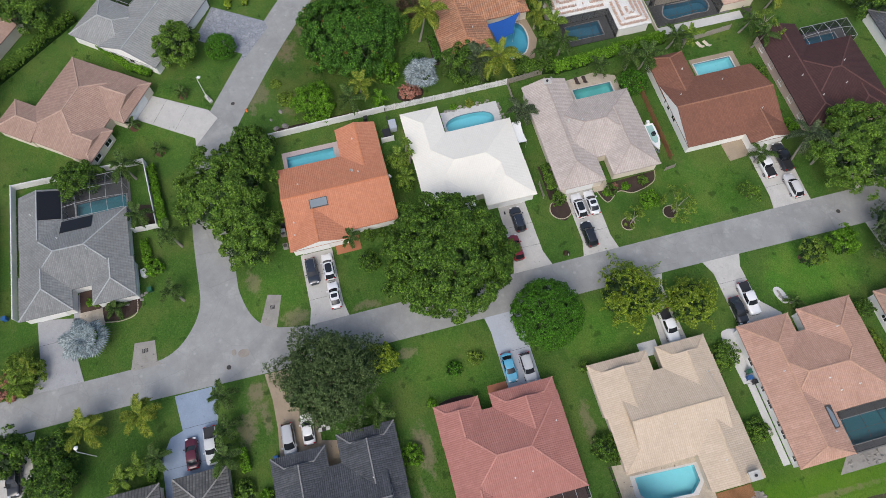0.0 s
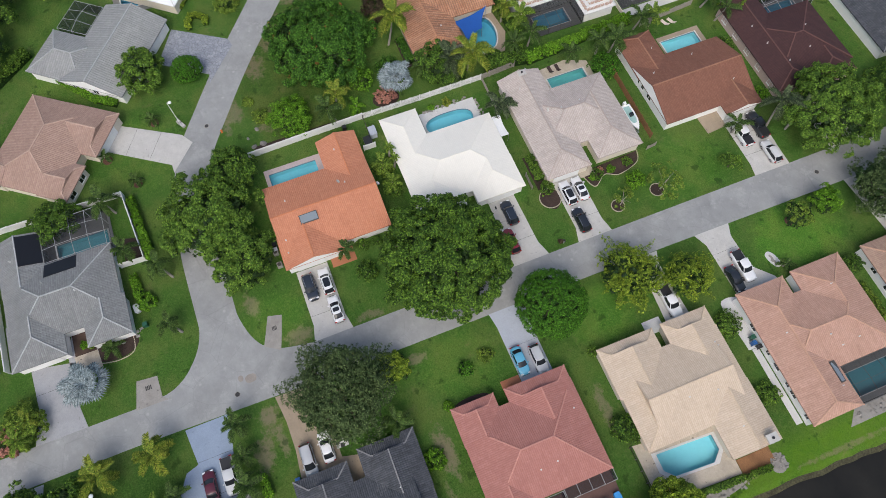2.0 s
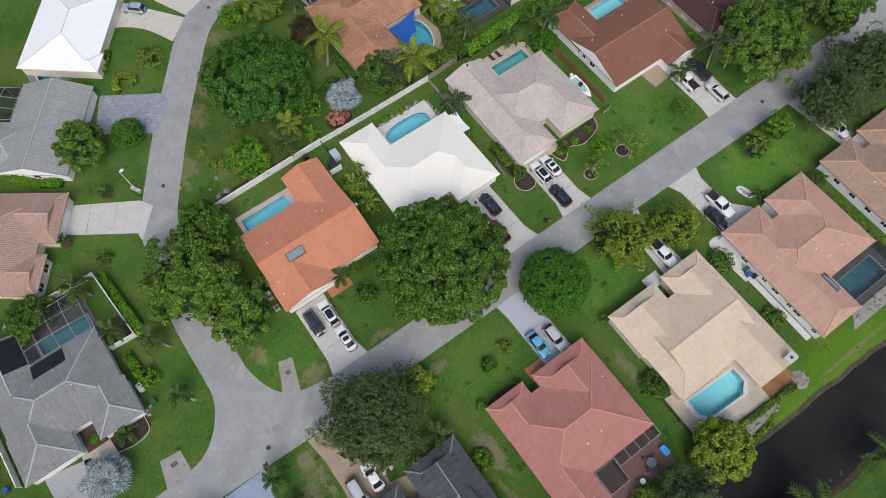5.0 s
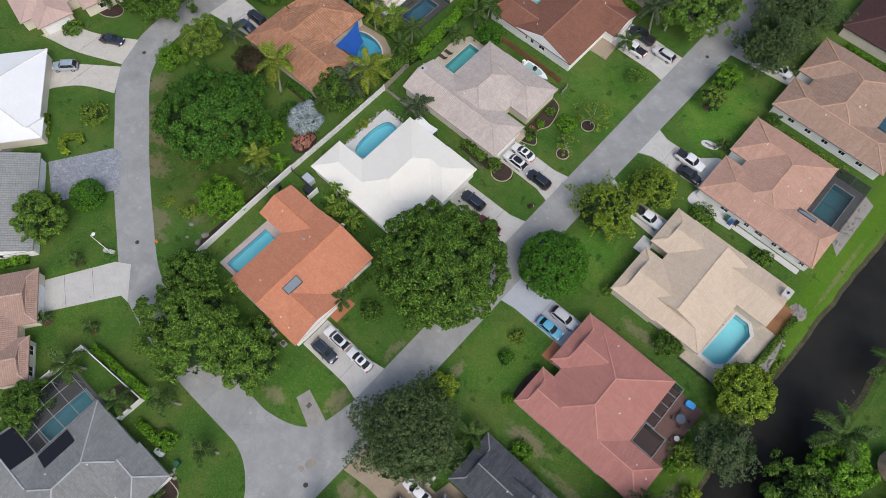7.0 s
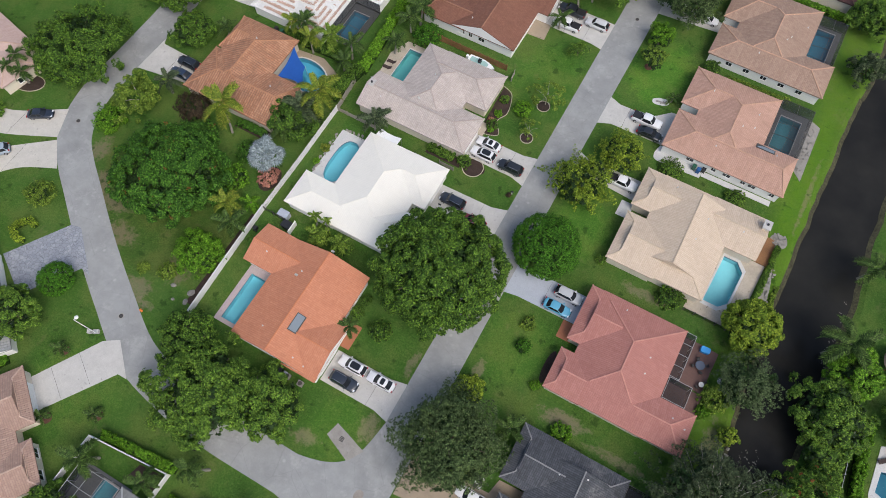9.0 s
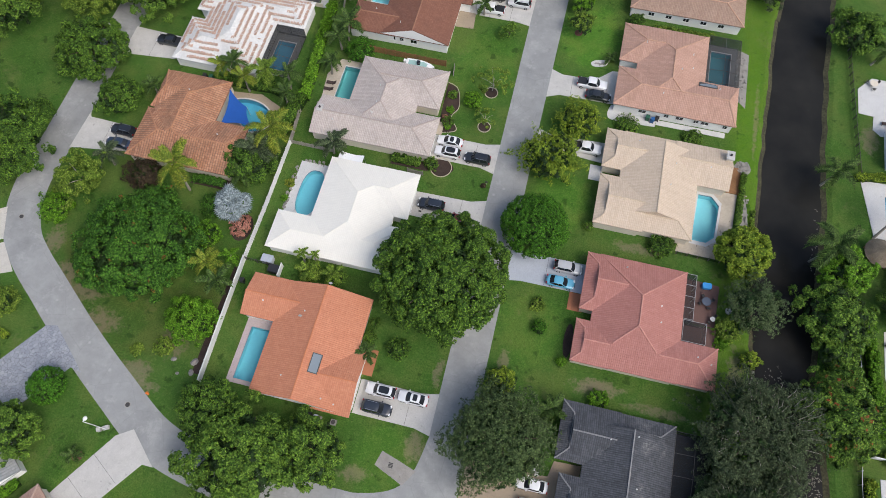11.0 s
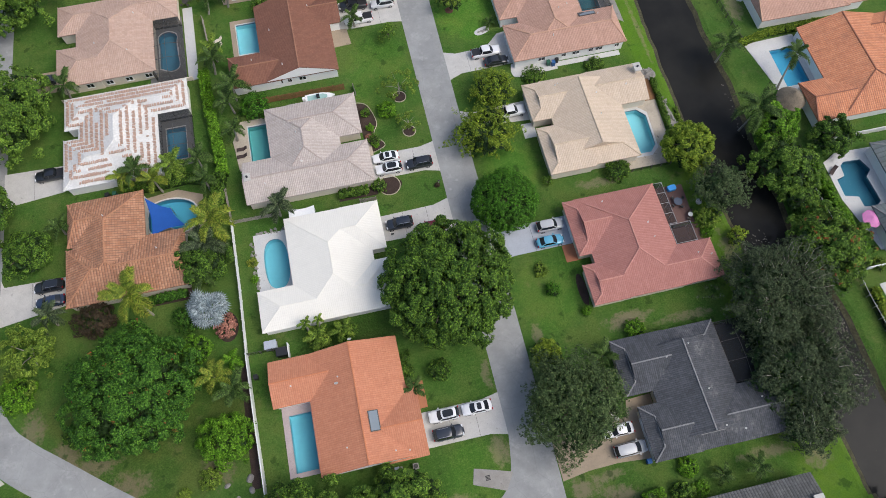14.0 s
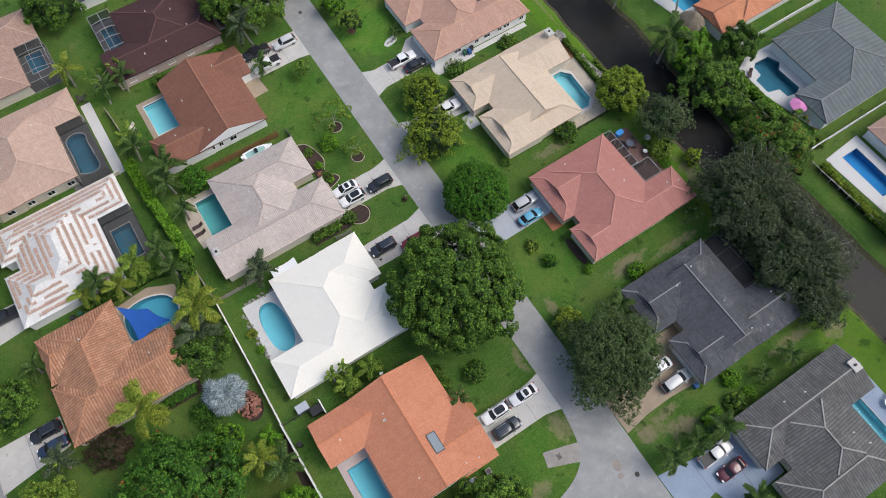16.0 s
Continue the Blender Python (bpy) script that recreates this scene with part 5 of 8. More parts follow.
W_ORANGE, W_GREY, W_BRICK, W_TAN, W_BEIGE, W_RED, W_DARK, W_SLATE, W_CORNER, W_MAROON, W_PINKN, W_TANN, W_STRIPE, W_TERRA = (WINGS[h.name] for h in (orange, grey, brick, tan, beige, red, dark, slate, corner, maroon, pink_n, tan_n, stripe, terra))
pipes_on(orange, W_ORANGE, 0.33, [(-23.4, 13.3), (-30.6, 13.6), (-23.7, 2.8), (-14.9, 0.6), (-16.9, 0.9)])
pipes_on(grey, W_GREY, 0.34, [(-23.6, 57.6), (-23.3, 53.9), (-30.2, 49.0)])
pipes_on(brick, W_BRICK, 0.36, [(-25.5, 82.0), (-29.6, 75.8), (-24.0, 73.0), (-17.6, 86.0)])
pipes_on(tan, W_TAN, 0.33, [(22.6, 79.4), (29.6, 74.4), (26.9, 68.5), (31.5, 78.7), (31.7, 75.6), (37.0, 72.2)])
pipes_on(beige, W_BEIGE, 0.33, [(24.0, 57.6), (24.6, 57.9), (30.0, 49.4), (36.6, 54.8), (30.6, 54.0)])
pipes_on(red, W_RED, 0.33, [(25.0, 33.0), (31.0, 27.4), (31.2, 24.7), (37.4, 20.6), (39.6, 20.0)])
pipes_on(dark, W_DARK, 0.33, [(29.8, 6.4), (30.4, -0.8), (31.0, -6.4), (34.0, -7.4), (38.0, -3.6), (26.0, 5.2)])
pipes_on(slate, W_SLATE, 0.34, [(31.0, -18.0), (32.5, -26.0), (33.6, -28.4), (27.5, -17.4)])
pipes_on(corner, W_CORNER, 0.33, [(-20.6, -32.6), (-24.2, -37.6), (-30.0, -42.0)])
pipes_on(maroon, W_MAROON, 0.33, [(-27.0, 96.0), (-22.4, 96.4), (-23.0, 104.6), (-17.4, 98.0), (-18.6, 103.0)])
pipes_on(pink_n, W_PINKN, 0.31, [(-52.0, 83.0), (-50.6, 92.0), (-58.0, 86.0)])
pipes_on(tan_n, W_TANN, 0.33, [(30.6, 97.2), (31.2, 98.4), (33.4, 103.0), (27, 92)])
pipes_on(stripe, W_STRIPE, 0.30, [(-50.0, 70.4), (-58.0, 72.0)])
pipes_on(terra, W_TERRA, 0.34, [(-49.0, 41.0), (-57.2, 48.6)])


def roof_panel(h, wings, pitch, x0, y0, x1, y1, name, mat, label, lift=0.05, thick=0.07):
    """A flat panel laid on one roof slope."""
    top, n = Geo(), 6
    pts = [(x0, y0), (x1, y0), (x1, y1), (x0, y1)]
    zs = [roof_height(wings, *p, pitch) + lift for p in pts]
    up = [(p[0], p[1], z + thick) for p, z in zip(pts, zs)]
    dn = [(p[0], p[1], z - 0.03) for p, z in zip(pts, zs)]
    top.face(up)
    for k in range(4):
        j = (k + 1) % 4
        top.face([dn[k], dn[j], up[j], up[k]])
    return part(name, top, mat, h, label)


GLASSY = paint_mat("skylight_glass", (0.20, 0.24, 0.27), 0.12)
roof_panel(orange, W_ORANGE, 0.33, -19.9, 4.1, -18.4, 7.2, "skylight_frame", BRONZE, "bronze skylight frame", 0.02, 0.10)
roof_panel(orange, W_ORANGE, 0.33, -19.76, 4.24, -18.54, 7.06, "skylight_pane", GLASSY, "grey-blue skylight glass", 0.06, 0.10)
roof_panel(tan, W_TAN, 0.33, 33.2, 72.2, 36.6, 73.2, "skylight_frame", BRONZE, "low roof skylight", 0.02, 0.10)
roof_panel(tan, W_TAN, 0.33, 33.4, 72.35, 36.4, 73.05, "skylight_pane", GLASSY, "", 0.06, 0.10)
roof_panel(corner, W_CORNER, 0.33, -34.0, -40.7, -28.4, -37.35, "solar_mat", SOLAR, "black solar pool-heating mat", 0.04, 0.05)
roof_panel(corner, W_CORNER, 0.33, -27.7, -37.3, -25.1, -32.1, "solar_mat", SOLAR, "black solar pool-heating mat", 0.04, 0.05)

for h, x, y, w, z in ((grey, -33.0, 50.6, 0.9, 4.1), (beige, 39.6, 57.6, 1.1, 4.3), (slate, 39.9, -19.1, 1.2, 4.1)):
    c, t, f = Geo(), Geo(), Geo()
    c.box(x - w / 2, y - w * 0.7, 2.2, x + w / 2, y + w * 0.7, z)
    t.box(x - w / 2 - 0.12, y - w * 0.7 - 0.12, z, x + w / 2 + 0.12, y + w * 0.7 + 0.12, z + 0.14)
    f.tube([(x, y, z + 0.14), (x, y, z + 0.4)], [0.2, 0.2], 10)
    ch = part("chimney", c, CREAM, h, "pale stucco chimney")
    part("chimney_cap", t, CONC, ch)
    part("flue", f, BLACKPL, ch)

# rows of loose clay tiles laid out on the white roof, each row level along its slope
rnd = random.Random(5)
tiles = []
for x0, y0, x1, y1, axis, lo, hi in W_STRIPE:
    half = ((y1 - y0) if axis == "x" else (x1 - x0)) / 2
    runs = {"s": half, "n": half, "w": half, "e": half}
    runs["w" if axis == "x" else "s"], runs["e" if axis == "x" else "n"] = lo or 0.01, hi or 0.01
    for side in "snwe":
        along = (x0, x1) if side in "sn" else (y0, y1)
        for k in range(6):
            d = (0.75 + 1.02 * k) * runs[side] / half
            p, gap = along[0], 0
            while p < along[1]:
                p += 0.30
                gap = gap - 1 if gap > 0 else (rnd.randint(4, 12) if rnd.random() < 0.022 else 0)
                if gap:
                    continue
                q = {"s": (p, y0 + d), "n": (p, y1 - d), "w": (x0 + d, p), "e": (x1 - d, p)}[side]
                if not (x0 < q[0] < x1 and y0 < q[1] < y1):
                    continue
                own = min((q[0] - x0) * half / runs["w"], (x1 - q[0]) * half / runs["e"], (q[1] - y0) * half / runs["s"], (y1 - q[1]) * half / runs["n"])
                z = roof_height(W_STRIPE, q[0], q[1], 0.30)
                if abs(own - d * half / runs[side]) > 1e-3 or z > 2.65 + own * 0.30 + 0.1 or own > half - 0.35:
                    continue
                m = Matrix.Translation((q[0] + rnd.uniform(-0.05, 0.05), q[1] + rnd.uniform(-0.05, 0.05), z - 0.03)) @ Matrix.Rotation(rnd.uniform(-0.1, 0.1) + (0 if side in "sn" else 1.57), 4, "Z")
                tiles.append(m @ Matrix.Diagonal((1, rnd.uniform(0.95, 1.15), rnd.uniform(0.8, 1.3), 1)))
tile = Geo()
for a in range(5):
    # a half-round barrel tile
    t0, t1 = math.pi * a / 5, math.pi * (a + 1) / 5
    tile.face([(0.125 * math.cos(t0), -0.25, 0.05 + 0.14 * math.sin(t0)), (0.125 * math.cos(t1), -0.25, 0.05 + 0.14 * math.sin(t1)), (0.115 * math.cos(t1), 0.25, 0.05 + 0.14 * math.sin(t1)), (0.115 * math.cos(t0), 0.25, 0.05 + 0.14 * math.sin(t0))])
for y in (-0.25, 0.25):
    tile.face([(0.12 * math.cos(math.pi * a / 5), y, 0.05 + 0.14 * math.sin(math.pi * a / 5)) for a in range(6)][::-1 if y > 0 else 1])
tile_me = tile.mesh("roof_tile", T_STACK)
tiles.sort(key=lambda m: -m.translation.x)
rest = Geo()
for k, m in enumerate(tiles):
    if k < 300:
        part("roof_tile", tile_me, None, stripe, m=m)
    else:
        i0 = len(rest.v)
        rest.v += [tuple(m @ Vector(v)) for v in tile.v]
        rest.f += [tuple(i0 + i for i in f) for f in tile.f]
ob = part("loose_tiling", rest, T_STACK, stripe, "pale clay barrel tiles set out in rows for laying")
ob["kind"] = "stuff"

# ---- pool cages ----


def cage(x0, y0, x1, y1, h, nx, ny, metal, label, x=0, y=0, turn=0, rise=0.5):
    c = thing("pool_cage", x, y, 0, turn, label, "pool cage", "pool cages")
    w = 0.055
    def top(px, py):
        t = (px - x0) / (x1 - x0)
        s = (py - y0) / (y1 - y0)
        return h + rise * min(1, 3 * min(t, 1 - t), 3 * min(s, 1 - s))
    xs = [x0 + (x1 - x0) * k / nx for k in range(nx + 1)]
    ys = [y0 + (y1 - y0) * k / ny for k in range(ny + 1)]
    for px in xs:
        for py in ys:
            if px in (x0, x1) or py in (y0, y1):
                g = Geo()
                g.box(px - w / 2, py - w / 2, 0, px + w / 2, py + w / 2, h)
                part("post", g, metal, c)
    for px in xs:
        for a, b in zip(ys, ys[1:]):
            g = Geo()
            g.bar((px, a, top(px, a)), (px, b, top(px, b)), w)
            part("beam", g, metal, c)
    for py in ys:
        for a, b in zip(xs, xs[1:]):
            g = Geo()
            g.bar((a, py, top(a, py)), (b, py, top(b, py)), w)
            part("beam", g, metal, c)
    for a, b in zip(xs, xs[1:]):
        for p, q in zip(ys, ys[1:]):
            g = Geo()
            g.face([(a, p, top(a, p) - 0.02), (b, p, top(b, p) - 0.02), (b, q, top(b, q) - 0.02), (a, q, top(a, q) - 0.02)])
            part("screen_panel", g, SCREEN, c)
    for (a, b), (p, q) in (((x0, y0), (x1, y0)), ((x1, y0), (x1, y1)), ((x1, y1), (x0, y1)), ((x0, y1), (x0, y0))):
        g = Geo()
        g.face([(a, b, 0.1), (p, q, 0.1), (p, q, h), (a, b, h)])
        part("screen_panel", g, SCREEN, c)


cage(-35.6, -37.6, -28.2, -27.0, 2.6, 3, 4, ALU, "white-framed pool screen cage behind the grey corner house")
cage(34.6, 74.2, 40.5, 85.2, 2.6, 2, 4, BRONZE, "dark pool screen cage behind the salmon roof")
cage(35.3, 97.2, 40.3, 108.2, 2.6, 2, 4, BRONZE, "dark pool screen cage behind the tan roof")
cage(-48.0, 58.4, -42.2, 68.2, 2.6, 2, 4, BRONZE, "dark pool screen cage behind the white roof")
cage(-48.0, 77.4, -42.6, 90.2, 2.6, 2, 4, BRONZE, "dark pool screen cage beside the pink roof")
cage(35.6, -0.6, 41.2, 9.0, 2.5, 2, 3, BRONZE, "shaded screen cage behind the charcoal roof")
cage(35.0, 23.1, 38.6, 26.6, 2.5, 1, 1, ALU, "white-framed screen porch of the red-roofed house")
cage(34.4, 26.8, 36.4, 34.6, 2.5, 1, 4, ALU, "narrow white-framed screen porch of the red-roofed house")
cage(-33.3, 102.0, -29.0, 111.8, 2.6, 2, 4, ALU, "white-framed pool screen cage behind the maroon roof")
cage(-48.4, 102.4, -43.0, 112.3, 2.6, 2, 4, ALU, "pool screen cage at the far pink roof")
cage(-16.0, 1.6, -9.8, 8.6, 2.6, 2, 3, ALU, "white-framed pool screen cage beside the grey gable roof", -66, -16, 52)

# ---- foliage ----
rng = np.random.default_rng(7)


def leaf_mesh(name, centres, radii, per, leaf, mat, up=0.35, seed=0, axis=None):
    """Leaves in clumps round the given centres: each leaf a pointed blade of its own, turned out from its clump."""
    r = np.random.default_rng(seed)
    centres = np.asarray(centres, float)
    n = len(centres) * per
    c = np.repeat(centres, per, 0)
    cr = np.repeat(np.asarray(radii, float), per)[:, None]
    if axis is None:
        away = centres - centres.mean(0)
        away[:, 2] += 0.6 * np.linalg.norm(away, axis=1) + 0.2
    else:
        away = np.array(axis, float)
    away = np.repeat(away / (np.linalg.norm(away, axis=1)[:, None] + 1e-9), per, 0)
    d = r.normal(size=(n, 3)) * 0.75 + away * 0.75
    d /= np.linalg.norm(d, axis=1)[:, None]
    p = c + d * cr * (0.55 + 0.45 * r.random((n, 1)))
    nrm = d * 0.8 + away * 0.3 + r.normal(size=(n, 3)) * 0.35 + np.array([0, 0, up])
    nrm /= np.linalg.norm(nrm, axis=1)[:, None]
    t = np.cross(nrm, r.normal(size=(n, 3)))
    t /= np.linalg.norm(t, axis=1)[:, None] + 1e-9
    b = np.cross(nrm, t)
    s = leaf * (0.6 + 0.8 * r.random((n, 1)))
    k = 3
    v = np.stack([p - t * s * 0.5 + b * s * 0.48, p + t * s * 1.05 - nrm * s * 0.15, p - t * s * 0.5 - b * s * 0.48], 1).reshape(-1, 3)
    me = bpy.data.meshes.new(name)
    me.vertices.add(k * n)
    me.vertices.foreach_set("co", v.astype(np.float32).ravel())
    me.loops.add(k * n)
    me.loops.foreach_set("vertex_index", np.arange(k * n, dtype=np.int32))
    me.polygons.add(n)
    me.polygons.foreach_set("loop_start", np.arange(0, k * n, k, dtype=np.int32))
    me.update(calc_edges=True)
    me.materials.append(mat)
    return me


def dome(r, z0, hz, count, seed, lumps=0.22, fill=0.3, low=-0.35):
    """Clump centres over an uneven dome, some of them inside it."""
    g = np.random.default_rng(seed)
    d = g.normal(size=(count * 8 + 60, 3))
    d /= np.linalg.norm(d, axis=1)[:, None]
    # even cover of a flattened dome
    w = np.linalg.norm(d / np.array([r, r, hz]), axis=1)
    d = d[(d[:, 2] > low) & (g.random(len(d)) < w / w.max())][:count]
    off = g.random(3) * 40
    k = np.array([1 + lumps * 2.2 * noise.noise(Vector(q * 1.9) + Vector(off)) for q in d])
    f = np.where(g.random(len(d)) < fill, 0.66 + 0.16 * g.random(len(d)), 0.85 + 0.15 * g.random(len(d)))
    p = d * (k * f)[:, None] * np.array([r, r, hz])
    p[:, 2] += z0
    return p


def tree(name, label, x, y, r, h, mat, leaf=0.34, clump=0.95, dense=1.0, lumps=0.22, trunk=0.3, seed=0, extra=None, category="tree", group="", flat=0.8, bare=0.0, up=0.35, wispy=False):
    t = thing(name, x, y, 0, 0, label, category, group)
    hz = min(h * 0.55, r * flat)
    z0 = h - hz
    gen = np.random.default_rng(seed)
    if lumps < 0.1:
        # a clipped crown: one even skin of small tufts
        tuft = clump * 0.50
        rr = r - tuft * 0.6
        pts = dome(rr, z0, hz - tuft * 0.6, int(2 * math.pi * rr * (rr + hz) * 0.62 / (tuft * tuft * 1.2)), seed + 11, lumps, 0.0)
        axis = (pts - np.array([0, 0, z0])) * np.array([1, 1, (r / hz) ** 2])
        rad = gen.uniform(0.8, 1.15, len(pts)) * tuft
    elif wispy:
        # fine loose sprays of small leaves, and ragged ones that reach beyond the crown
        tuft = 0.30
        rr = r - 0.4
        pts = dome(rr, z0, hz - 0.3, int(2 * math.pi * rr * (rr + hz) * 0.62 / (tuft * tuft * 1.5) * 1.5 * dense), seed + 11, lumps, 0.4)
        ends = dome(rr * 1.06, z0 - 0.3, hz * 0.9, int(9 * r), seed + 12, lumps * 1.3, 0.0, -0.25)
        step = np.linspace(0.80, 1.0, 6)[None, :, None]
        base = np.array([0, 0, z0])
        spray = (base + (ends - base)[:, None] * step).reshape(-1, 3) + gen.normal(size=(len(ends) * 6, 3)) * 0.16
        pts = np.concatenate([pts, spray])
        axis = (pts - np.array([0, 0, z0 - hz * 0.4])) + gen.normal(size=(len(pts), 3)) * r * 0.35
        rad = gen.uniform(0.55, 1.5, len(pts)) * tuft
    else:
        # boughs over the dome, each one covered with tufts of leaves
        tuft, bough = clump * 0.36, min(clump * 0.95, r * 0.42)
        rr = max(0.2, r - bough * 0.75)
        count = max(7, int(2 * math.pi * rr * (rr + hz) * 0.62 / (bough * bough * 1.55) * dense * 0.98))
        mid = dome(rr, z0, max(0.3, hz - bough * 0.7), count, seed + 11, lumps, 0.33)
        size = gen.uniform(0.62, 1.12, len(mid)) * bough
        m = max(8, int(4.4 * bough * bough / (tuft * tuft * 1.5)))
        out = mid - np.array([0, 0, z0 - hz * 0.6])
        out /= np.linalg.norm(out, axis=1)[:, None] + 1e-9
        axis = gen.normal(size=(len(mid) * m, 3)) * 0.52 + np.repeat(out, m, 0) * 0.85
        axis /= np.linalg.norm(axis, axis=1)[:, None]
        pts = np.repeat(mid, m, 0) + axis * np.repeat(size, m)[:, None] * (0.8 + 0.25 * gen.random((len(axis), 1)))
        rad = gen.uniform(0.6, 1.25, len(pts)) * tuft
    leaf *= 0.50 if lumps >= 0.1 else 0.40
    if wispy:
        leaf *= 0.72
    per = 22 if wispy else max(7, int(1.5 * tuft * tuft / (leaf * leaf * 0.42)))
    if wispy and mat is L_SOFT:
        # pale twigs that show between the leaves
        w = Geo()
        tips = pts[gen.random(len(pts)) < 0.05]
        for q in tips[tips[:, 2] > z0 + 0.1 * hz][:110]:
            a = Vector(q) * 0.78 + Vector((0, 0, z0 * 0.22))
            e = Vector(q) * 1.02 + Vector((0, 0, 0.12))
            k = (a + e) / 2 + Vector(gen.normal(size=3) * 0.22) + Vector((0, 0, 0.1))
            w.tube([a, k, e], [0.05, 0.036, 0.014], 4, False)
        part("twig_growth", w, L_BARE, t, "pale grey bare twigs")["kind"] = "stuff"
    part("crown", leaf_mesh("crown", pts, rad, per, leaf, mat, 0.55, seed, axis), None, t)
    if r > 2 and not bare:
        # dark leaves deep in the crown, the shade of its gaps put into their colour
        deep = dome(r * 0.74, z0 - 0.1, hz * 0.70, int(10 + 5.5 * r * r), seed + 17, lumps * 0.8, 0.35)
        part("inner_leaves", leaf_mesh("inner_leaves", deep, np.full(len(deep), 0.55), 12, 0.34, L_SHADE, 0.5, seed + 18), None, t)
    g = Geo()
    rs = random.Random(seed)
    th = max(0.3, z0 - hz * 0.25)
    g.tube([(0, 0, -0.1), (0.05 * r * 0.2, 0, th * 0.5), (0.03 * r, 0.02 * r, th), (0.03 * r, 0.02 * r, z0 + hz * 0.4)], [trunk * 1.25, trunk, trunk * 0.85, trunk * 0.3], 9)
    part("trunk", g, BARK if not bare else L_BARE, t)
    for k in range(5 if r > 2 else 3):
        a = 2 * math.pi * (k + rs.random() * 0.6) / 5
        b = Geo()
        e = Vector((math.cos(a) * r * 0.72, math.sin(a) * r * 0.72, z0 + hz * (0.1 + 0.5 * rs.random())))
        m = Vector((math.cos(a) * r * 0.32, math.sin(a) * r * 0.32, th + (e.z - th) * 0.65))
        b.tube([(0.03 * r, 0.02 * r, th * 0.9), m, e], [trunk * 0.6, trunk * 0.38, trunk * 0.1], 6)
        part("limb", b, BARK if not bare else L_BARE, t)
    if extra:
        q = pts[np.random.default_rng(seed + 3).random(len(pts)) < extra[1]]
        q = q[q[:, 2] > z0]
        if len(q):
            part("blossom", leaf_mesh("blossom", q + np.array([0, 0, tuft * 0.4]), np.full(len(q), tuft * 1.1), 14, leaf * 0.9, extra[0], up, seed + 4), None, t)
    return t


def bush(label, x, y, r, h, mat, seed=0, leaf=0.2, name="bush", category="bush", lumps=0.2, group=""):
    b = thing(name, x, y, 0, 0, label, category, group)
    clump = max(0.20, r * 0.15)
    leaf *= 0.72
    pts = dome(max(0.1, r - clump * 0.6), h * 0.42, max(0.15, h * 0.58 - clump * 0.4), max(20, int(24 + 70 * r * r / (1 + 0.45 * r * r))), seed, lumps, 0.3, -0.6)
    part("foliage", leaf_mesh("foliage", pts, np.full(len(pts), clump), max(18, int(1.9 * clump * clump / (leaf * leaf * 0.5))), leaf, mat, 0.35, seed), None, b)
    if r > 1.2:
        # the bush's inner shade, painted by the same near-black leaves
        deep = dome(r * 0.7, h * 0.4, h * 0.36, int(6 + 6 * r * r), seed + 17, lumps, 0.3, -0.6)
        part("inner_leaves", leaf_mesh("inner_leaves", deep, np.full(len(deep), 0.3), 9, 0.22, L_SHADE, 0.5, seed + 18), None, b)
    g = Geo()
    g.tube([(0, 0, -0.05), (0, 0, h * 0.4)], [0.08 + 0.03 * r, 0.04], 6)
    part("stem", g, BARK, b)
    return b


def hedge(label, pts, w, h, mat, seed=0, leaf=0.18, name="hedge"):
    """A clipped or rambling hedge along a plan line."""
    b = thing(name, label=label, category="hedge")
    g = np.random.default_rng(seed)
    cs = []
    core = Geo()
    for a, c in zip(pts, pts[1:]):
        a, c = Vector(a), Vector(c)
        d = c - a
        n = max(6, int(d.length * w * 14 + d.length * h * 9))
        s = Vector((-d.y, d.x)).normalized()
        for _ in range(n):
            q = a + d * g.random() + s * (g.random() - 0.5) * w * 0.85
            cs.append((q.x, q.y, h * (0.35 + 0.6 * g.random()) - 0.1))
        # a solid core, its near-black colour painting the shade inside the hedge
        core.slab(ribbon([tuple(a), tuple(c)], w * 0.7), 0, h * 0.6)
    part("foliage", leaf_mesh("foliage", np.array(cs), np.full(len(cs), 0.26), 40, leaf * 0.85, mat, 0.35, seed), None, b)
    part("inner_growth", core, L_SHADE, b)
    return b


# street and garden trees
tree("street_tree", "large broad-crowned dark green street tree beside the road", -3.9, 23.8, 10.7, 11.8, L_BIG, 0.40, 1.2, 1.25, 0.12, 0.5, 1, flat=0.72)
tree("clipped_tree", "dense clipped globe-shaped dark green tree at the kerb", 9.0, 36.8, 5.9, 7.4, L_BALL, 0.26, 0.75, 1.5, 0.04, 0.3, 2, flat=0.8)
tree("oak_tree", "dark olive-green oak tree over the front lawn", 10.0, 1.5, 7.6, 9.4, L_DARK, 0.30, 1.0, 1.0, 0.26, 0.42, 3, wispy=True)
tree("broadleaf_tree", "spreading mid-green tree beside the street corner", -25.2, -10.0, 8.4, 8.2, L_MID, 0.38, 1.15, 1.0, 0.3, 0.45, 4)
tree("broadleaf_tree", "mid-green tree beside the pool fence", -33.2, -4.6, 4.8, 7.0, L_BIG, 0.36, 1.0, 0.9, 0.3, 0.3, 5)
tree("broadleaf_tree", "mid-green tree beside the orange-roofed house", -16.6, -6.4, 5.4, 6.8, L_MID, 0.36, 1.0, 0.95, 0.3, 0.3, 6)
tree("mango_tree", "wide dense deep-green mango tree with few red fruits", -54.2, 18.0, 10.2, 7.2, L_MANGO, 0.36, 1.1, 1.25, 0.14, 0.4, 7, (L_FLOWER, 0.006), flat=0.55)
tree("street_tree", "open yellow-green young tree by the kerb", 9.2, 51.0, 5.3, 6.6, L_YEL, 0.36, 0.8, 0.62, 0.42, 0.2, 8, wispy=True)
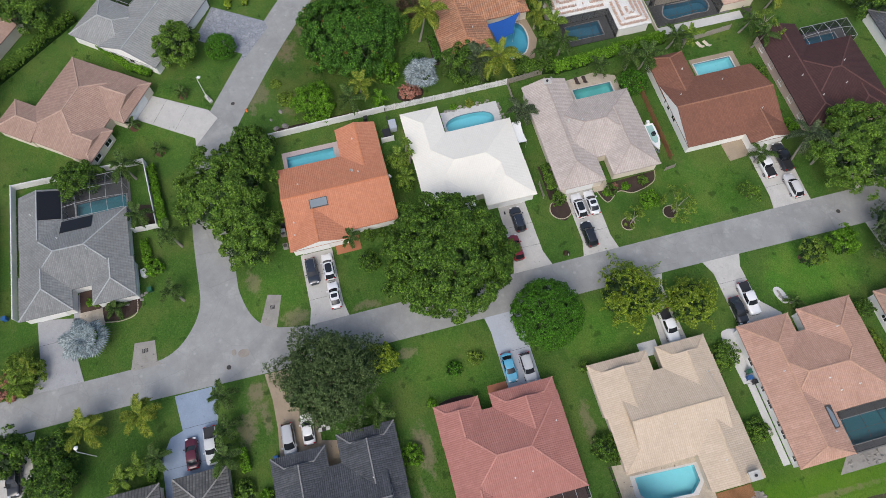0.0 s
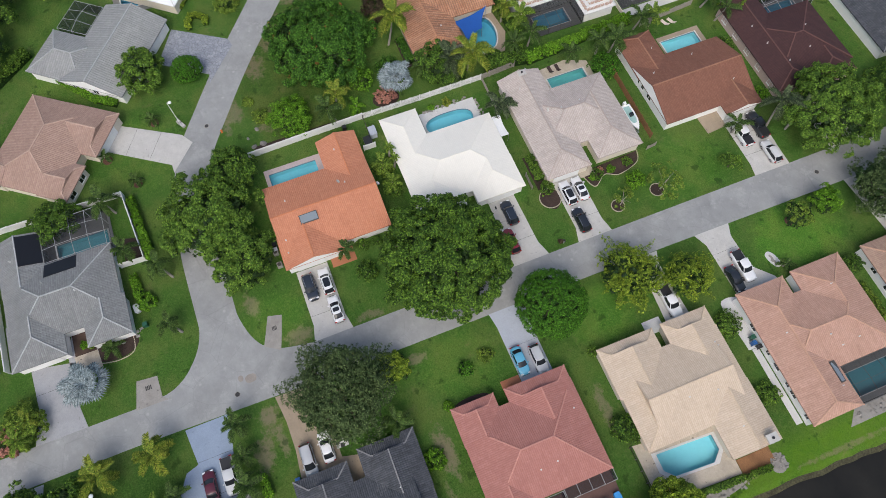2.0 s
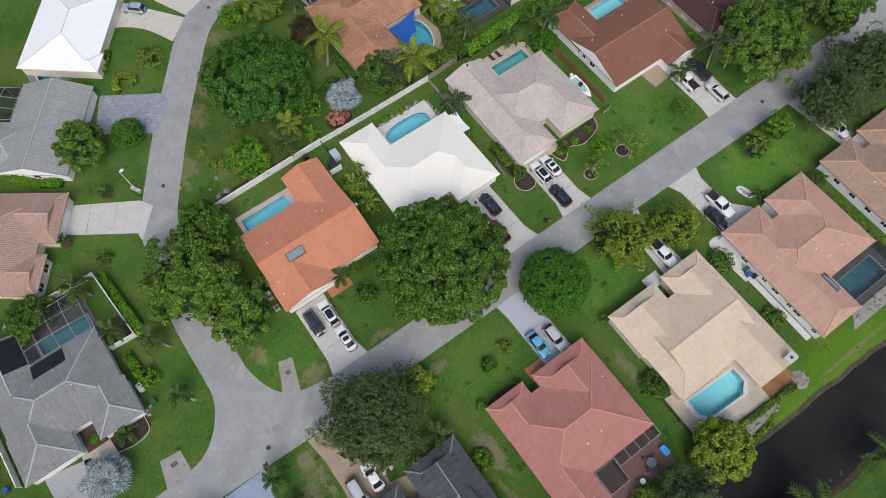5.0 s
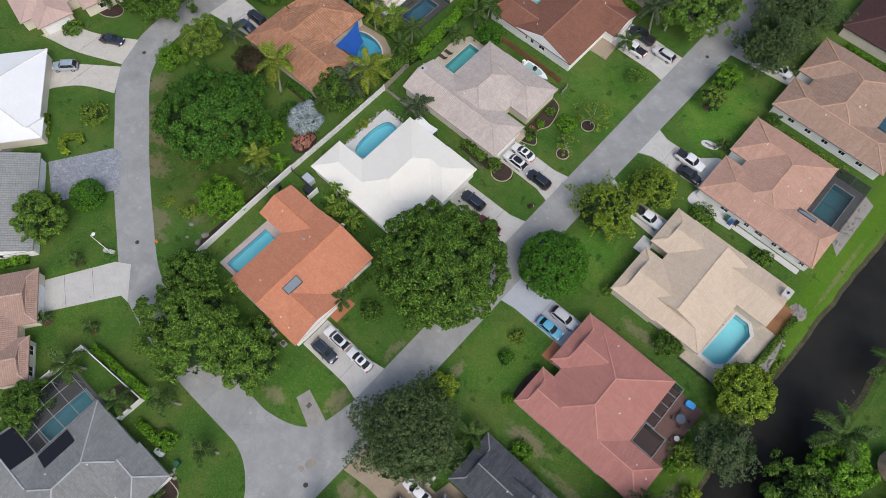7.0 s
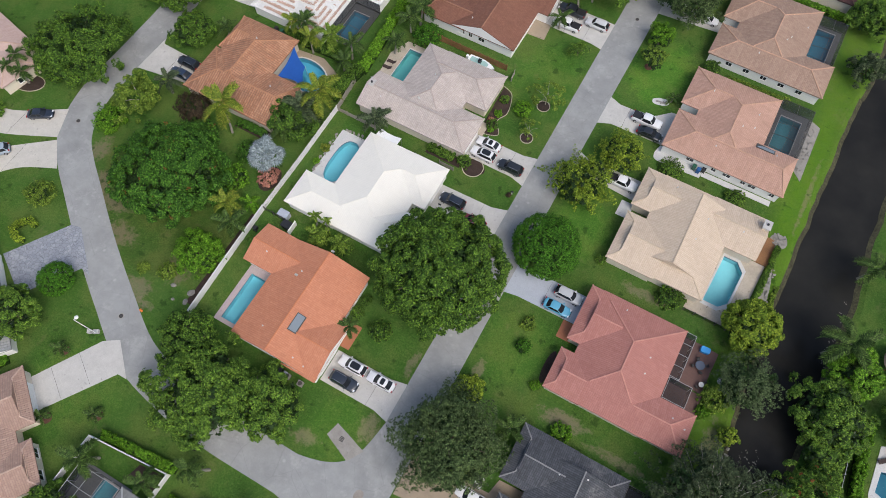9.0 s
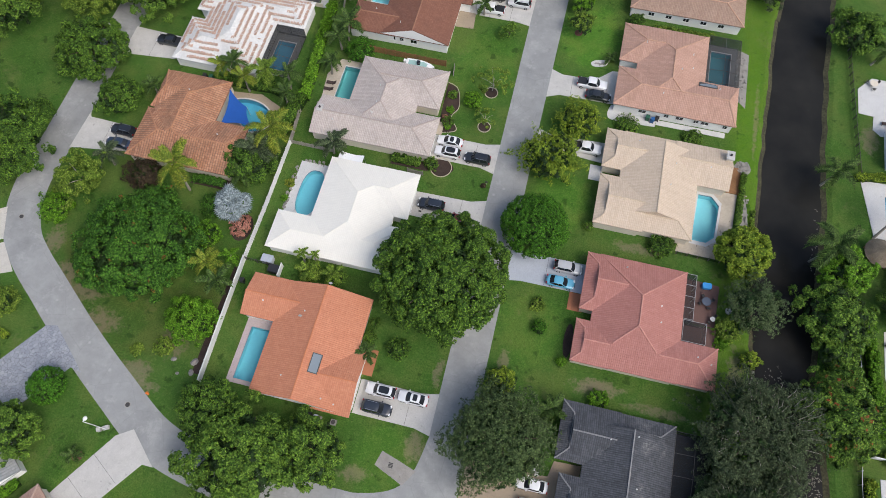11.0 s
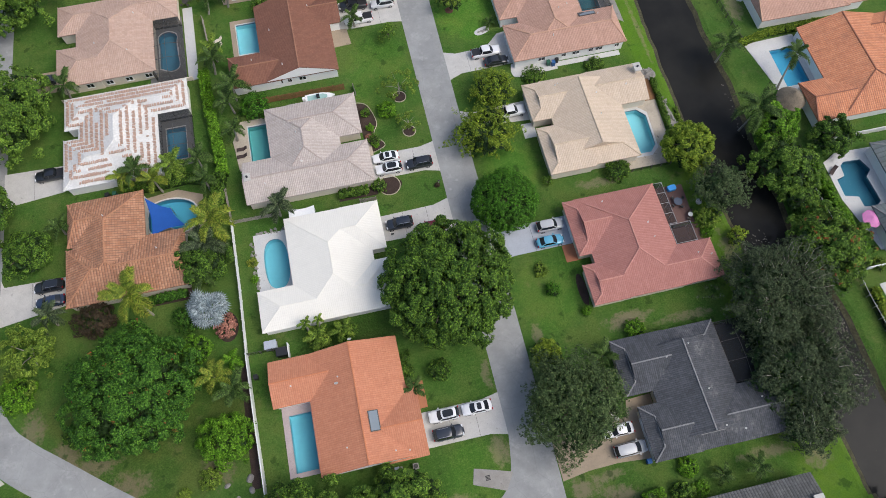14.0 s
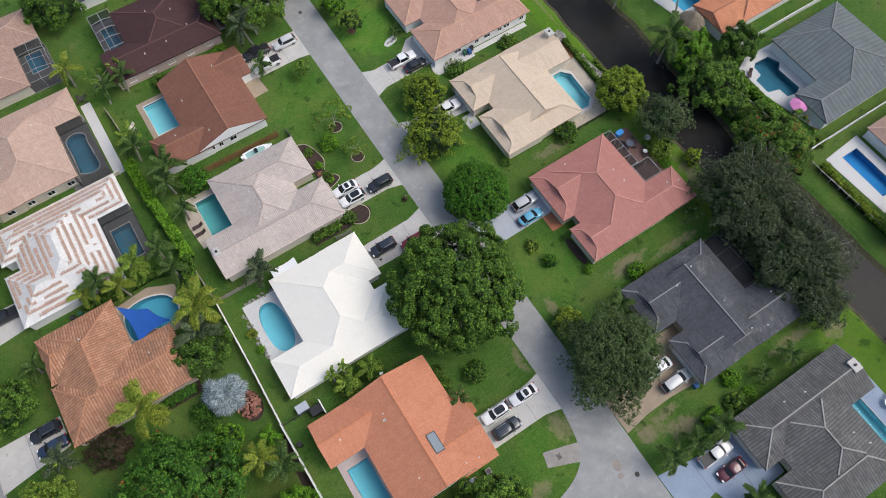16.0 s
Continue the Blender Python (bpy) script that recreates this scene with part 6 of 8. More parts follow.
tree("street_tree", "small yellow-green tree in the front lawn", 13.0, 60.0, 3.8, 5.6, L_YEL, 0.34, 0.75, 0.75, 0.35, 0.18, 9, wispy=True)
tree("canal_tree", "rounded yellow-green tree on the canal bank", 43.3, 40.1, 4.6, 6.6, L_YEL, 0.32, 0.62, 1.35, 0.12, 0.22, 10)
tree("oak_tree", "large grey-green oak tree on the canal bank", 46.2, 10.6, 8.7, 9.8, L_SOFT, 0.30, 1.0, 0.9, 0.26, 0.42, 12, wispy=True)
tree("oak_tree", "large grey-green oak tree behind the charcoal roof", 45.2, -1.4, 8.2, 9.4, L_SOFT, 0.30, 1.0, 0.9, 0.28, 0.42, 13, wispy=True)
tree("oak_tree", "grey-green oak tree by the canal bend", 43.4, -9.0, 4.0, 6.5, L_SOFT, 0.30, 0.95, 0.85, 0.3, 0.35, 14, wispy=True)
tree("casuarina_tree", "feathery pale grey-green tree on the canal bank", 45.2, 31.1, 4.6, 7.0, L_FEATHER, 0.26, 0.8, 0.7, 0.35, 0.22, 15, wispy=True)
tree("canal_tree", "leafy bright green tree across the canal", 57.8, 32.4, 5.6, 7.4, L_MID, 0.38, 1.0, 0.9, 0.35, 0.35, 16)
tree("canal_tree", "lime-green tree across the canal", 59.2, 40.2, 4.2, 7.2, L_LIME, 0.36, 0.9, 0.95, 0.3, 0.3, 17)
tree("canal_tree", "mid-green tree above the canal water", 58.4, 26.6, 2.8, 4.6, L_MID, 0.36, 0.95, 0.85, 0.35, 0.3, 18)
tree("flame_tree", "green tree with red-orange blossom across the canal", 58.6, 16.6, 6.4, 7.4, L_MID, 0.36, 1.0, 0.95, 0.3, 0.35, 19, (L_FLOWER, 0.02))
tree("garden_tree", "dark green garden tree across the canal", 69.2, 36.4, 3.8, 5.6, L_BIG, 0.34, 0.9, 0.95, 0.25, 0.28, 20)
tree("street_tree", "large bright mid-green tree beside the street", -5.6, 98.4, 8.6, 9.5, L_MID, 0.40, 1.1, 0.95, 0.25, 0.42, 21)
tree("street_tree", "large green tree farther up the street", -4.4, 116.5, 7.0, 9.0, L_BIG, 0.40, 1.1, 0.9, 0.3, 0.4, 22)
tree("oak_tree", "dull dark green oak tree over the street", 11.6, 98.6, 6.2, 9.0, L_DARK, 0.32, 1.0, 0.8, 0.35, 0.4, 23, wispy=True)
tree("oak_tree", "dark oak tree farther up the street", 10.5, 110.0, 7.0, 9.0, L_DARK, 0.32, 1.0, 0.8, 0.35, 0.4, 24, wispy=True)
tree("garden_tree", "dense dark green tree against the pool fence", -35.4, -34.8, 3.9, 4.6, L_BIG, 0.30, 0.8, 1.0, 0.25, 0.25, 25)
tree("garden_tree", "bright mid-green tree beside the grey gabled house", -60.4, -14.6, 4.5, 6.5, L_MID, 0.34, 0.9, 1.0, 0.3, 0.28, 26)
tree("clipped_tree", "clipped dome-shaped green bush tree on the lawn", -59.0, -6.8, 3.1, 3.6, L_BALL, 0.22, 0.6, 1.5, 0.05, 0.2, 27)
tree("garden_tree", "open light-green tree at the bend", -69.6, 28.0, 4.7, 5.2, L_OLIVE, 0.34, 0.75, 0.7, 0.45, 0.2, 28, bare=1)
tree("garden_tree", "rounded mid-green tree near the bend", -70.6, 45.6, 4.2, 4.8, L_BIG, 0.32, 0.85, 1.0, 0.25, 0.25, 29)
tree("broadleaf_tree", "large rounded green tree beside the west road", -79.2, 53.4, 7.0, 8.0, L_BIG, 0.38, 1.1, 1.0, 0.2, 0.4, 30)
tree("broadleaf_tree", "large spreading tree beside the west road", -74.6, 72.6, 9.6, 9.5, L_MID, 0.40, 1.2, 0.95, 0.3, 0.45, 31)
tree("broadleaf_tree", "spreading olive-green tree beyond the west road", -85.8, 69.4, 7.4, 9.0, L_OLIVE, 0.38, 1.1, 0.85, 0.3, 0.4, 32)
tree("broadleaf_tree", "dense garden tree beside the bend", -86.2, 31.0, 8.6, 8.5, L_BIG, 0.38, 1.1, 1.0, 0.25, 0.4, 33)
tree("garden_tree", "small open tree with pale twigs in a round bed", -3.9, 64.6, 3.4, 5.2, L_OLIVE, 0.24, 0.55, 0.22, 0.4, 0.1, 34, bare=1)
tree("garden_tree", "small open tree in a round mulch bed", -3.7, 56.6, 2.1, 3.8, L_OLIVE, 0.24, 0.5, 0.28, 0.4, 0.08, 35, bare=1)
tree("garden_tree", "small light-green tree on the front lawn", -3.4, 78.0, 1.9, 2.8, L_MID, 0.24, 0.5, 0.6, 0.3, 0.1, 36)
tree("garden_tree", "slender open young tree on the lawn", 10.0, 82.3, 2.4, 4.6, L_OLIVE, 0.26, 0.55, 0.5, 0.4, 0.09, 37)
tree("garden_tree", "bright green young tree on the verge", 9.4, 88.2, 2.6, 4.4, L_LIME, 0.30, 0.7, 0.8, 0.35, 0.14, 38)
tree("garden_tree", "bright yellow-green small tree on the verge", 9.0, 10.2, 2.4, 3.4, L_YEL, 0.26, 0.6, 1.0, 0.3, 0.12, 39)
tree("garden_tree", "green garden tree behind the tan-roofed house", 20.5, 86.4, 1.9, 2.4, L_BIG, 0.30, 0.75, 0.85, 0.35, 0.16, 40)
tree("garden_tree", "dense tree beside the lower driveway", 14.3, -40.0, 4.0, 5.0, L_BIG, 0.32, 0.85, 0.95, 0.3, 0.25, 41)
tree("garden_tree", "dense green tree beside the lower garden", 9.8, -40.2, 2.8, 3.8, L_BIG, 0.32, 0.8, 0.95, 0.3, 0.25, 42)
tree("garden_tree", "green tree at the lower corner", 9.0, -46.8, 3.4, 4.6, L_BIG, 0.32, 0.8, 0.95, 0.3, 0.25, 43)
tree("garden_tree", "bare twiggy pale tree behind the houses", -36.4, 96.0, 3.6, 5.6, L_OLIVE, 0.2, 0.5, 0.10, 0.4, 0.14, 44, bare=1)
tree("garden_tree", "thick foliage beside the terracotta roof", -42.6, 38.2, 4.6, 4.6, L_BIG, 0.34, 0.9, 1.0, 0.3, 0.2, 45)
tree("garden_tree", "silvery pale tree by the canal up the street", 46.2, 99.5, 3.4, 5.0, L_SOFT, 0.26, 0.7, 0.5, 0.35, 0.15, 46)
tree("garden_tree", "green tree behind the tan-roofed house by the canal", 44.0, 112.0, 4.5, 6.0, L_MID, 0.32, 0.85, 0.9, 0.3, 0.2, 47)
for k, (x, y, r, h, m) in enumerate(((-88, -40, 7, 9, L_BIG), (-76, -42, 5, 7, L_MID), (-95, -28, 8, 10, L_MID), (-60, -56, 7, 9, L_DARK), (-46, -60, 6, 8, L_BIG), (-8, -58, 6, 8, L_MID), (-110, 45, 9, 10, L_BIG), (-100, 60, 8, 10, L_MID), (-92, 88, 9, 10, L_BIG), (-74, 100, 8, 9, L_MID), (-38, 118, 6, 8, L_BIG), (62, 92, 5, 7, L_MID), (66, -8, 4, 6, L_BIG), (66, -20, 4, 6, L_MID))):
    tree("garden_tree", "leafy green tree among the back gardens", x, y, r, h, m, 0.42, 1.15, 0.8, 0.3, 0.3, 60 + k)

# bushes: label, x, y, r, h, leaves
for k, (lab, x, y, r, h, m) in enumerate((
    ("yellow-leafed shrub in the planted bed", -93.6, 20.6, 0.9, 0.9, L_YEL), ("green shrub in the planted bed", -94.2, 19.4, 0.8, 1.0, L_BIG), ("green shrub in the front mulch bed", -10.6, 58.2, 0.8, 0.9, L_LIME), ("green shrub in the front mulch bed", -10.9, 61.6, 1.0, 1.1, L_MID), ("small shrub in the front mulch bed", -10.2, 54.4, 0.6, 0.7, L_LIME), ("reddish shrub in the front mulch bed", -11.2, 56.4, 0.6, 0.7, L_RED),
    ("rounded green bush on the front lawn", 13.1, 20.5, 1.4, 1.7, L_BALL), ("small clipped lime bush at the house corner", 17.4, 15.9, 0.9, 1.2, L_LIME),
    ("low weedy shrub on the lawn", 12.2, 24.4, 1.4, 1.0, L_OLIVE), ("rounded dark green bush beside the orange-roofed house", -8.0, 11.6, 2.0, 2.2, L_BIG), ("lime-green bush beside the charcoal roof", 24.0, 11.2, 1.7, 1.6, L_LIME),
    ("leafy bush behind the white roof", -25.6, 20.8, 2.0, 2.2, L_OLIVE), ("leafy bush beside the white house", -21.4, 20.9, 1.8, 2.0, L_BIG),
    ("copper-red leafed bush below the fence", -40.0, 26.2, 2.1, 2.0, L_RED), ("bright green bush in a mulch bed", -6.8, 61.0, 1.9, 1.9, L_LIME),
    ("rounded hedge bush beside the driveway", -11.2, 45.9, 1.4, 1.7, L_MID), ("thick green bush beside the fence", -30.6, 67.0, 3.0, 2.8, L_BALL),
    ("green bush by the side slab", 21.8, 62.2, 2.5, 1.3, L_MID), ("green bush along the side walk", 33.8, 62.3, 2.1, 1.3, L_MID), ("dark green bush below the eaves", 30.4, 39.4, 2.3, 2.0, L_BIG),
    ("small green bush at the house corner", 17.9, 40.2, 1.0, 1.4, L_MID), ("yellow-green sapling bush on the canal bank", 46.0, 22.8, 1.7, 2.6, L_YEL), ("shrubby undergrowth by the patio", 42.4, 27.2, 2.3, 2.6, L_OLIVE),
    ("dark bronze-leafed bush by the house", -60.4, 32.0, 3.6, 2.4, L_BROWN), ("rounded bright green bush at the bend", -72.4, 22.0, 3.1, 2.8, L_LIME),
    ("light green bush at the garden fence", -44.6, 23.2, 2.5, 3.2, L_LIME), ("feathery yellow-green clumping bush", -41.6, 8.4, 4.4, 4.0, L_LIME), ("low olive shrub on the lawn", -73.0, 4.0, 2.7, 2.0, L_OLIVE),
    ("rounded hedge bush at the house corner", -10.4, 55.4, 1.2, 1.6, L_BIG),
    ("orange-leafed shrub beside the oval pool", -34.6, 36.3, 0.9, 1.0, L_COCO), ("small clipped bush beside the oval pool", -34.6, 33.3, 0.7, 0.8, L_LIME), 
    ("green shrub beside the patio", 41.6, 24.6, 1.2, 1.2, L_LIME), ("dark shrub near the front walk", -12.9, 12.6, 1.2, 1.6, L_BIG), ("dark shrub below the eaves", -12.8, 15.0, 1.0, 1.4, L_BIG),
    ("tropical shrub by the lower driveway", -3.4, -44.8, 3.6, 3.2, L_OLIVE), ("rust-tinged tropical shrub by the lower driveway", -1.9, -47.6, 2.2, 2.6, L_RED), ("leafy shrub behind the lower house", 22.8, -13.7, 1.7, 1.7, L_MID), ("yellow-green shrub behind the lower house", 25.6, -13.9, 1.2, 1.2, L_LIME),
    ("yellow-green shrub at the charcoal house", 24.6, -10.6, 1.6, 1.4, L_LIME), ("small green shrub in the entry court", -13.0, -34.4, 0.7, 0.9, L_LIME), ("small olive shrub in the entry court", -12.4, -33.4, 0.5, 0.7, L_OLIVE), ("oval clipped bush beside the grey house", -16.4, -23.6, 1.7, 1.8, L_LIME), ("green shrub at the white walls", -92.8, 13.4, 2.0, 1.6, L_MID),
    ("green shrubs beside the maroon roof", -27.0, 91.2, 1.8, 1.6, L_MID), ("green shrub beside the brick-red roof", -14.6, 91.6, 1.6, 1.4, L_LIME), ("shrub across the canal", 67.4, 12.8, 1.4, 1.5, L_OLIVE), ("yellow shrub across the canal", 90, 13.0, 1.2, 1.2, L_YEL),
    ("low shrub by the kerb", -1.2, 44.0, 0.5, 0.6, L_BROWN), ("weedy growth by the fence", -44.5, 3.4, 1.8, 0.9, L_OLIVE), ("weedy growth on the open lot", -48.5, 2.0, 1.2, 0.6, L_OLIVE), ("weedy growth at the lot edge", -64.0, 14.0, 1.9, 1.3, L_BIG),
    ("dark undergrowth beneath the mango tree", -46.0, 28.8, 2.4, 2.0, L_MANGO), ("undergrowth beside the pool deck", -40.4, 48.6, 1.8, 2.2, L_BIG), ("dense shrubs behind the terracotta roof", -46.5, 36.6, 2.0, 2.0, L_BIG))):
    bush(lab, x, y, r, h, m, 200 + k, 0.16 if r < 1.6 else 0.24)

# hedges
hedge("tall rambling green hedge between back gardens", [(-37.6, 54.0), (-38.0, 61.0), (-38.7, 67.0), (-39.1, 77.0)], 2.0, 2.6, L_LIME, 300, 0.22)
hedge("tall green hedge between back gardens", [(-39.5, 46.0), (-38.2, 54.0)], 2.6, 2.6, L_BIG, 301, 0.22)
hedge("clipped green hedge below the eaves", [(-18.3, 45.6), (-13.2, 45.6)], 1.6, 1.5, L_MID, 302)
hedge("yellow-green hedge outside the white fence", [(-36.4, -22.4), (-30, -21.8), (-23.4, -21.2)], 1.5, 1.7, L_LIME, 303)
hedge("yellow-green hedge beside the grey house", [(-21.8, -24.8), (-17.6, -24.4)], 1.4, 1.3, L_LIME, 304)
hedge("clipped hedge between two west lots", [(-76.0, -27.6), (-68, -31.0), (-59.6, -24.6), (-57.0, -20.8)], 1.5, 1.6, L_LIME, 305)
hedge("dense flowering hedge behind the pink-roofed house", [(-75.0, -34.5), (-62.0, -50.6)], 2.2, 2.4, L_MID, 306)
hedge("dense hedge across the canal", [(64.2, 34.5), (65.0, 24.0), (66.0, 15.5)], 1.7, 2.2, L_LIME, 307)
hedge("hedge between two gardens across the canal", [(62.4, 60.8), (69, 62.2), (80, 62.4)], 1.4, 1.6, L_YEL, 308)
hedge("hedge along the canal-side pool", [(43.3, 57.0), (43.0, 48.0), (42.4, 42.8)], 0.9, 1.1, L_MID, 309)
hedge("flowering border along the lower garden", [(13.6, -25.4), (17.8, -27.0)], 1.6, 1.4, L_MID, 310)
hedge("hedge beside the lower house", [(16.6, -13.4), (20.0, -13.0)], 1.3, 1.5, L_LIME, 311)
hedge("hedge of yellow shrubs across the canal", [(64.4, 9.0), (64.0, -4.0), (64.6, -16)], 1.6, 1.6, L_YEL, 312)
hedge("dark green shrubs along the terracotta-roofed house", [(-51.5, 33.2), (-45.6, 33.4)], 1.5, 1.4, L_MANGO, 324, 0.2)
hedge("low yellow-green hedge along the white-roofed house", [(-79.4, -1.8), (-75.4, -5.0)], 1.3, 1.1, L_YEL, 322, 0.14)
hedge("dense shrubs between the terracotta and the white roof", [(-55.0, 55.0), (-50.0, 54.6), (-44.0, 54.8), (-40.4, 53.6)], 2.0, 2.2, L_BIG, 323, 0.24)
hedge("hedge between gardens up the canal", [(22.0, 111.2), (42.0, 111.4)], 1.4, 1.8, L_LIME, 313)
hedge("thick garden foliage behind the terracotta roof", [(-44.0, 35.6), (-40.2, 36.6), (-39.4, 42.0)], 2.4, 2.6, L_BIG, 314, 0.26)
hedge("border shrubs beside the tan-roofed house", [(24.0, 86.6), (36.0, 86.9)], 1.2, 1.0, L_OLIVE, 315)

hedge("clipped square yellow-green hedge on the lawn", [(-69.5, -1.0), (-71.2, -0.6), (-72.7, -2.9), (-71.0, -4.3), (-69.4, -4.2)], 1.3, 1.1, L_YEL, 316, 0.13)

hedge("dark undergrowth along the canal bank", [(59.6, 45.0), (58.8, 36.0), (58.7, 24.0)], 2.4, 1.2, L_BIG, 318, 0.28)
hedge("dark undergrowth beneath the canal trees", [(58.6, 22.0), (59.6, 13.0), (60.6, 10.0)], 1.6, 1.0, L_BIG, 319, 0.28)
hedge("wild undergrowth between canal trees", [(61.4, 37.0), (61.2, 30.0), (61.4, 24.0)], 2.6, 1.5, L_MID, 320, 0.30)
hedge("low reeds along the canal edge", [(45.4, 50.0), (45.6, 36.0)], 0.7, 0.5, L_OLIVE, 321, 0.2)

# ---- palms ----


def frond_mesh(name, mat, pairs, droop, width, seed):
    """One feather frond along x, of length 1, with its leaflets."""
    r = random.Random(seed)
    g = Geo()

    def at(t):
        return Vector((t * (1 - 0.18 * droop * t), 0, 0.12 * math.sin(t * 2.2) - droop * 0.55 * t * t))
    for a, b in ((0, 0.35), (0.35, 0.7), (0.7, 1.0)):
        g.bar(at(a), at(b), 0.018, 0.012)
    for k in range(pairs):
        t = 0.12 + 0.88 * k / pairs
        p = at(t)
        ln = width * (0.5 + 0.75 * math.sin(math.pi * min(1, 0.18 + 0.76 * t)))
        for s in (-1, 1):
            q = p + Vector((ln * 0.62, s * ln * (0.72 + 0.1 * r.random()), -ln * (0.22 + 0.25 * r.random())))
            m = p.lerp(q, 0.5) + Vector((0, 0, ln * 0.08))
            w = 0.0165
            u = Vector((w, -s * w * 0.5, 0))
            g.face([p - u, p + u, m + u * 0.9, m - u * 0.9])
            g.face([m - u * 0.9, m + u * 0.9, q])
    return g.mesh(name, mat)


FRONDS = {m.name: [frond_mesh("frond", m, 26, d, 0.24, k) for k, d in enumerate((0.45, 0.85, 1.25))] for m in (L_PALM, L_COCO, L_OLIVE, L_SOFT, L_LIME)}


def palm(label, x, y, r, h, mat, n=15, lean=0.0, az=0.0, seed=0, name="palm_tree", thick=0.16):
    t = thing(name, x, y, 0, 0, label, "palm", "garden palms")
    rs = random.Random(seed)
    dx, dy = lean * math.cos(az), lean * math.sin(az)
    g = Geo()
    # the crown stands over the given place, the foot off to one side
    k = 7
    pts = [(-dx * (1 - (i / k)) ** 1.5, -dy * (1 - (i / k)) ** 1.5, -0.1 + (h + 0.1) * i / k) for i in range(k + 1)]
    g.tube(pts, [thick * (1.45 - 0.75 * i / k) for i in range(k + 1)], 8)
    part("trunk", g, BARK_P, t)
    n = max(9, int(n * 0.72))
    for i in range(n):
        a = i * 137.5 + rs.uniform(-14, 14)
        lift = 58 - 78 * (i / max(1, n - 1)) + rs.uniform(-8, 8)
        me = FRONDS[mat.name][min(2, int(3 * i / n))]
        s = r * (1.12 if i > 2 else 0.8) * rs.uniform(0.88, 1.1)
        m = Matrix.Translation((0, 0, h)) @ Euler((0, 0, radians(a))).to_matrix().to_4x4() @ Euler((radians(rs.uniform(-12, 12)), -radians(lift), 0)).to_matrix().to_4x4() @ Matrix.Diagonal((s, s, s, 1))
        part("frond", me, None, t, m=m)
    return t


def fan_mesh(stalk):
    """One stiff fan leaf along x on a stalk of the given length: a stalk and folded, pointed segments that part at their tips."""
    g = Geo()
    g.bar((0, 0, 0), (stalk + 0.06, 0, 0.02), 0.032, 0.02)
    n = 13
    o = Vector((stalk, 0, 0.02))
    for k in range(n):
        am = radians(-92 + 184 * k / (n - 1))
        l = 0.36 + 0.08 * math.cos(am)
        d, w = Vector((math.cos(am), math.sin(am), 0)), Vector((-math.sin(am), math.cos(am), 0))
        low = Vector((0, 0, -0.10 * abs(math.sin(am))))
        mid = o + d * l * 0.62 + low * 0.5
        tip = o + d * l + low + Vector((0, 0, -0.05))
        h = 0.040 * l / 0.44
        g.face([o, mid - w * h - Vector((0, 0, 0.018)), mid + Vector((0, 0, 0.018))])
        g.face([o, mid + Vector((0, 0, 0.018)), mid + w * h - Vector((0, 0, 0.018))])
        g.face([mid - w * h - Vector((0, 0, 0.018)), tip, mid + Vector((0, 0, 0.018))])
        g.face([mid + Vector((0, 0, 0.018)), tip, mid + w * h - Vector((0, 0, 0.018))])
    return g.mesh("fan_leaf", L_SILVER)


FANS = [fan_mesh(k) for k in (0.56, 0.34, 0.08)]


def silver_palm(label, x, y, r, h, seed):
    t = thing("silver_palm", x, y, 0, 0, label, "palm", "garden palms")
    g = Geo()
    g.tube([(0, 0, -0.1), (0, 0, h)], [0.3, 0.24], 9)
    part("trunk", g, BARK_P, t)
    rs = random.Random(seed)
    for i in range(24):
        # an outer wheel of stiff fans, a middle one and a few young ones
        ring, k, m = (0, i, 11) if i < 11 else (1, i - 11, 8) if i < 19 else (2, i - 19, 5)
        a = 360 * (k + 0.5 * ring) / m + rs.uniform(-9, 9)
        lift = (-14, 14, 40)[ring] + rs.uniform(-12, 12)
        s = r * rs.uniform(0.88, 1.08) * (1.0, 0.92, 0.85)[ring]
        q = Matrix.Translation((0, 0, h)) @ Euler((0, 0, radians(a))).to_matrix().to_4x4() @ Euler((radians(rs.uniform(-22, 22)), -radians(lift), 0)).to_matrix().to_4x4() @ Matrix.Diagonal((s, s, s, 1))
        part("fan_leaf", FANS[ring], None, t, m=q)


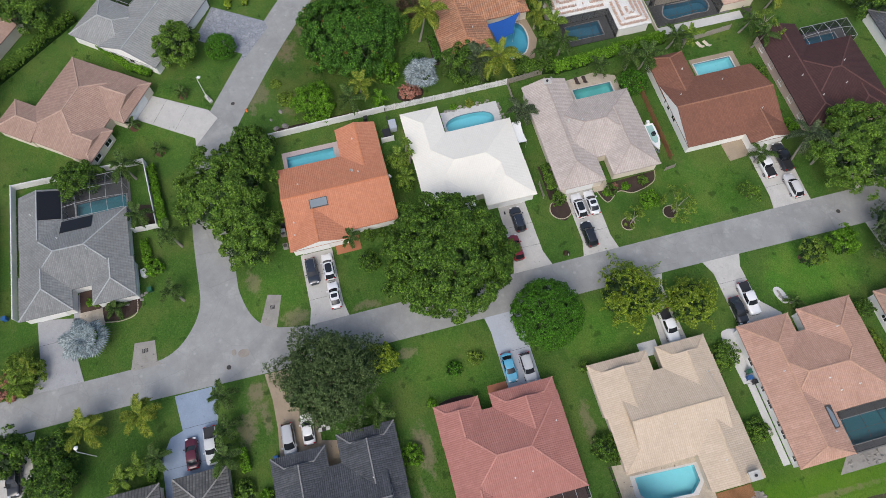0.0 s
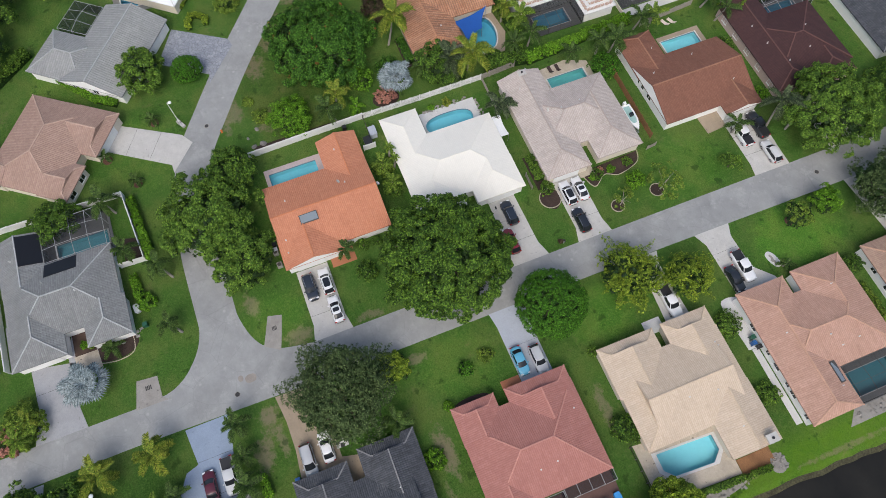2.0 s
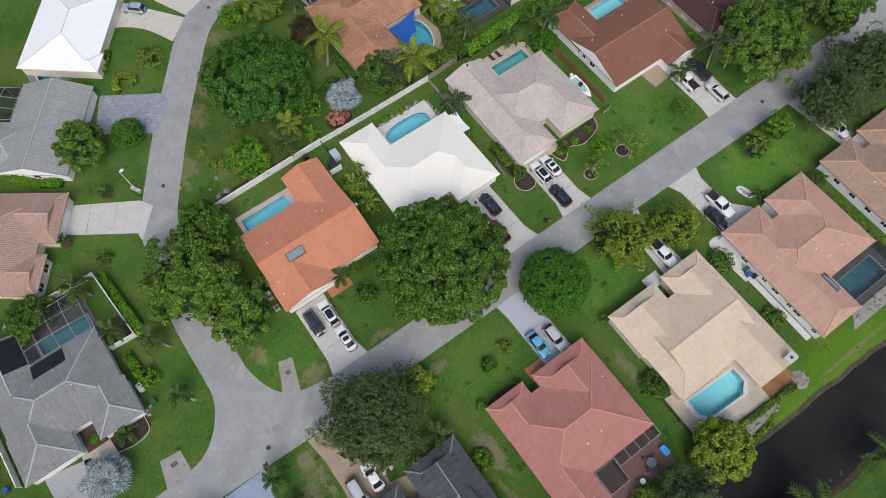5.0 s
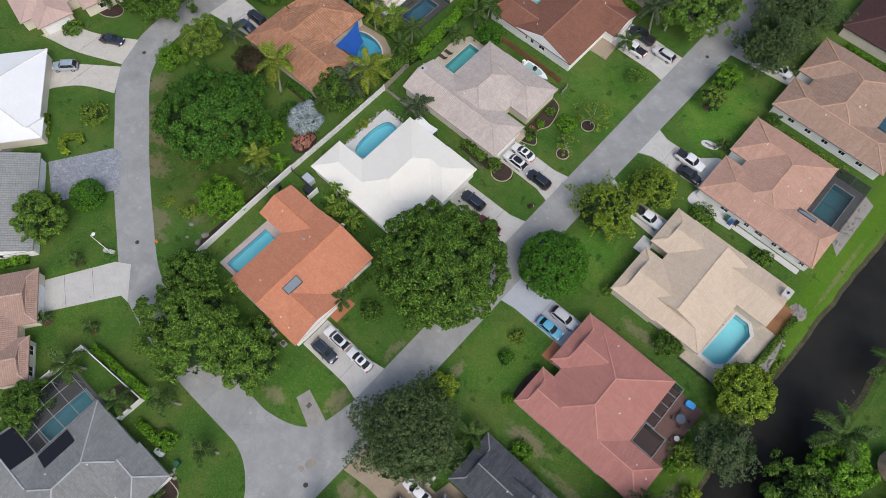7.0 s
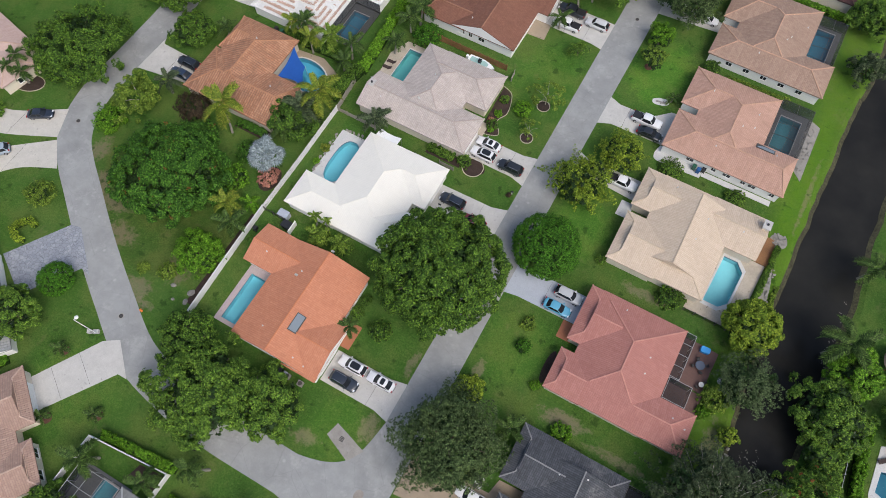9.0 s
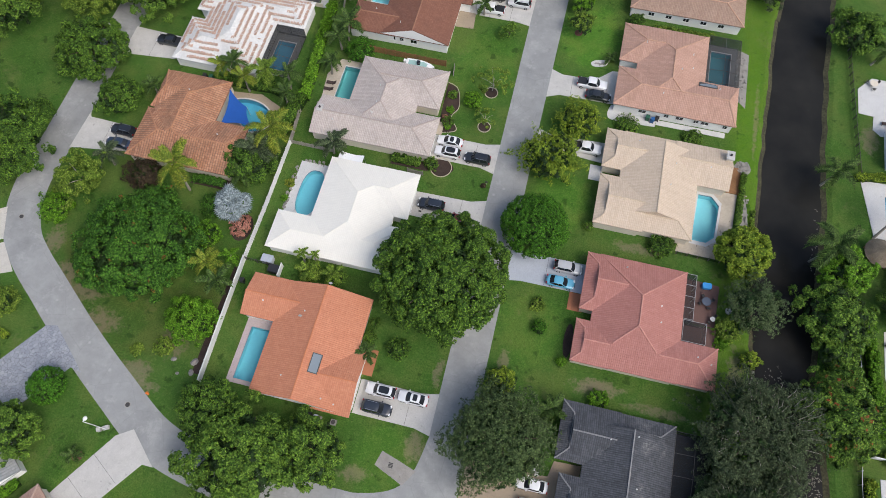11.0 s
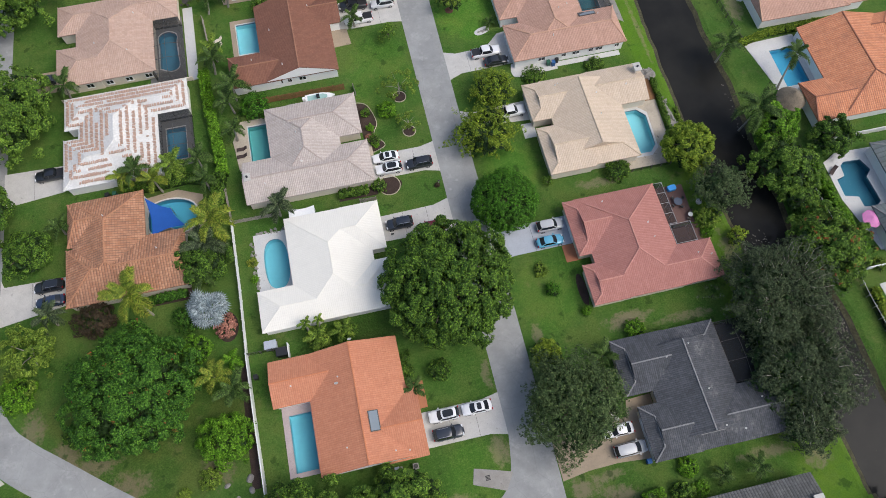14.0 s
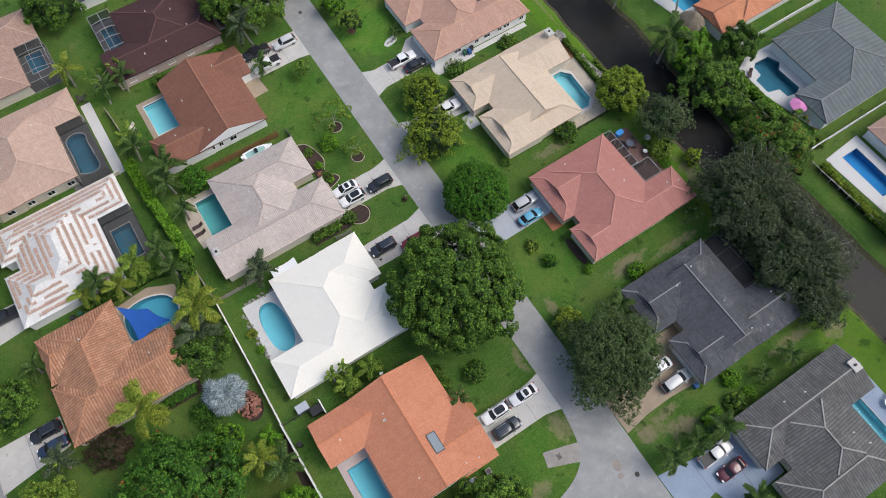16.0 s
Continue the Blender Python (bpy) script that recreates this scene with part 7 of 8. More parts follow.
silver_palm("silvery blue fan palm beside the white fence", -42.0, 29.0, 3.9, 3.6, 1)
silver_palm("silvery blue fan palm beside the grey driveway", -5.9, -34.6, 4.1, 3.4, 2)
for k, (lab, x, y, r, h, m, n, lean, az) in enumerate((
    ("tall coconut palm with yellow-green fronds", -52.7, 32.6, 4.0, 6.6, L_COCO, 18, 2.0, 2.2), ("coconut palm with yellow-green fronds by the pool", -39.5, 43.2, 4.0, 6.0, L_COCO, 18, 0.8, 1.0),
    ("slender palm over the eaves of the white roof", -27.0, 22.6, 1.2, 4.4, L_OLIVE, 11, 0.3, 1.2), ("slender young palm over the eaves of the white roof", -25.0, 22.8, 1.0, 4.2, L_OLIVE, 10, 0.3, 0.4), ("feathery yellow-green palm beside the white house", -25.8, 20.6, 2.3, 2.4, L_OLIVE, 15, 0.2, 0.4), ("feathery green palm beside the white house", -21.6, 21.0, 2.0, 2.2, L_OLIVE, 14, 0.2, 1.4), ("green palm behind the white roof", -28.7, 44.4, 2.9, 3.6, L_SOFT, 15, 0.3, 0.5), ("tall palm between back gardens", -33.6, 70.4, 3.4, 4.6, L_PALM, 15, 0.8, 1.2), ("palm beside the tall hedge", -34.8, 67.6, 2.9, 4.0, L_PALM, 14, 0.4, 2.2),
    ("palm beside the garden fence", -41.6, 17.5, 2.9, 4.2, L_COCO, 14, 0.6, 2.0), ("bright green banana-like palm beside the fence", -39.4, 20.4, 1.9, 1.5, L_LIME, 11, 0.2, 0.3), ("leaning palm beside the fence", -39.1, 15.0, 2.9, 4.0, L_PALM, 14, 2.2, 3.9),
    ("golden palm at the lower verge", 8.4, -35.0, 3.2, 3.4, L_COCO, 17, 0.5, 0.5), ("golden palm on the lower verge", 8.4, -27.0, 3.2, 3.6, L_COCO, 17, 0.6, 1.5), ("low green palm beside the lower house", 16.8, -30.6, 2.0, 2.6, L_OLIVE, 14, 0.4, 1.5),
    ("green palm at the corner of the blue-grey driveway", 8.5, -14.6, 2.6, 3.4, L_PALM, 12, 0.7, 3.6), ("dark green palm behind the charcoal house", 34.0, -13.0, 2.2, 2.6, L_PALM, 13, 0.2, 0.6), ("rust-tinged palm by the lower driveway", -1.2, -45.4, 2.4, 2.6, L_OLIVE, 14, 0.3, 0.8), ("rust-tinged golden palm by the lower driveway", -3.6, -43.6, 2.2, 2.4, L_COCO, 13, 0.3, 2.0), ("green palm beside the pickup", 17.6, -15.4, 2.8, 3.6, L_PALM, 15, 0.3, 0.2), ("small green palm beside the driveway", 13.4, -14.9, 2.4, 2.4, L_PALM, 12, 0.3, 1.2),
    ("green palm beside the lower house", 15.2, -25.2, 2.3, 3.2, L_PALM, 14, 0.3, 2.4), ("leaning palm on the corner lawn", -10.6, -20.6, 2.2, 3.0, L_PALM, 12, 1.6, 3.9), ("palm inside the white fence", -35.6, -26.2, 3.0, 4.0, L_PALM, 14, 1.2, 3.9), ("palm beside the pool cage", -25.4, -24.4, 2.6, 3.8, L_PALM, 13, 1.0, 3.7),
    ("leaning palm outside the white fence", -20.9, -20.0, 2.6, 3.8, L_PALM, 13, 2.0, 3.8), ("small palm in a mulch ring", -45.9, -24.8, 1.7, 1.4, L_PALM, 12, 0, 0), ("small palm on the lawn", -39.2, -20.7, 1.6, 1.3, L_PALM, 12, 0, 0), ("small palm by the flagstone drive", -50.6, -15.3, 1.6, 1.3, L_PALM, 12, 0, 0),
    ("palm at the front walk of the orange-roofed house", -12.6, 9.3, 1.9, 2.6, L_PALM, 15, 0.1, 0), ("green palm at the charcoal house", 17.0, 7.8, 2.5, 2.8, L_PALM, 14, 0.2, 0.5), ("small palm beside the planter pad", 16.6, 76.6, 1.5, 1.2, L_PALM, 12, 0.1, 0),
    ("tall coconut palm over the canal", 56.2, 43.0, 4.4, 7.0, L_PALM, 16, 1.0, 0.2), ("palm on the far canal bank", 57.6, 58.6, 3.6, 4.8, L_PALM, 15, 0.8, 0.4), ("tall leaning palm over the far pool", 67.6, 52.6, 3.0, 6.6, L_PALM, 13, 3.4, 1.0),
    ("tall palm behind the brick-red roof", -36.6, 77.4, 2.8, 4.2, L_PALM, 15, 0.8, 0.6), ("palm beside the bright blue pool", -32.6, 93.6, 2.6, 4.2, L_PALM, 13, 0.9, 0.8), ("yellowish palm behind the brick-red roof", -36.8, 80.3, 2.6, 3.6, L_OLIVE, 14, 0.5, 2.0), ("tall thin palm beside the street tree", -9.2, 89.6, 3.8, 6.6, L_SOFT, 13, 1.2, 2.6), ("small palm beside the white pickup", -9.5, 82.6, 2.3, 2.8, L_PALM, 13, 0.3, 2.2),
    ("thin palm beside the street tree", -6.8, 92.8, 3.0, 6.0, L_SOFT, 11, 1.0, 2.0), ("palm of a clump behind the white roof", -51.6, 56.2, 2.7, 4.6, L_PALM, 16, 0.5, 1.0), ("palm of a clump beside the pool cage", -45.4, 55.8, 2.9, 4.6, L_OLIVE, 16, 0.6, 0.3), ("palm of a dense clump", -54.2, 55.8, 2.4, 3.6, L_COCO, 14, 0.4, 0.8), ("palm beside the tall hedge clump", -34.4, 61.4, 2.4, 3.6, L_PALM, 14, 0.4, 0.8),
    ("palm of a clump behind the terracotta roof", -48.8, 53.9, 2.6, 4.2, L_COCO, 15, 0.4, 2.0), ("palm of a clump beside the tall hedge", -40.9, 56.2, 2.7, 4.6, L_PALM, 15, 0.4, 0.6), ("palm of a clump beside the fence corner", -40.3, 52.2, 2.5, 4.0, L_PALM, 14, 0.4, 1.6), ("pale palm in the pool garden", -41.0, 39.8, 3.6, 4.2, L_SOFT, 15, 0.6, 0.5), ("green palm in the pool garden", -42.4, 34.8, 2.6, 3.2, L_PALM, 14, 0.3, 0.5),
    ("round-headed palm beside the entry", -10.4, -30.0, 1.9, 1.6, L_PALM, 16, 0.1, 0.3), ("palm in the planted bed at the bend", -91.8, 21.5, 2.2, 3.4, L_PALM, 11, 0.3, 1.0), ("palm beside the pink roof at the bend", -94.4, 21.0, 2.0, 4.0, L_PALM, 11, 0.4, 1.0), ("tall palm beside the pink roof at the bend", -94.6, 23.6, 2.2, 4.4, L_PALM, 11, 0.4, 2.0), ("palm beside the pink-roofed house", -63.6, 77.4, 2.9, 4.0, L_PALM, 14, 0.9, 1.0), ("pale palm beside the driveway", -66.4, 33.0, 2.8, 3.6, L_SOFT, 14, 0.4, 0.8), ("palm at the terracotta house", -65.2, 49.2, 2.4, 2.6, L_PALM, 14, 0.3, 0.8),
    ("small palm in a lawn ring", 20.6, 87.2, 1.6, 1.4, L_PALM, 12, 0.1, 0), ("palm on the lower lawn", 15.6, -28.0, 2.0, 3.0, L_OLIVE, 13, 0.3, 1.2), ("broad-leafed palm on the lawn", 29.0, -12.8, 1.8, 1.6, L_PALM, 10, 0.1, 0.4), ("palm by the far canal bank", 52.5, -22.0, 2.6, 3.6, L_PALM, 13, 0.5, 2.0), ("palm by the pool across the canal", 66.6, 88.0, 2.6, 4.2, L_PALM, 13, 0.8, 0.4), ("palm in the far garden", -41.0, 100.0, 3.0, 4.6, L_COCO, 14, 0.6, 0.8), ("palm near the maroon roof", -36.4, 92.4, 2.6, 4.2, L_PALM, 13, 0.9, 0.4))):
    palm(lab, x, y, r, h, m, n, lean, az, 400 + k)

# ---- vehicles ----


def car(kind, label, x, y, turn, color, roof=None, glass=None):
    """kind: sedan, suv, van, pickup. The nose points along +x before the turn."""
    c = thing({"sedan": "car", "suv": "suv", "van": "minivan", "pickup": "pickup_truck"}[kind], x, y, 0.07, turn, label, "car" if kind != "pickup" else "pickup", "parked cars")
    L, W, belt, top = {"sedan": (4.75, 1.84, 0.93, 1.45), "suv": (4.75, 1.92, 1.08, 1.72), "van": (5.0, 1.95, 1.08, 1.75), "pickup": (5.7, 2.0, 1.12, 1.85)}[kind]
    hood = {"sedan": 0.80, "suv": 1.0, "van": 0.98, "pickup": 1.08}[kind]
    xf, wf, rf, rr, wr, xr = {"sedan": (2.37, 0.95, 0.25, -1.05, -1.75, -2.37), "suv": (2.37, 0.95, 0.35, -1.75, -2.2, -2.37), "van": (2.5, 1.35, 0.55, -2.0, -2.35, -2.5), "pickup": (2.85, 1.25, 0.65, -0.75, -0.95, -2.85)}[kind]
    cm = paint_mat("car_paint_" + "_".join("%03d" % int(v * 999) for v in color), color, 0.28, 0.0, 0.8)
    gl = glass or DARKGL
    hw = W / 2
    # body: rounded sections along the length
    st = [(xr, 0.62, 0.36, belt - 0.30), (xr + 0.05, 0.78, 0.28, belt - 0.14), (xr + 0.18, 0.90, 0.24, belt - 0.05), (xr + 0.5, 0.98, 0.2, belt), (rr, 1.0, 0.2, belt), (rf, 1.0, 0.2, belt), (wf, 0.99, 0.2, (belt + hood) / 2 + 0.04), ((wf + xf) / 2, 0.975, 0.2, hood + 0.02), (xf - 0.45, 0.94, 0.2, hood - 0.03), (xf - 0.2, 0.85, 0.24, hood - 0.12), (xf - 0.06, 0.70, 0.3, hood - 0.24), (xf, 0.52, 0.38, hood - 0.34)]
    b = Geo()
    rows = []
    for sx, k, z0, z1 in st:
        w = hw * k
        sec = [(-w * 0.92, z0), (-w, z0 + 0.18), (-w, z1 - 0.16), (-w * 0.9, z1 - 0.03), (-w * 0.55, z1 + 0.015), (0, z1 + 0.03), (w * 0.55, z1 + 0.015), (w * 0.9, z1 - 0.03), (w, z1 - 0.16), (w, z0 + 0.18), (w * 0.92, z0)]
        rows.append(len(b.v))
        b.v += [(sx, py, pz) for py, pz in sec]
    n = 11
    for i0, i1 in zip(rows, rows[1:]):
        for k in range(n):
            j = (k + 1) % n
            b.f.append((i0 + k, i0 + j, i1 + j, i1 + k))
    b.f.append(tuple(rows[0] + k for k in reversed(range(n))))
    b.f.append(tuple(rows[-1] + k for k in range(n)))
    part("body", b, cm, c, smooth=True)
    # greenhouse: bowed panes, a crowned roof with rounded corners, pillars
    bw, tw = hw * 0.92, hw * 0.78
    zb, zt = belt - 0.03, top - 0.07
    B = {"fl": (wf, -bw * 0.92, zb), "fr": (wf, bw * 0.92, zb), "rl": (wr, -bw * 0.92, zb), "rr": (wr, bw * 0.92, zb)}
    T = {"fl": (rf, -tw * 0.94, zt), "fr": (rf, tw * 0.94, zt), "rl": (rr, -tw * 0.94, zt), "rr": (rr, tw * 0.94, zt)}
    for nm, p, q, bow in (("windshield", "fl", "fr", (0.20, 0, 0)), ("rear_window", "rr", "rl", (-0.16, 0, 0)), ("side_window", "fr", "rr", (0, 0.07, 0)), ("side_window", "rl", "fl", (0, -0.07, 0))):
        g = Geo()
        low, high = [], []
        for k in range(7):
            f = k / 6
            bend = Vector(bow) * (1 - (2 * f - 1) ** 2)
            low.append(Vector(B[p]).lerp(Vector(B[q]), f) + bend)
            high.append(Vector(T[p]).lerp(Vector(T[q]), f) + bend * 0.7)
        for k in range(6):
            g.face([low[k], low[k + 1], high[k + 1], high[k]])
        part(nm, g, gl, c)
    g = Geo()
    na, nb = 8, 6
    ra, rb = (rf - rr) / 2 + 0.10, tw
    for i in range(na + 1):
        u = 2 * i / na - 1
        for j in range(nb + 1):
            w = 2 * j / nb - 1
            px = ra * u * math.sqrt(1 - 0.10 * w * w)
            py = rb * w * math.sqrt(1 - 0.16 * u * u)
            g.v.append(((rf + rr) / 2 + px, py, top - 0.085 * w * w - 0.07 * u ** 4))
    for i in range(na):
        for j in range(nb):
            k = i * (nb + 1) + j
            g.f.append((k, k + nb + 1, k + nb + 2, k + 1))
    part("roof_panel", g, cm, c, smooth=True)
    if roof:
        g = Geo()
        x0, x1 = (rf - 0.12, rr + 0.35) if roof == "full" else (rf - 0.25, rf - 0.95)
        g.slab(oval((x0 + x1) / 2, 0, abs(x0 - x1) / 2, tw * 0.72, 20, 5), top - 0.06, top + 0.012)
        part("sunroof", g, DARKGL, c)
    for k in B:
        g = Geo()
        g.bar(B[k], T[k], 0.085)
        part("pillar", g, cm, c)
    mid = (wf + wr) / 2
    for s in (-1, 1):
        g = Geo()
        g.bar((mid + 0.1, s * bw * 0.99, zb), ((rf + rr) / 2 + 0.1, s * tw * 1.01, zt), 0.08)
        part("pillar", g, BLACKPL, c)
        g = Geo()
        g.box(wf - 0.35, s * (hw + 0.10) - 0.11, belt - 0.02, wf - 0.15, s * (hw + 0.10) + 0.11, belt + 0.14)
        part("mirror", g, cm, c)
        g = Geo()
        g.box(xf - 0.34, s * hw * 0.62 - 0.2, hood - 0.24, xf - 0.1, s * hw * 0.62 + 0.2, hood - 0.09)
        part("headlight", g, LAMP_W, c)
        g = Geo()
        g.box(xr + 0.0, s * hw * 0.74 - 0.16, belt - 0.26, xr + 0.16, s * hw * 0.74 + 0.16, belt - 0.05)
        part("taillight", g, LAMP_R, c)
        for wx in (xf - 0.88, xr + 0.92):
            t, r = Geo(), Geo()
            t.tube([(wx, s * (hw - 0.2), 0.27), (wx, s * (hw + 0.01), 0.27)], [0.34, 0.34], 18)
            r.tube([(wx, s * (hw - 0.02), 0.27), (wx, s * (hw + 0.025), 0.27)], [0.21, 0.19], 12)
            wh = part("wheel", t, RUBBER, c)
            part("rim", r, STEEL, wh)
    for px, w in ((xf - 0.02, 0.0), (xr + 0.02, 0.0)):
        g = Geo()
        g.box(px - 0.06, -hw * 0.62, 0.36, px + 0.06, hw * 0.62, 0.5)
        part("bumper", g, BLACKPL, c)
    if kind == "pickup":
        g = Geo()
        g.box(xr + 0.12, -hw * 0.8, belt - 0.1, wr - 0.12, hw * 0.8, belt + 0.045)
        part("bed_liner", g, BLACKPL, c, "black truck bed cover")
    if kind in ("suv", "van"):
        for s in (-1, 1):
            g = Geo()
            g.bar((rf - 0.3, s * tw * 0.86, top + 0.03), (rr + 0.2, s * tw * 0.86, top + 0.03), 0.04)
            part("roof_rail", g, STEEL, c)
    return c


CW, CB, CS, CN = (0.74, 0.74, 0.74), (0.016, 0.018, 0.022), (0.45, 0.46, 0.47), (0.020, 0.026, 0.038)
car("suv", "white SUV with black glass roof on the concrete driveway", -8.9, 4.75, 180, CW, "full")
car("sedan", "white sedan with sunroof on the concrete driveway", -3.75, 4.75, 180, CW, "half")
car("suv", "dark blue-black SUV on the concrete driveway", -8.8, 2.0, 0, CN)
car("sedan", "white sedan with sunroof before the grey-brown roof", -9.0, 51.3, 180, CW, "half")
car("suv", "white SUV with black glass roof before the grey-brown roof", -8.9, 48.9, 180, CW, "full")
car("suv", "black SUV near the street on the driveway", -3.4, 48.8, 180, CB)
car("pickup", "white pickup with black bed on the driveway", 14.2, 70.0, 0, CW)
car("sedan", "black sedan beside the white pickup", 15.7, 67.6, 0, CB)
car("pickup", "white pickup half under the yellow-green tree", 15.2, 55.7, 0, CW)
car("suv", "silver SUV on the blue-grey driveway", 15.9, 31.8, 0, CS)
car("sedan", "bright light-blue hatchback on the blue-grey driveway", 15.1, 29.0, 0, (0.10, 0.36, 0.52))
car("suv", "dark grey SUV half under the street tree", -9.2, 37.9, 180, CN)
car("suv", "dark red SUV half under the street tree", -4.2, 36.0, 180, (0.20, 0.012, 0.022))
car("pickup", "white pickup on the pale driveway", -8.3, 83.6, 180, CW)
car("pickup", "black pickup on the pale driveway", -8.8, 87.2, 180, CB)
car("suv", "silver-white SUV near the street", -3.0, 86.4, 180, (0.6, 0.6, 0.6))
car("sedan", "white sedan on the tan paver driveway", 16.3, -3.3, 180, CW)
car("van", "silver minivan on the tan paver driveway", 17.2, -6.3, 0, CS)
car("sedan", "dark red sedan on the blue-grey driveway", 15.4, -20.7, 180, (0.085, 0.008, 0.018))
car("pickup", "grey-white pickup with covered bed on the blue-grey driveway", 15.0, -17.7, 0, (0.55, 0.56, 0.56))
car("suv", "black SUV at the terracotta-roofed house", -67.8, 39.5, 180, CB)
car("sedan", "dark blue sedan at the terracotta-roofed house", -67.6, 36.8, 180, (0.02, 0.035, 0.07))
car("pickup", "black pickup before the white unfinished roof", -67.4, 60.9, 180, CB)
car("sedan", "dark blue-black sedan on the curved driveway", -84.6, 16.8, 30, CN)
car("suv", "silver-blue hatchback on the curved driveway", -86.0, 6.9, 226, (0.32, 0.38, 0.44))
car("suv", "white SUV at the maroon-roofed house", -9.9, 100.2, 0, CW)
car("sedan", "dark green sedan at the maroon-roofed house", -9.2, 97.8, 0, (0.02, 0.03, 0.03))
car("suv", "dark SUV in the lower driveway", 12.6, -46.6, 0, CB)
car("sedan", "white car beside the tan-roofed house", 15.6, 98.4, 0, CW)
car("sedan", "dark car at the pink-roofed house", -68.4, 82.0, 180, CN)

# boat on its trailer
boat = thing("motor_boat", -18.6, 66.4, 0.0, 0, "white open motor boat on a trailer beside the fence", "boat")
hull, well, eng, trl = Geo(), Geo(), Geo(), Geo()
sec = [(-2.6, 0.9, 0.55), (-1.2, 1.0, 0.5), (0.6, 0.95, 0.5), (1.9, 0.6, 0.62), (2.9, 0.06, 0.95)]
rows = []
for sx, w, z in sec:
    rows.append(len(hull.v))
    hull.v += [(sx, -w, 1.25), (sx, -w * 0.8, z + 0.2), (sx, 0, z), (sx, w * 0.8, z + 0.2), (sx, w, 1.25), (sx, w * 0.7, 1.28), (sx, 0, 1.29), (sx, -w * 0.7, 1.28)]
for i0, i1 in zip(rows, rows[1:]):
    for k in range(8):
        j = (k + 1) % 8
        hull.f.append((i0 + k, i0 + j, i1 + j, i1 + k))
hull.f.append(tuple(rows[0] + k for k in reversed(range(8))))
well.slab([(-2.2, -0.6), (0.7, -0.62), (1.5, -0.3), (1.5, 0.3), (0.7, 0.62), (-2.2, 0.6)], 1.2, 1.31)
eng.box(-3.1, -0.25, 0.8, -2.6, 0.25, 1.75)
part("hull", hull, WHITE, boat)
part("cockpit", well, rough_mat("pale_teal_vinyl", (0.32, 0.50, 0.46), 0.6, 6, 1, 0.1, 0.005), boat, "pale teal cockpit floor")
part("outboard_motor", eng, WHITE, boat)
con = Geo()
con.box(-0.5, -0.3, 1.3, 0.1, 0.3, 1.95)
part("console", con, DARKGL, boat)
for s in (-1, 1):
    trl = Geo()
    trl.bar((-2.4, s * 0.6, 0.45), (3.2, s * 0.08, 0.45), 0.1)
    part("trailer_rail", trl, STEEL, boat)
    t = Geo()
    t.tube([(-0.9, s * 0.95, 0.32), (-0.9, s * 1.15, 0.32)], [0.32, 0.32], 14)
    part("trailer_wheel", t, RUBBER, boat)

# ---- fences ----


def fence(label, pts, h, mat, style="panel", x=0):
    f = thing("fence", label=label, category="fence")
    for a, b in zip(pts, pts[1:]):
        a, b = Vector(a), Vector(b)
        d = b - a
        n = max(1, round(d.length / 2.0))
        ang = math.degrees(math.atan2(d.y, d.x))
        step = d.length / n
        pm, pg = Geo(), Geo()
        pm.box(-0.07, -0.07, 0, 0.07, 0.07, h + 0.08)
        pm.slab(oval(0, 0, 0.1, 0.1, 4), h + 0.08, h + 0.13)
        post = pm.mesh("post", mat)
        if style == "panel":
            pg.box(0.06, -0.035, 0.08, step - 0.06, 0.035, h - 0.1)
            panel = pg.mesh("panel", mat)
            rl = Geo()
            rl.box(0.04, -0.08, h - 0.1, step - 0.04, 0.08, h)
            rail = rl.mesh("rail", mat)
        elif style == "slat":
            k = max(2, int(step / 0.19))
            w = step / k
            pg.box(0.014, -0.02, 0.06, w - 0.03, 0.02, h)
            slat = pg.mesh("slat", mat)
            rl = Geo()
            rl.box(0, -0.06, h * 0.75, step, -0.02, h * 0.75 + 0.09)
            rl.box(0, -0.06, 0.3, step, -0.02, 0.39)
            rail = rl.mesh("rail", mat)
        else:
            rl = Geo()
            rl.box(0, -0.025, h - 0.05, step, 0.025, h)
            rail = rl.mesh("rail", mat)
        for i in range(n + 1):
            p = a + d * (i / n)
            part("post", post, None, f, m=pose(p.x, p.y, 0, 0, 0, ang))
            if i < n:
                m = pose(p.x, p.y, 0, 0, 0, ang)
                if style == "panel":
                    part("panel", panel, None, f, m=m)
                part("rail", rail, None, f, m=m)
                if style == "slat":
                    for j in range(k):
                        part("slat", slat, None, f, m=m @ Matrix.Translation((j * w, 0, 0)))
                if style == "mesh":
                    sc = Geo()
                    sc.face([(0, 0, 0.05), (step, 0, 0.05), (step, 0, h - 0.05), (0, 0, h - 0.05)])
                    part("mesh_panel", sc, SCREEN, f, m=m)
    return f


fence("white vinyl privacy fence along the back gardens", [(-36.7, -1.0), (-37.0, 10.0), (-37.2, 20.7)], 1.8, WHITE_F)
fence("white slatted fence along the back gardens", [(-37.2, 20.8), (-37.1, 32.0), (-37.2, 44.4)], 1.7, WHITE_F, "slat")
fence("weathered pale slatted fence", [(-37.2, 44.5), (-37.7, 51.5)], 1.6, WOOD_G, "slat")
fence("pale slatted cross fence beside the white roof", [(-37.0, 44.5), (-29.0, 44.4)], 1.2, WOOD_G, "slat")
fence("dark mesh cross fence with gate", [(-37.0, 20.75), (-31.2, 20.6)], 1.3, BRONZE, "mesh")
fence("short white fence with gate post", [(-30.6, 18.8), (-30.6, 21.0)], 1.6, WHITE_F)
fence("red-brown cedar board fence beside the boat", [(-30.0, 68.2), (-13.8, 68.0)], 1.7, WOOD, "slat")
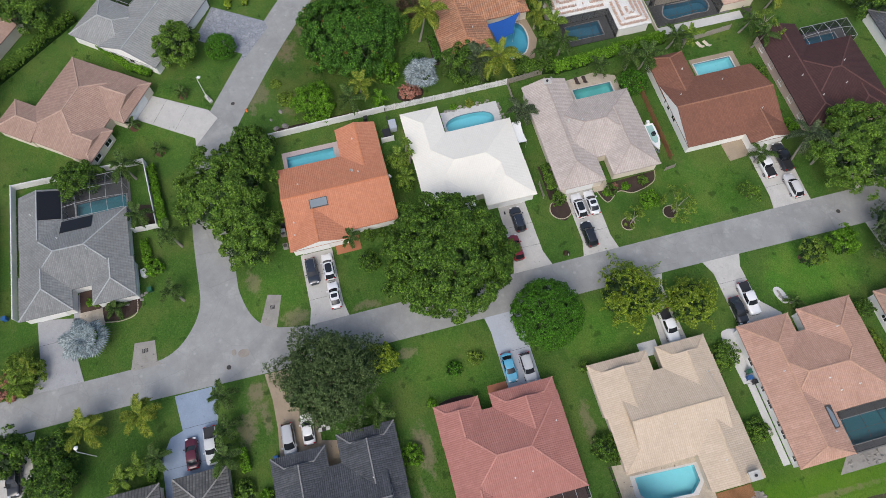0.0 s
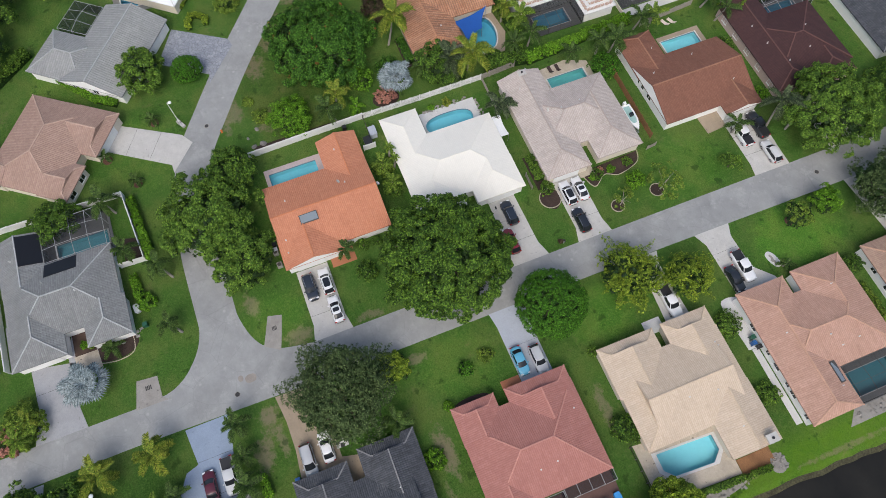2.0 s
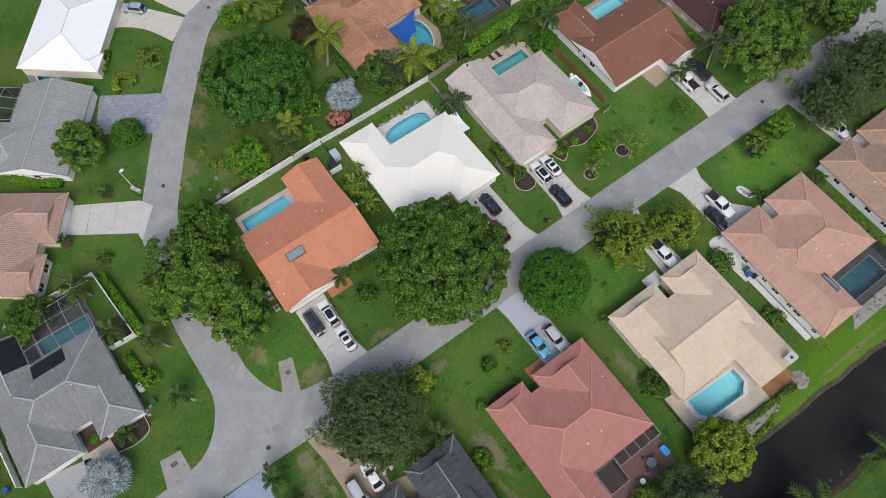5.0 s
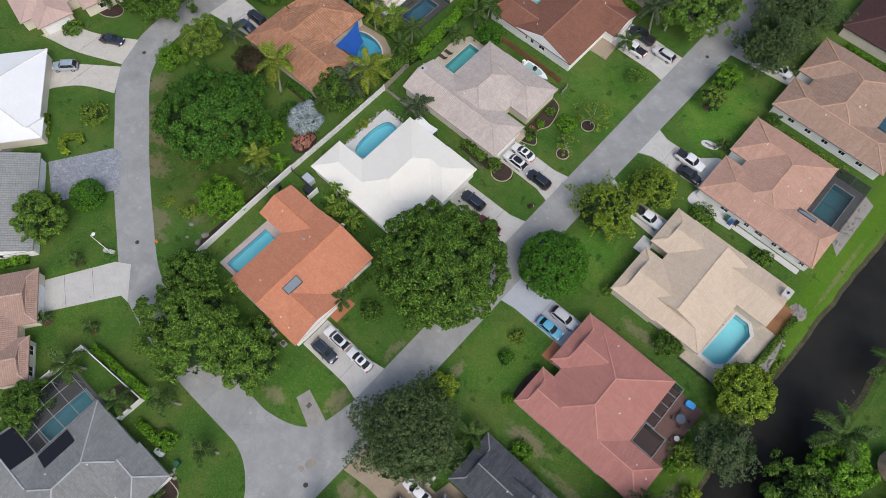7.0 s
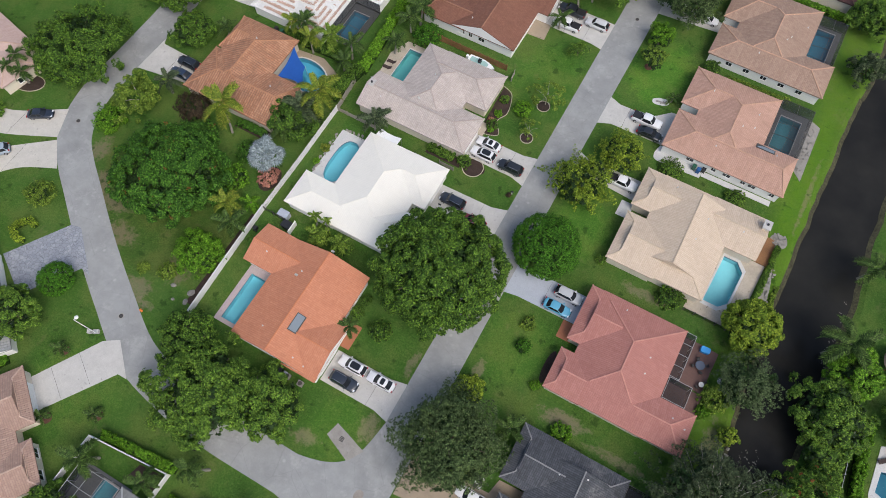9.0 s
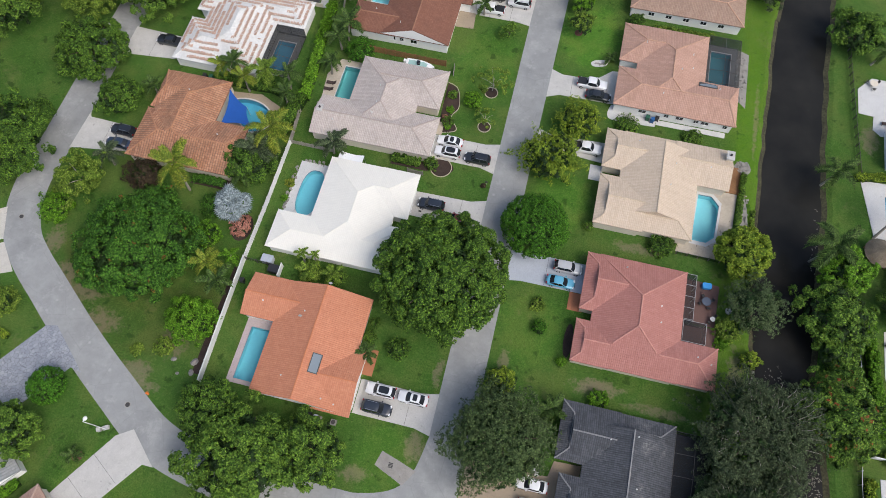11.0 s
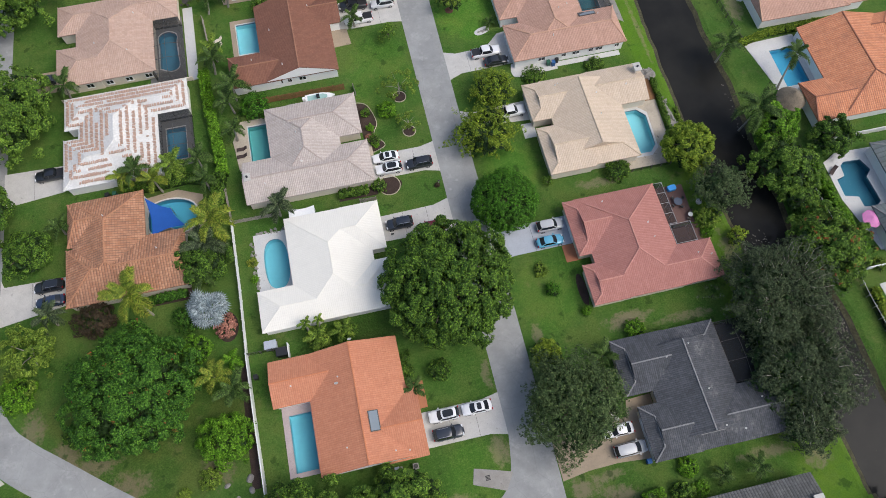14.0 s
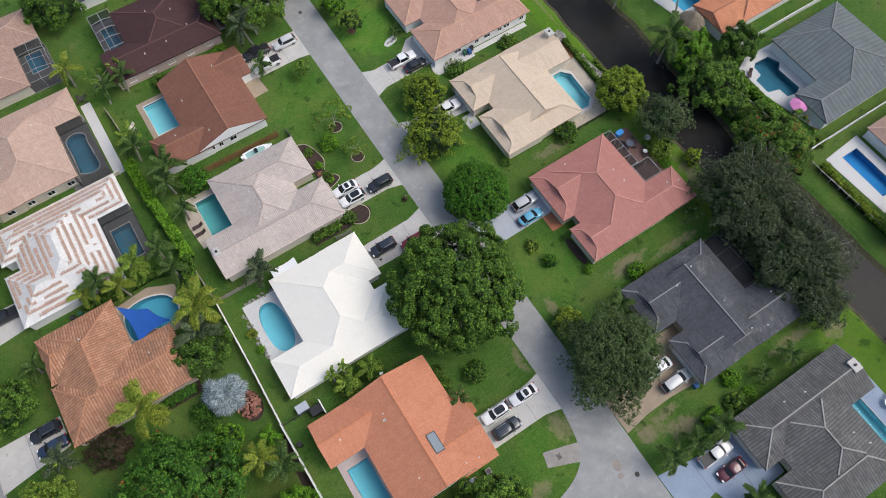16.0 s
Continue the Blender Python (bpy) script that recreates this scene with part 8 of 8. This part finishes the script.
fence("white vinyl fence round the corner garden", [(-12.8, -46.2), (-25, -46.3), (-38.0, -46.4), (-37.9, -39.0), (-37.8, -31), (-37.5, -23.4), (-30.5, -22.8), (-23.9, -22.2), (-24.1, -26.4)], 1.7, WHITE_F)
fence("grey board fence beside the white house", [(-12.2, 43.6), (-15.0, 43.7)], 1.2, WOOD_G, "slat")
fence("low pale fence at the grey-brown roofed house", [(-11.9, 66.2), (-12.1, 68.0)], 1.2, WOOD_G, "slat")
fence("white garden wall across the canal", [(64.8, 12.4), (78.0, 12.3), (94.0, 12.2)], 1.4, WHITE_F)
fence("white garden wall beside the clay roof", [(70.0, 37.0), (82.0, 36.9), (98.0, 36.8)], 1.4, WHITE_F)
fence("dark chain-link fence across the canal", [(61.4, 92.0), (62.4, 76.0), (63.4, 62.0)], 1.2, BRONZE, "mesh")
fence("chain-link fence above the canal bank", [(62.6, 34.0), (63.2, 22.0), (63.0, 8.0), (63.8, -8)], 1.2, STEEL, "mesh")
fence("pale fence behind the stone deck", [(33.2, 38.9), (40.4, 38.9)], 1.0, BRONZE, "mesh")
fence("grey board fence behind the brick-red roof", [(-37.4, 78.5), (-38.4, 90.5)], 1.5, WOOD_G, "slat")
fence("white wall between two west lots", [(-75.5, -29.0), (-69.6, -32.0)], 1.3, WHITE_F)
fence("long white wall beside the pink-roofed house", [(-65.4, 76.4), (-41.4, 76.5)], 1.1, CREAM)

# ---- street lamps and small things ----
for x, y, az, h in ((-47.9, -10.7, 70, 7.4), (12.0, -34.9, 180, 6.0)):
    l = thing("street_lamp", x, y, 0, az, "tall white street lamp with round head", "street lamp", "street lamps")
    g, a, hd = Geo(), Geo(), Geo()
    g.tube([(0, 0, 0), (0, 0, h)], [0.07, 0.045], 10)
    a.tube([(0, 0, h - 0.1), (0.25, 0, h + 0.1), (0.5, 0, h + 0.12)], [0.04, 0.04, 0.04], 8)
    hd.tube([(0.5, 0, h - 0.05), (0.5, 0, h + 0.1), (0.5, 0, h + 0.24), (0.5, 0, h + 0.3)], [0.22, 0.33, 0.22, 0.05], 14)
    part("pole", g, WHITE, l)
    part("arm", a, WHITE, l)
    part("lamp_head", hd, WHITE, l)

MAIL = thing("utility_box", -48.9, -11.0, 0, 30, "pale utility boxes on a small pad at the street", "utility box")
for k, (dx, w, h) in enumerate(((0, 0.6, 0.7), (1.0, 0.9, 0.5))):
    g = Geo()
    g.box(dx - w / 2, -0.3, 0, dx + w / 2, 0.3, h)
    part("cabinet", g, CONC, MAIL)

for x, y in ((-0.8, 44.3), (-10.7, 36.0), (10.6, 34.6), (-4.2, -13.9 + 40)):
    m = thing("mailbox", x, y, 0, 0, "small mailbox on a post at the kerb", "mailbox", "mailboxes")
    p, b = Geo(), Geo()
    p.box(-0.05, -0.05, 0, 0.05, 0.05, 1.05)
    b.tube([(-0.25, 0, 1.15), (0.25, 0, 1.15)], [0.13, 0.13], 10)
    part("post", p, WHITE, m)
    part("box", b, BLACKPL, m)


def bin_(label, x, y, mat, turn=0):
    b = thing("wheelie_bin", x, y, 0, turn, label, "waste bin", "waste bins")
    g, l = Geo(), Geo()
    g.slab(rect(-0.3, -0.32, 0.3, 0.32), 0.06, 1.0)
    l.slab(rect(-0.34, -0.36, 0.34, 0.38), 1.0, 1.07)
    part("body", g, mat, b)
    part("lid", l, mat, b)
    for s in (-1, 1):
        w = Geo()
        w.tube([(s * 0.24, -0.34, 0.12), (s * 0.32, -0.34, 0.12)], [0.12, 0.12], 10)
        part("wheel", w, RUBBER, b)


GREENPL, BLUEPL = paint_mat("green_plastic", (0.02, 0.10, 0.06), 0.5), paint_mat("blue_plastic", (0.02, 0.10, 0.28), 0.5)
for lab, x, y, mt in (("blue waste bin on the side slab", 26.2, 64.6, BLUEPL), ("green waste bin on the side slab", 25.3, 64.9, GREENPL), ("black waste bin beside the house", 27.0, 65.2, BLACKPL), ("dark waste bin beside the orange roof", -18.4, -1.4, BLACKPL), ("grey-blue waste bin beside the orange roof", -17.4, -1.5, CONC_B), ("dark waste bin at the fence", -36.2, 16.9, BLACKPL), ("green waste bin beside the white membrane roof", -56.6, 54.6, GREENPL), ("black waste bin beside the white membrane roof", -57.9, 54.6, BLACKPL), ("green waste bin at the grey house", -12.6, -24.6, GREENPL), ("blue waste bin at the charcoal house", 19.3, -8.6, BLUEPL), ("blue waste bin beside the west house", -13.6, -48.0, BLUEPL)):
    bin_(lab, x, y, mt)


def lounger(label, x, y, turn, mat):
    l = thing("sun_lounger", x, y, 0.0 if "lawn" in label else 0.085, turn, label, "sun lounger", "sun loungers")
    s, b = Geo(), Geo()
    s.box(-0.95, -0.33, 0.3, 0.35, 0.33, 0.38)
    b.box(0, -0.33, -0.04, 0.75, 0.33, 0.04, pose(0.35, 0, 0.34, 0, -38, 0))
    part("seat", s, mat, l)
    part("backrest", b, mat, l)
    for px in (-0.85, 0.25):
        for py in (-0.28, 0.28):
            g = Geo()
            g.box(px - 0.03, py - 0.03, 0, px + 0.03, py + 0.03, 0.3)
            part("leg", g, BRONZE, l)


BROWNC = rough_mat("brown_cushion", (0.06, 0.04, 0.035), 0.8, 8, 1, 0.2, 0.01)
for lab, x, y, a, mt in (("dark brown sun lounger on the stone deck", -34.0, 58.9, 0, BROWNC), ("dark brown sun lounger on the stone deck", -34.1, 57.4, 0, BROWNC), ("pale sun lounger on the back lawn", -36.1, 83.3, 20, CREAM), ("pale sun lounger on the back lawn", -36.0, 84.7, 20, CREAM), ("white sun lounger on the white terrace", 69.6, 73.2, 0, CONC_D), ("dark sun lounger on the white terrace", 68.4, 74.0, 0, BROWNC), ("dark sun lounger on the pale deck", 68.0, 31.0, 40, BROWNC)):
    lounger(lab, x, y, a, mt)


def garden_table(label, x, y, r, mat, chairs=4, cmat=None):
    t = thing("patio_table", x, y, 0.08, 0, label, "table", "patio tables")
    g, p = Geo(), Geo()
    g.slab(oval(0, 0, r, r, 20), 0.70, 0.74)
    p.tube([(0, 0, 0), (0, 0, 0.7)], [0.2, 0.06], 10)
    part("tabletop", g, mat, t)
    part("pedestal", p, BRONZE, t)
    for k in range(chairs):
        a = 2 * math.pi * (k + 0.3) / chairs
        c = thing("patio_chair", x + math.cos(a) * (r + 0.35), y + math.sin(a) * (r + 0.35), 0.08, math.degrees(a), "dark metal patio chair at a round table", "chair", "patio chairs")
        s, b = Geo(), Geo()
        s.box(-0.22, -0.22, 0.42, 0.22, 0.22, 0.46)
        b.box(0.18, -0.22, 0.46, 0.23, 0.22, 0.88)
        part("seat", s, cmat or BRONZE, c)
        part("backrest", b, cmat or BRONZE, c)
        for px in (-0.2, 0.2):
            for py in (-0.2, 0.2):
                l = Geo()
                l.box(px - 0.02, py - 0.02, 0, px + 0.02, py + 0.02, 0.42)
                part("leg", l, BRONZE, c)


garden_table("round blue-grey patio table on the red-brown patio", 38.8, 31.2, 0.75, paint_mat("slate_table", (0.10, 0.12, 0.16), 0.4))
garden_table("small white round table by the patio", 40.0, 28.4, 0.42, CONC_W, 2)
garden_table("round table on the white strip", -41.4, 95.6, 0.6, BRONZE, 4)
white_box = thing("storage_box", -15.9, -25.4, 0, 8, "low white storage box among shrubs by the grey house", "storage box", "storage boxes")
g, l = Geo(), Geo()
g.slab(oval(0, 0, 0.75, 0.42, 20, 5), 0, 0.55)
l.slab(oval(0, 0, 0.8, 0.47, 20, 5), 0.55, 0.63)
part("body", g, WHITE_F, white_box)
part("lid", l, WHITE_F, white_box)
garden_table("white table on the blue-grey pool deck", 42.2, -26.6, 0.9, WHITE, 2)
garden_table("small table on the far pale deck", 72.8, 20.8, 0.5, BRONZE, 3)
garden_table("round table on the white terrace", 66.0, 82.6, 0.75, CREAM, 3)

tub = Geo()
tub.tube([(42.6, 30.6, 0), (42.6, 30.6, 0.3)], [0.5, 0.55], 16)
lone("planter_ring", tub, CONC_W, "pale round stone planter ring on the lawn", "planter")
for x, y, a, s in ((38.7, 34.0, 5, (1.5, 1.0, 0.8)), (60.2, 26.0, 80, (1.6, 0.6, 0.4))):
    c = thing("covered_grill", x, y, 0.05, a, "box covered with a bright blue tarp", "tarp", "blue tarps")
    g, t = Geo(), Geo()
    g.box(-s[0] / 2 + 0.1, -s[1] / 2 + 0.1, 0, s[0] / 2 - 0.1, s[1] / 2 - 0.1, s[2] - 0.02)
    t.slab(oval(0, 0, s[0] / 2, s[1] / 2, 16, 5), 0.15, s[2])
    part("box", g, BLACKPL, c)
    part("tarp", t, TARP, c, "bright blue tarp")

# shade sail over the free-form pool
sail = thing("shade_sail", label="deep blue four-cornered shade sail over the pool corner", category="shade sail")
cor = [(-50.6, 51.0, 3.4), (-46.7, 48.6, 2.4), (-44.2, 44.4, 3.2), (-49.9, 43.9, 2.6)]
g = Geo()
n = 8
grid = []
for i in range(n + 1):
    for j in range(n + 1):
        s, t = i / n, j / n
        p = (Vector(cor[0]) * (1 - s) + Vector(cor[1]) * s) * (1 - t) + (Vector(cor[3]) * (1 - s) + Vector(cor[2]) * s) * t
        pull = 0.10 * (4 * s * (1 - s) * (1 - 2 * t) ** 2 * (1 if t < 0.5 else -1))
        q = 0.10 * (4 * t * (1 - t) * (1 - 2 * s) ** 2 * (1 if s < 0.5 else -1))
        c0 = sum((Vector(v) for v in cor), Vector()) / 4
        p = p + (c0 - p) * (abs(pull) + abs(q)) * 1.6
        grid.append(tuple(p))
g.v = grid
for i in range(n):
    for j in range(n):
        a = i * (n + 1) + j
        g.f.append((a, a + n + 1, a + n + 2, a + 1))
part("cloth", g, SAIL, sail, smooth=True)
for p in cor:
    k = Geo()
    k.tube([(p[0], p[1], 0), (p[0], p[1], p[2] + 0.1)], [0.06, 0.05], 8)
    part("post", k, STEEL, sail)

# parasol across the canal
par = thing("parasol", 68.8, 20.2, 0.09, 0, "magenta-pink garden parasol on the pale deck", "parasol")
g, p = Geo(), Geo()
n = 8
for k in range(n):
    a, b = 2 * math.pi * k / n, 2 * math.pi * (k + 1) / n
    g.face([(0, 0, 2.75), (1.7 * math.cos(a), 1.7 * math.sin(a), 2.2), (1.7 * math.cos(b), 1.7 * math.sin(b), 2.2)])
p.tube([(0, 0, 0), (0, 0, 2.75)], [0.03, 0.03], 8)
part("canopy", g, MAGENTA, par)
part("pole", p, STEEL, par)

# thatched hut across the canal
hut = thing("tiki_hut", 65.8, 46.0, 0, 0, "thatched tiki hut beside the far pool", "hut")
g = Geo()
g.tube([(0, 0, 2.1), (0, 0, 2.9), (0, 0, 3.9), (0, 0, 4.2)], [2.7, 1.9, 0.5, 0.1], 14)
part("thatch_roof", g, THATCH, hut)
for sx in (-1.6, 1.6):
    for sy in (-1.6, 1.6):
        k = Geo()
        k.tube([(sx, sy, 0), (sx, sy, 2.5)], [0.1, 0.09], 8)
        part("post", k, WOOD, hut)

# white awning cloth beside the white roof, air-conditioners, dishes
aw = thing("awning", -25.0, 42.9, 0, 0, "white cloth awning beside the white roof", "awning")
g = Geo()
nx = 8
for i in range(nx):
    a, b = -2.2 + 4.4 * i / nx, -2.2 + 4.4 * (i + 1) / nx
    z = lambda t: 2.35 - 0.25 * math.sin(math.pi * (t + 2.2) / 4.4)
    g.face([(a, -0.7, z(a) + 0.1), (b, -0.7, z(b) + 0.1), (b, 0.9 - 0.15 * math.sin(math.pi * i / nx), z(b)), (a, 0.9 - 0.15 * math.sin(math.pi * i / nx), z(a))])
part("cloth", g, WHITE, aw)
for s in (-2.1, 2.1):
    k = Geo()
    k.tube([(s, 0.8, 0), (s, 0.8, 2.3)], [0.04, 0.04], 8)
    part("post", k, STEEL, aw)
for x, y, mt, lab in ((-31.6, 19.9, BLACKPL, "dark garden shed box between the houses"), (-33.3, 21.4, CONC_B, "grey storage box between the houses")):
    b = thing("storage_box", x, y, 0, 0, lab, "storage box", "storage boxes")
    g, l = Geo(), Geo()
    g.box(-0.9, -0.6, 0, 0.9, 0.6, 1.3)
    l.box(-0.96, -0.66, 1.3, 0.96, 0.66, 1.4)
    part("body", g, mt, b)
    part("lid", l, mt, b)
for x, y in ((-14.6, -1.6), (-17.0, -1.6)):
    a = thing("air_conditioner", x, y, 0, 0, "outdoor air-conditioner unit beside a house wall", "air conditioner", "air conditioners")
    g, f = Geo(), Geo()
    g.box(-0.42, -0.42, 0, 0.42, 0.42, 0.85)
    f.slab(oval(0, 0, 0.34, 0.34, 16), 0.85, 0.89)
    part("casing", g, CONC_D, a)
    part("fan_grille", f, BRONZE, a)


def dish(h, x, y, z, az):
    d = Geo()
    n = 12
    ring = [(0.32 * math.cos(2 * math.pi * k / n), 0.32 * math.sin(2 * math.pi * k / n), 0.1) for k in range(n)]
    m = pose(x, y, z + 0.55, 0, 40, az)
    for k in range(n):
        d.face([m @ Vector((0, 0, 0)), m @ Vector(ring[k]), m @ Vector(ring[(k + 1) % n])])
    d.bar((x, y, z - 0.1), (x, y, z + 0.6), 0.05)
    part("satellite_dish", d, CONC, h)


dish(orange, -20.6, 18.3, 4.6, 90)
dish(orange, -23.7, 12.2, 4.1, 90)
dish(grey, -33.6, 51.6, 3.4, 90)
dish(grey, -23.4, 51.2, 4.4, 40)

# checkered stepping slabs by the charcoal house
for k in range(6):
    s = Geo()
    i, j = k % 2, k // 2
    s.box(15.9 + 0.62 * i, -1.9 + 0.62 * j, 0, 16.5 + 0.62 * i, -1.3 + 0.62 * j, 0.09)
    lone("paving_slab", s, CONC_W if (i + j) % 2 else IRON, "square paving slab of a checkered path", "paving slab", "checkered slabs")
# gutters, door mats and loose garden stones
stones = Geo()
rs = random.Random(9)
for cx, cy, rx, ry, n in ((44.0, 46.5, 0.9, 6.5, 70), (43.2, 58.6, 1.3, 1.3, 40), (41.8, 78.0, 0.9, 6.0, 40), (14.9, 75.7, 1.0, 0.5, 14), (-34.3, 36.0, 0.5, 5.0, 40), (-30.5, 41.6, 3.0, 0.4, 30), (-12.0, -27.6, 1.0, 3.0, 26), (47.0, 12.0, 0.5, 10, 40)):
    for _ in range(n):
        a, q = rs.random() * 6.28, math.sqrt(rs.random())
        x, y, s = cx + rx * q * math.cos(a), cy + ry * q * math.sin(a), rs.uniform(0.1, 0.26)
        m = Matrix.Translation((x, y, s * 0.3)) @ Euler((rs.random(), rs.random(), rs.random() * 6)).to_matrix().to_4x4()
        stones.box(-s, -s * 0.7, -s * 0.5, s, s * 0.7, s * 0.5, m)
for x, y, r, a in ((-42.3, 1.9, 0.5, 20), (-38.9, 2.2, 0.75, 60), (-38.8, 0.5, 0.6, 110), (-40.9, -0.1, 0.35, 10)):
    rock = Geo()
    for i in range(5):
        t = i / 4
        rock.v += [(r * (1 - 0.75 * t * t) * math.cos(k * 0.785) * (1 + 0.25 * noise.noise((k * 1.7 + x, i * 0.9, y))), r * 0.75 * (1 - 0.75 * t * t) * math.sin(k * 0.785), r * 0.7 * t - 0.05) for k in range(8)]
        if i:
            rock.f += [(8 * i - 8 + k, 8 * i - 8 + (k + 1) % 8, 8 * i + (k + 1) % 8, 8 * i + k) for k in range(8)]
    rock.f.append(tuple(range(32, 40)))
    b = lone("boulder", rock, rough_mat("grey_boulder", (0.27, 0.25, 0.23), 0.9, 6, 1.2, 0.3, 0.03), "weathered grey boulder on the lawn beside the fence", "boulder", "boulders", smooth=True)
    b.matrix_basis = pose(x, y, 0, 0, 0, a)
hyd = thing("fire_hydrant", -44.0, -4.2, 0, 20, "orange fire hydrant beside the side street", "fire hydrant")
HYD = paint_mat("orange_hydrant_paint", (0.75, 0.20, 0.03), 0.4)
g, k = Geo(), Geo()
g.tube([(0, 0, 0), (0, 0, 0.08), (0, 0, 0.1), (0, 0, 0.55), (0, 0, 0.68)], [0.2, 0.2, 0.14, 0.14, 0.16], 12)
part("barrel", g, HYD, hyd)
k.tube([(0, 0, 0.68), (0, 0, 0.8), (0, 0, 0.9)], [0.17, 0.12, 0.04], 12)
part("bonnet", k, HYD, hyd)
for dx, dy in ((1, 0), (-1, 0), (0, 1)):
    c = Geo()
    c.tube([(0.1 * dx, 0.1 * dy, 0.5), (0.26 * dx, 0.26 * dy, 0.5)], [0.08, 0.09], 10)
    part("nozzle_cap", c, HYD, hyd)
# leaves adrift on the canal
drift = Geo()
rs = random.Random(21)
for cx, cy, rx, ry, n in ((56.6, 1.0, 1.0, 7.5, 150), (57.4, 6.0, 0.8, 3.5, 60), (54.6, -4.0, 1.6, 4.0, 50), (50.6, 21.0, 1.5, 3.0, 40), (53.6, 17.5, 1.2, 2.0, 40), (56.5, 46.0, 0.8, 8.0, 24)):
    for _ in range(n):
        a, q = rs.random() * 6.28, math.sqrt(rs.random())
        x, y, r, t = cx + rx * q * math.cos(a), cy + ry * q * math.sin(a), rs.uniform(0.06, 0.19), rs.random() * 3
        drift.slab(oval(x, y, r, r * 0.6, 5, 2.0, t), -0.63, -0.606)
lone("floating_leaves", drift, rough_mat("pale_drift_leaves", (0.17, 0.16, 0.13), 0.8, 5, 1.5, 0.4, 0.01), "scattered pale fallen leaves adrift on the dark canal", "leaves", kind="stuff")
lone("garden_stones", stones, CONC_D, "loose pale garden stones along beds and bank", "stones", kind="stuff")
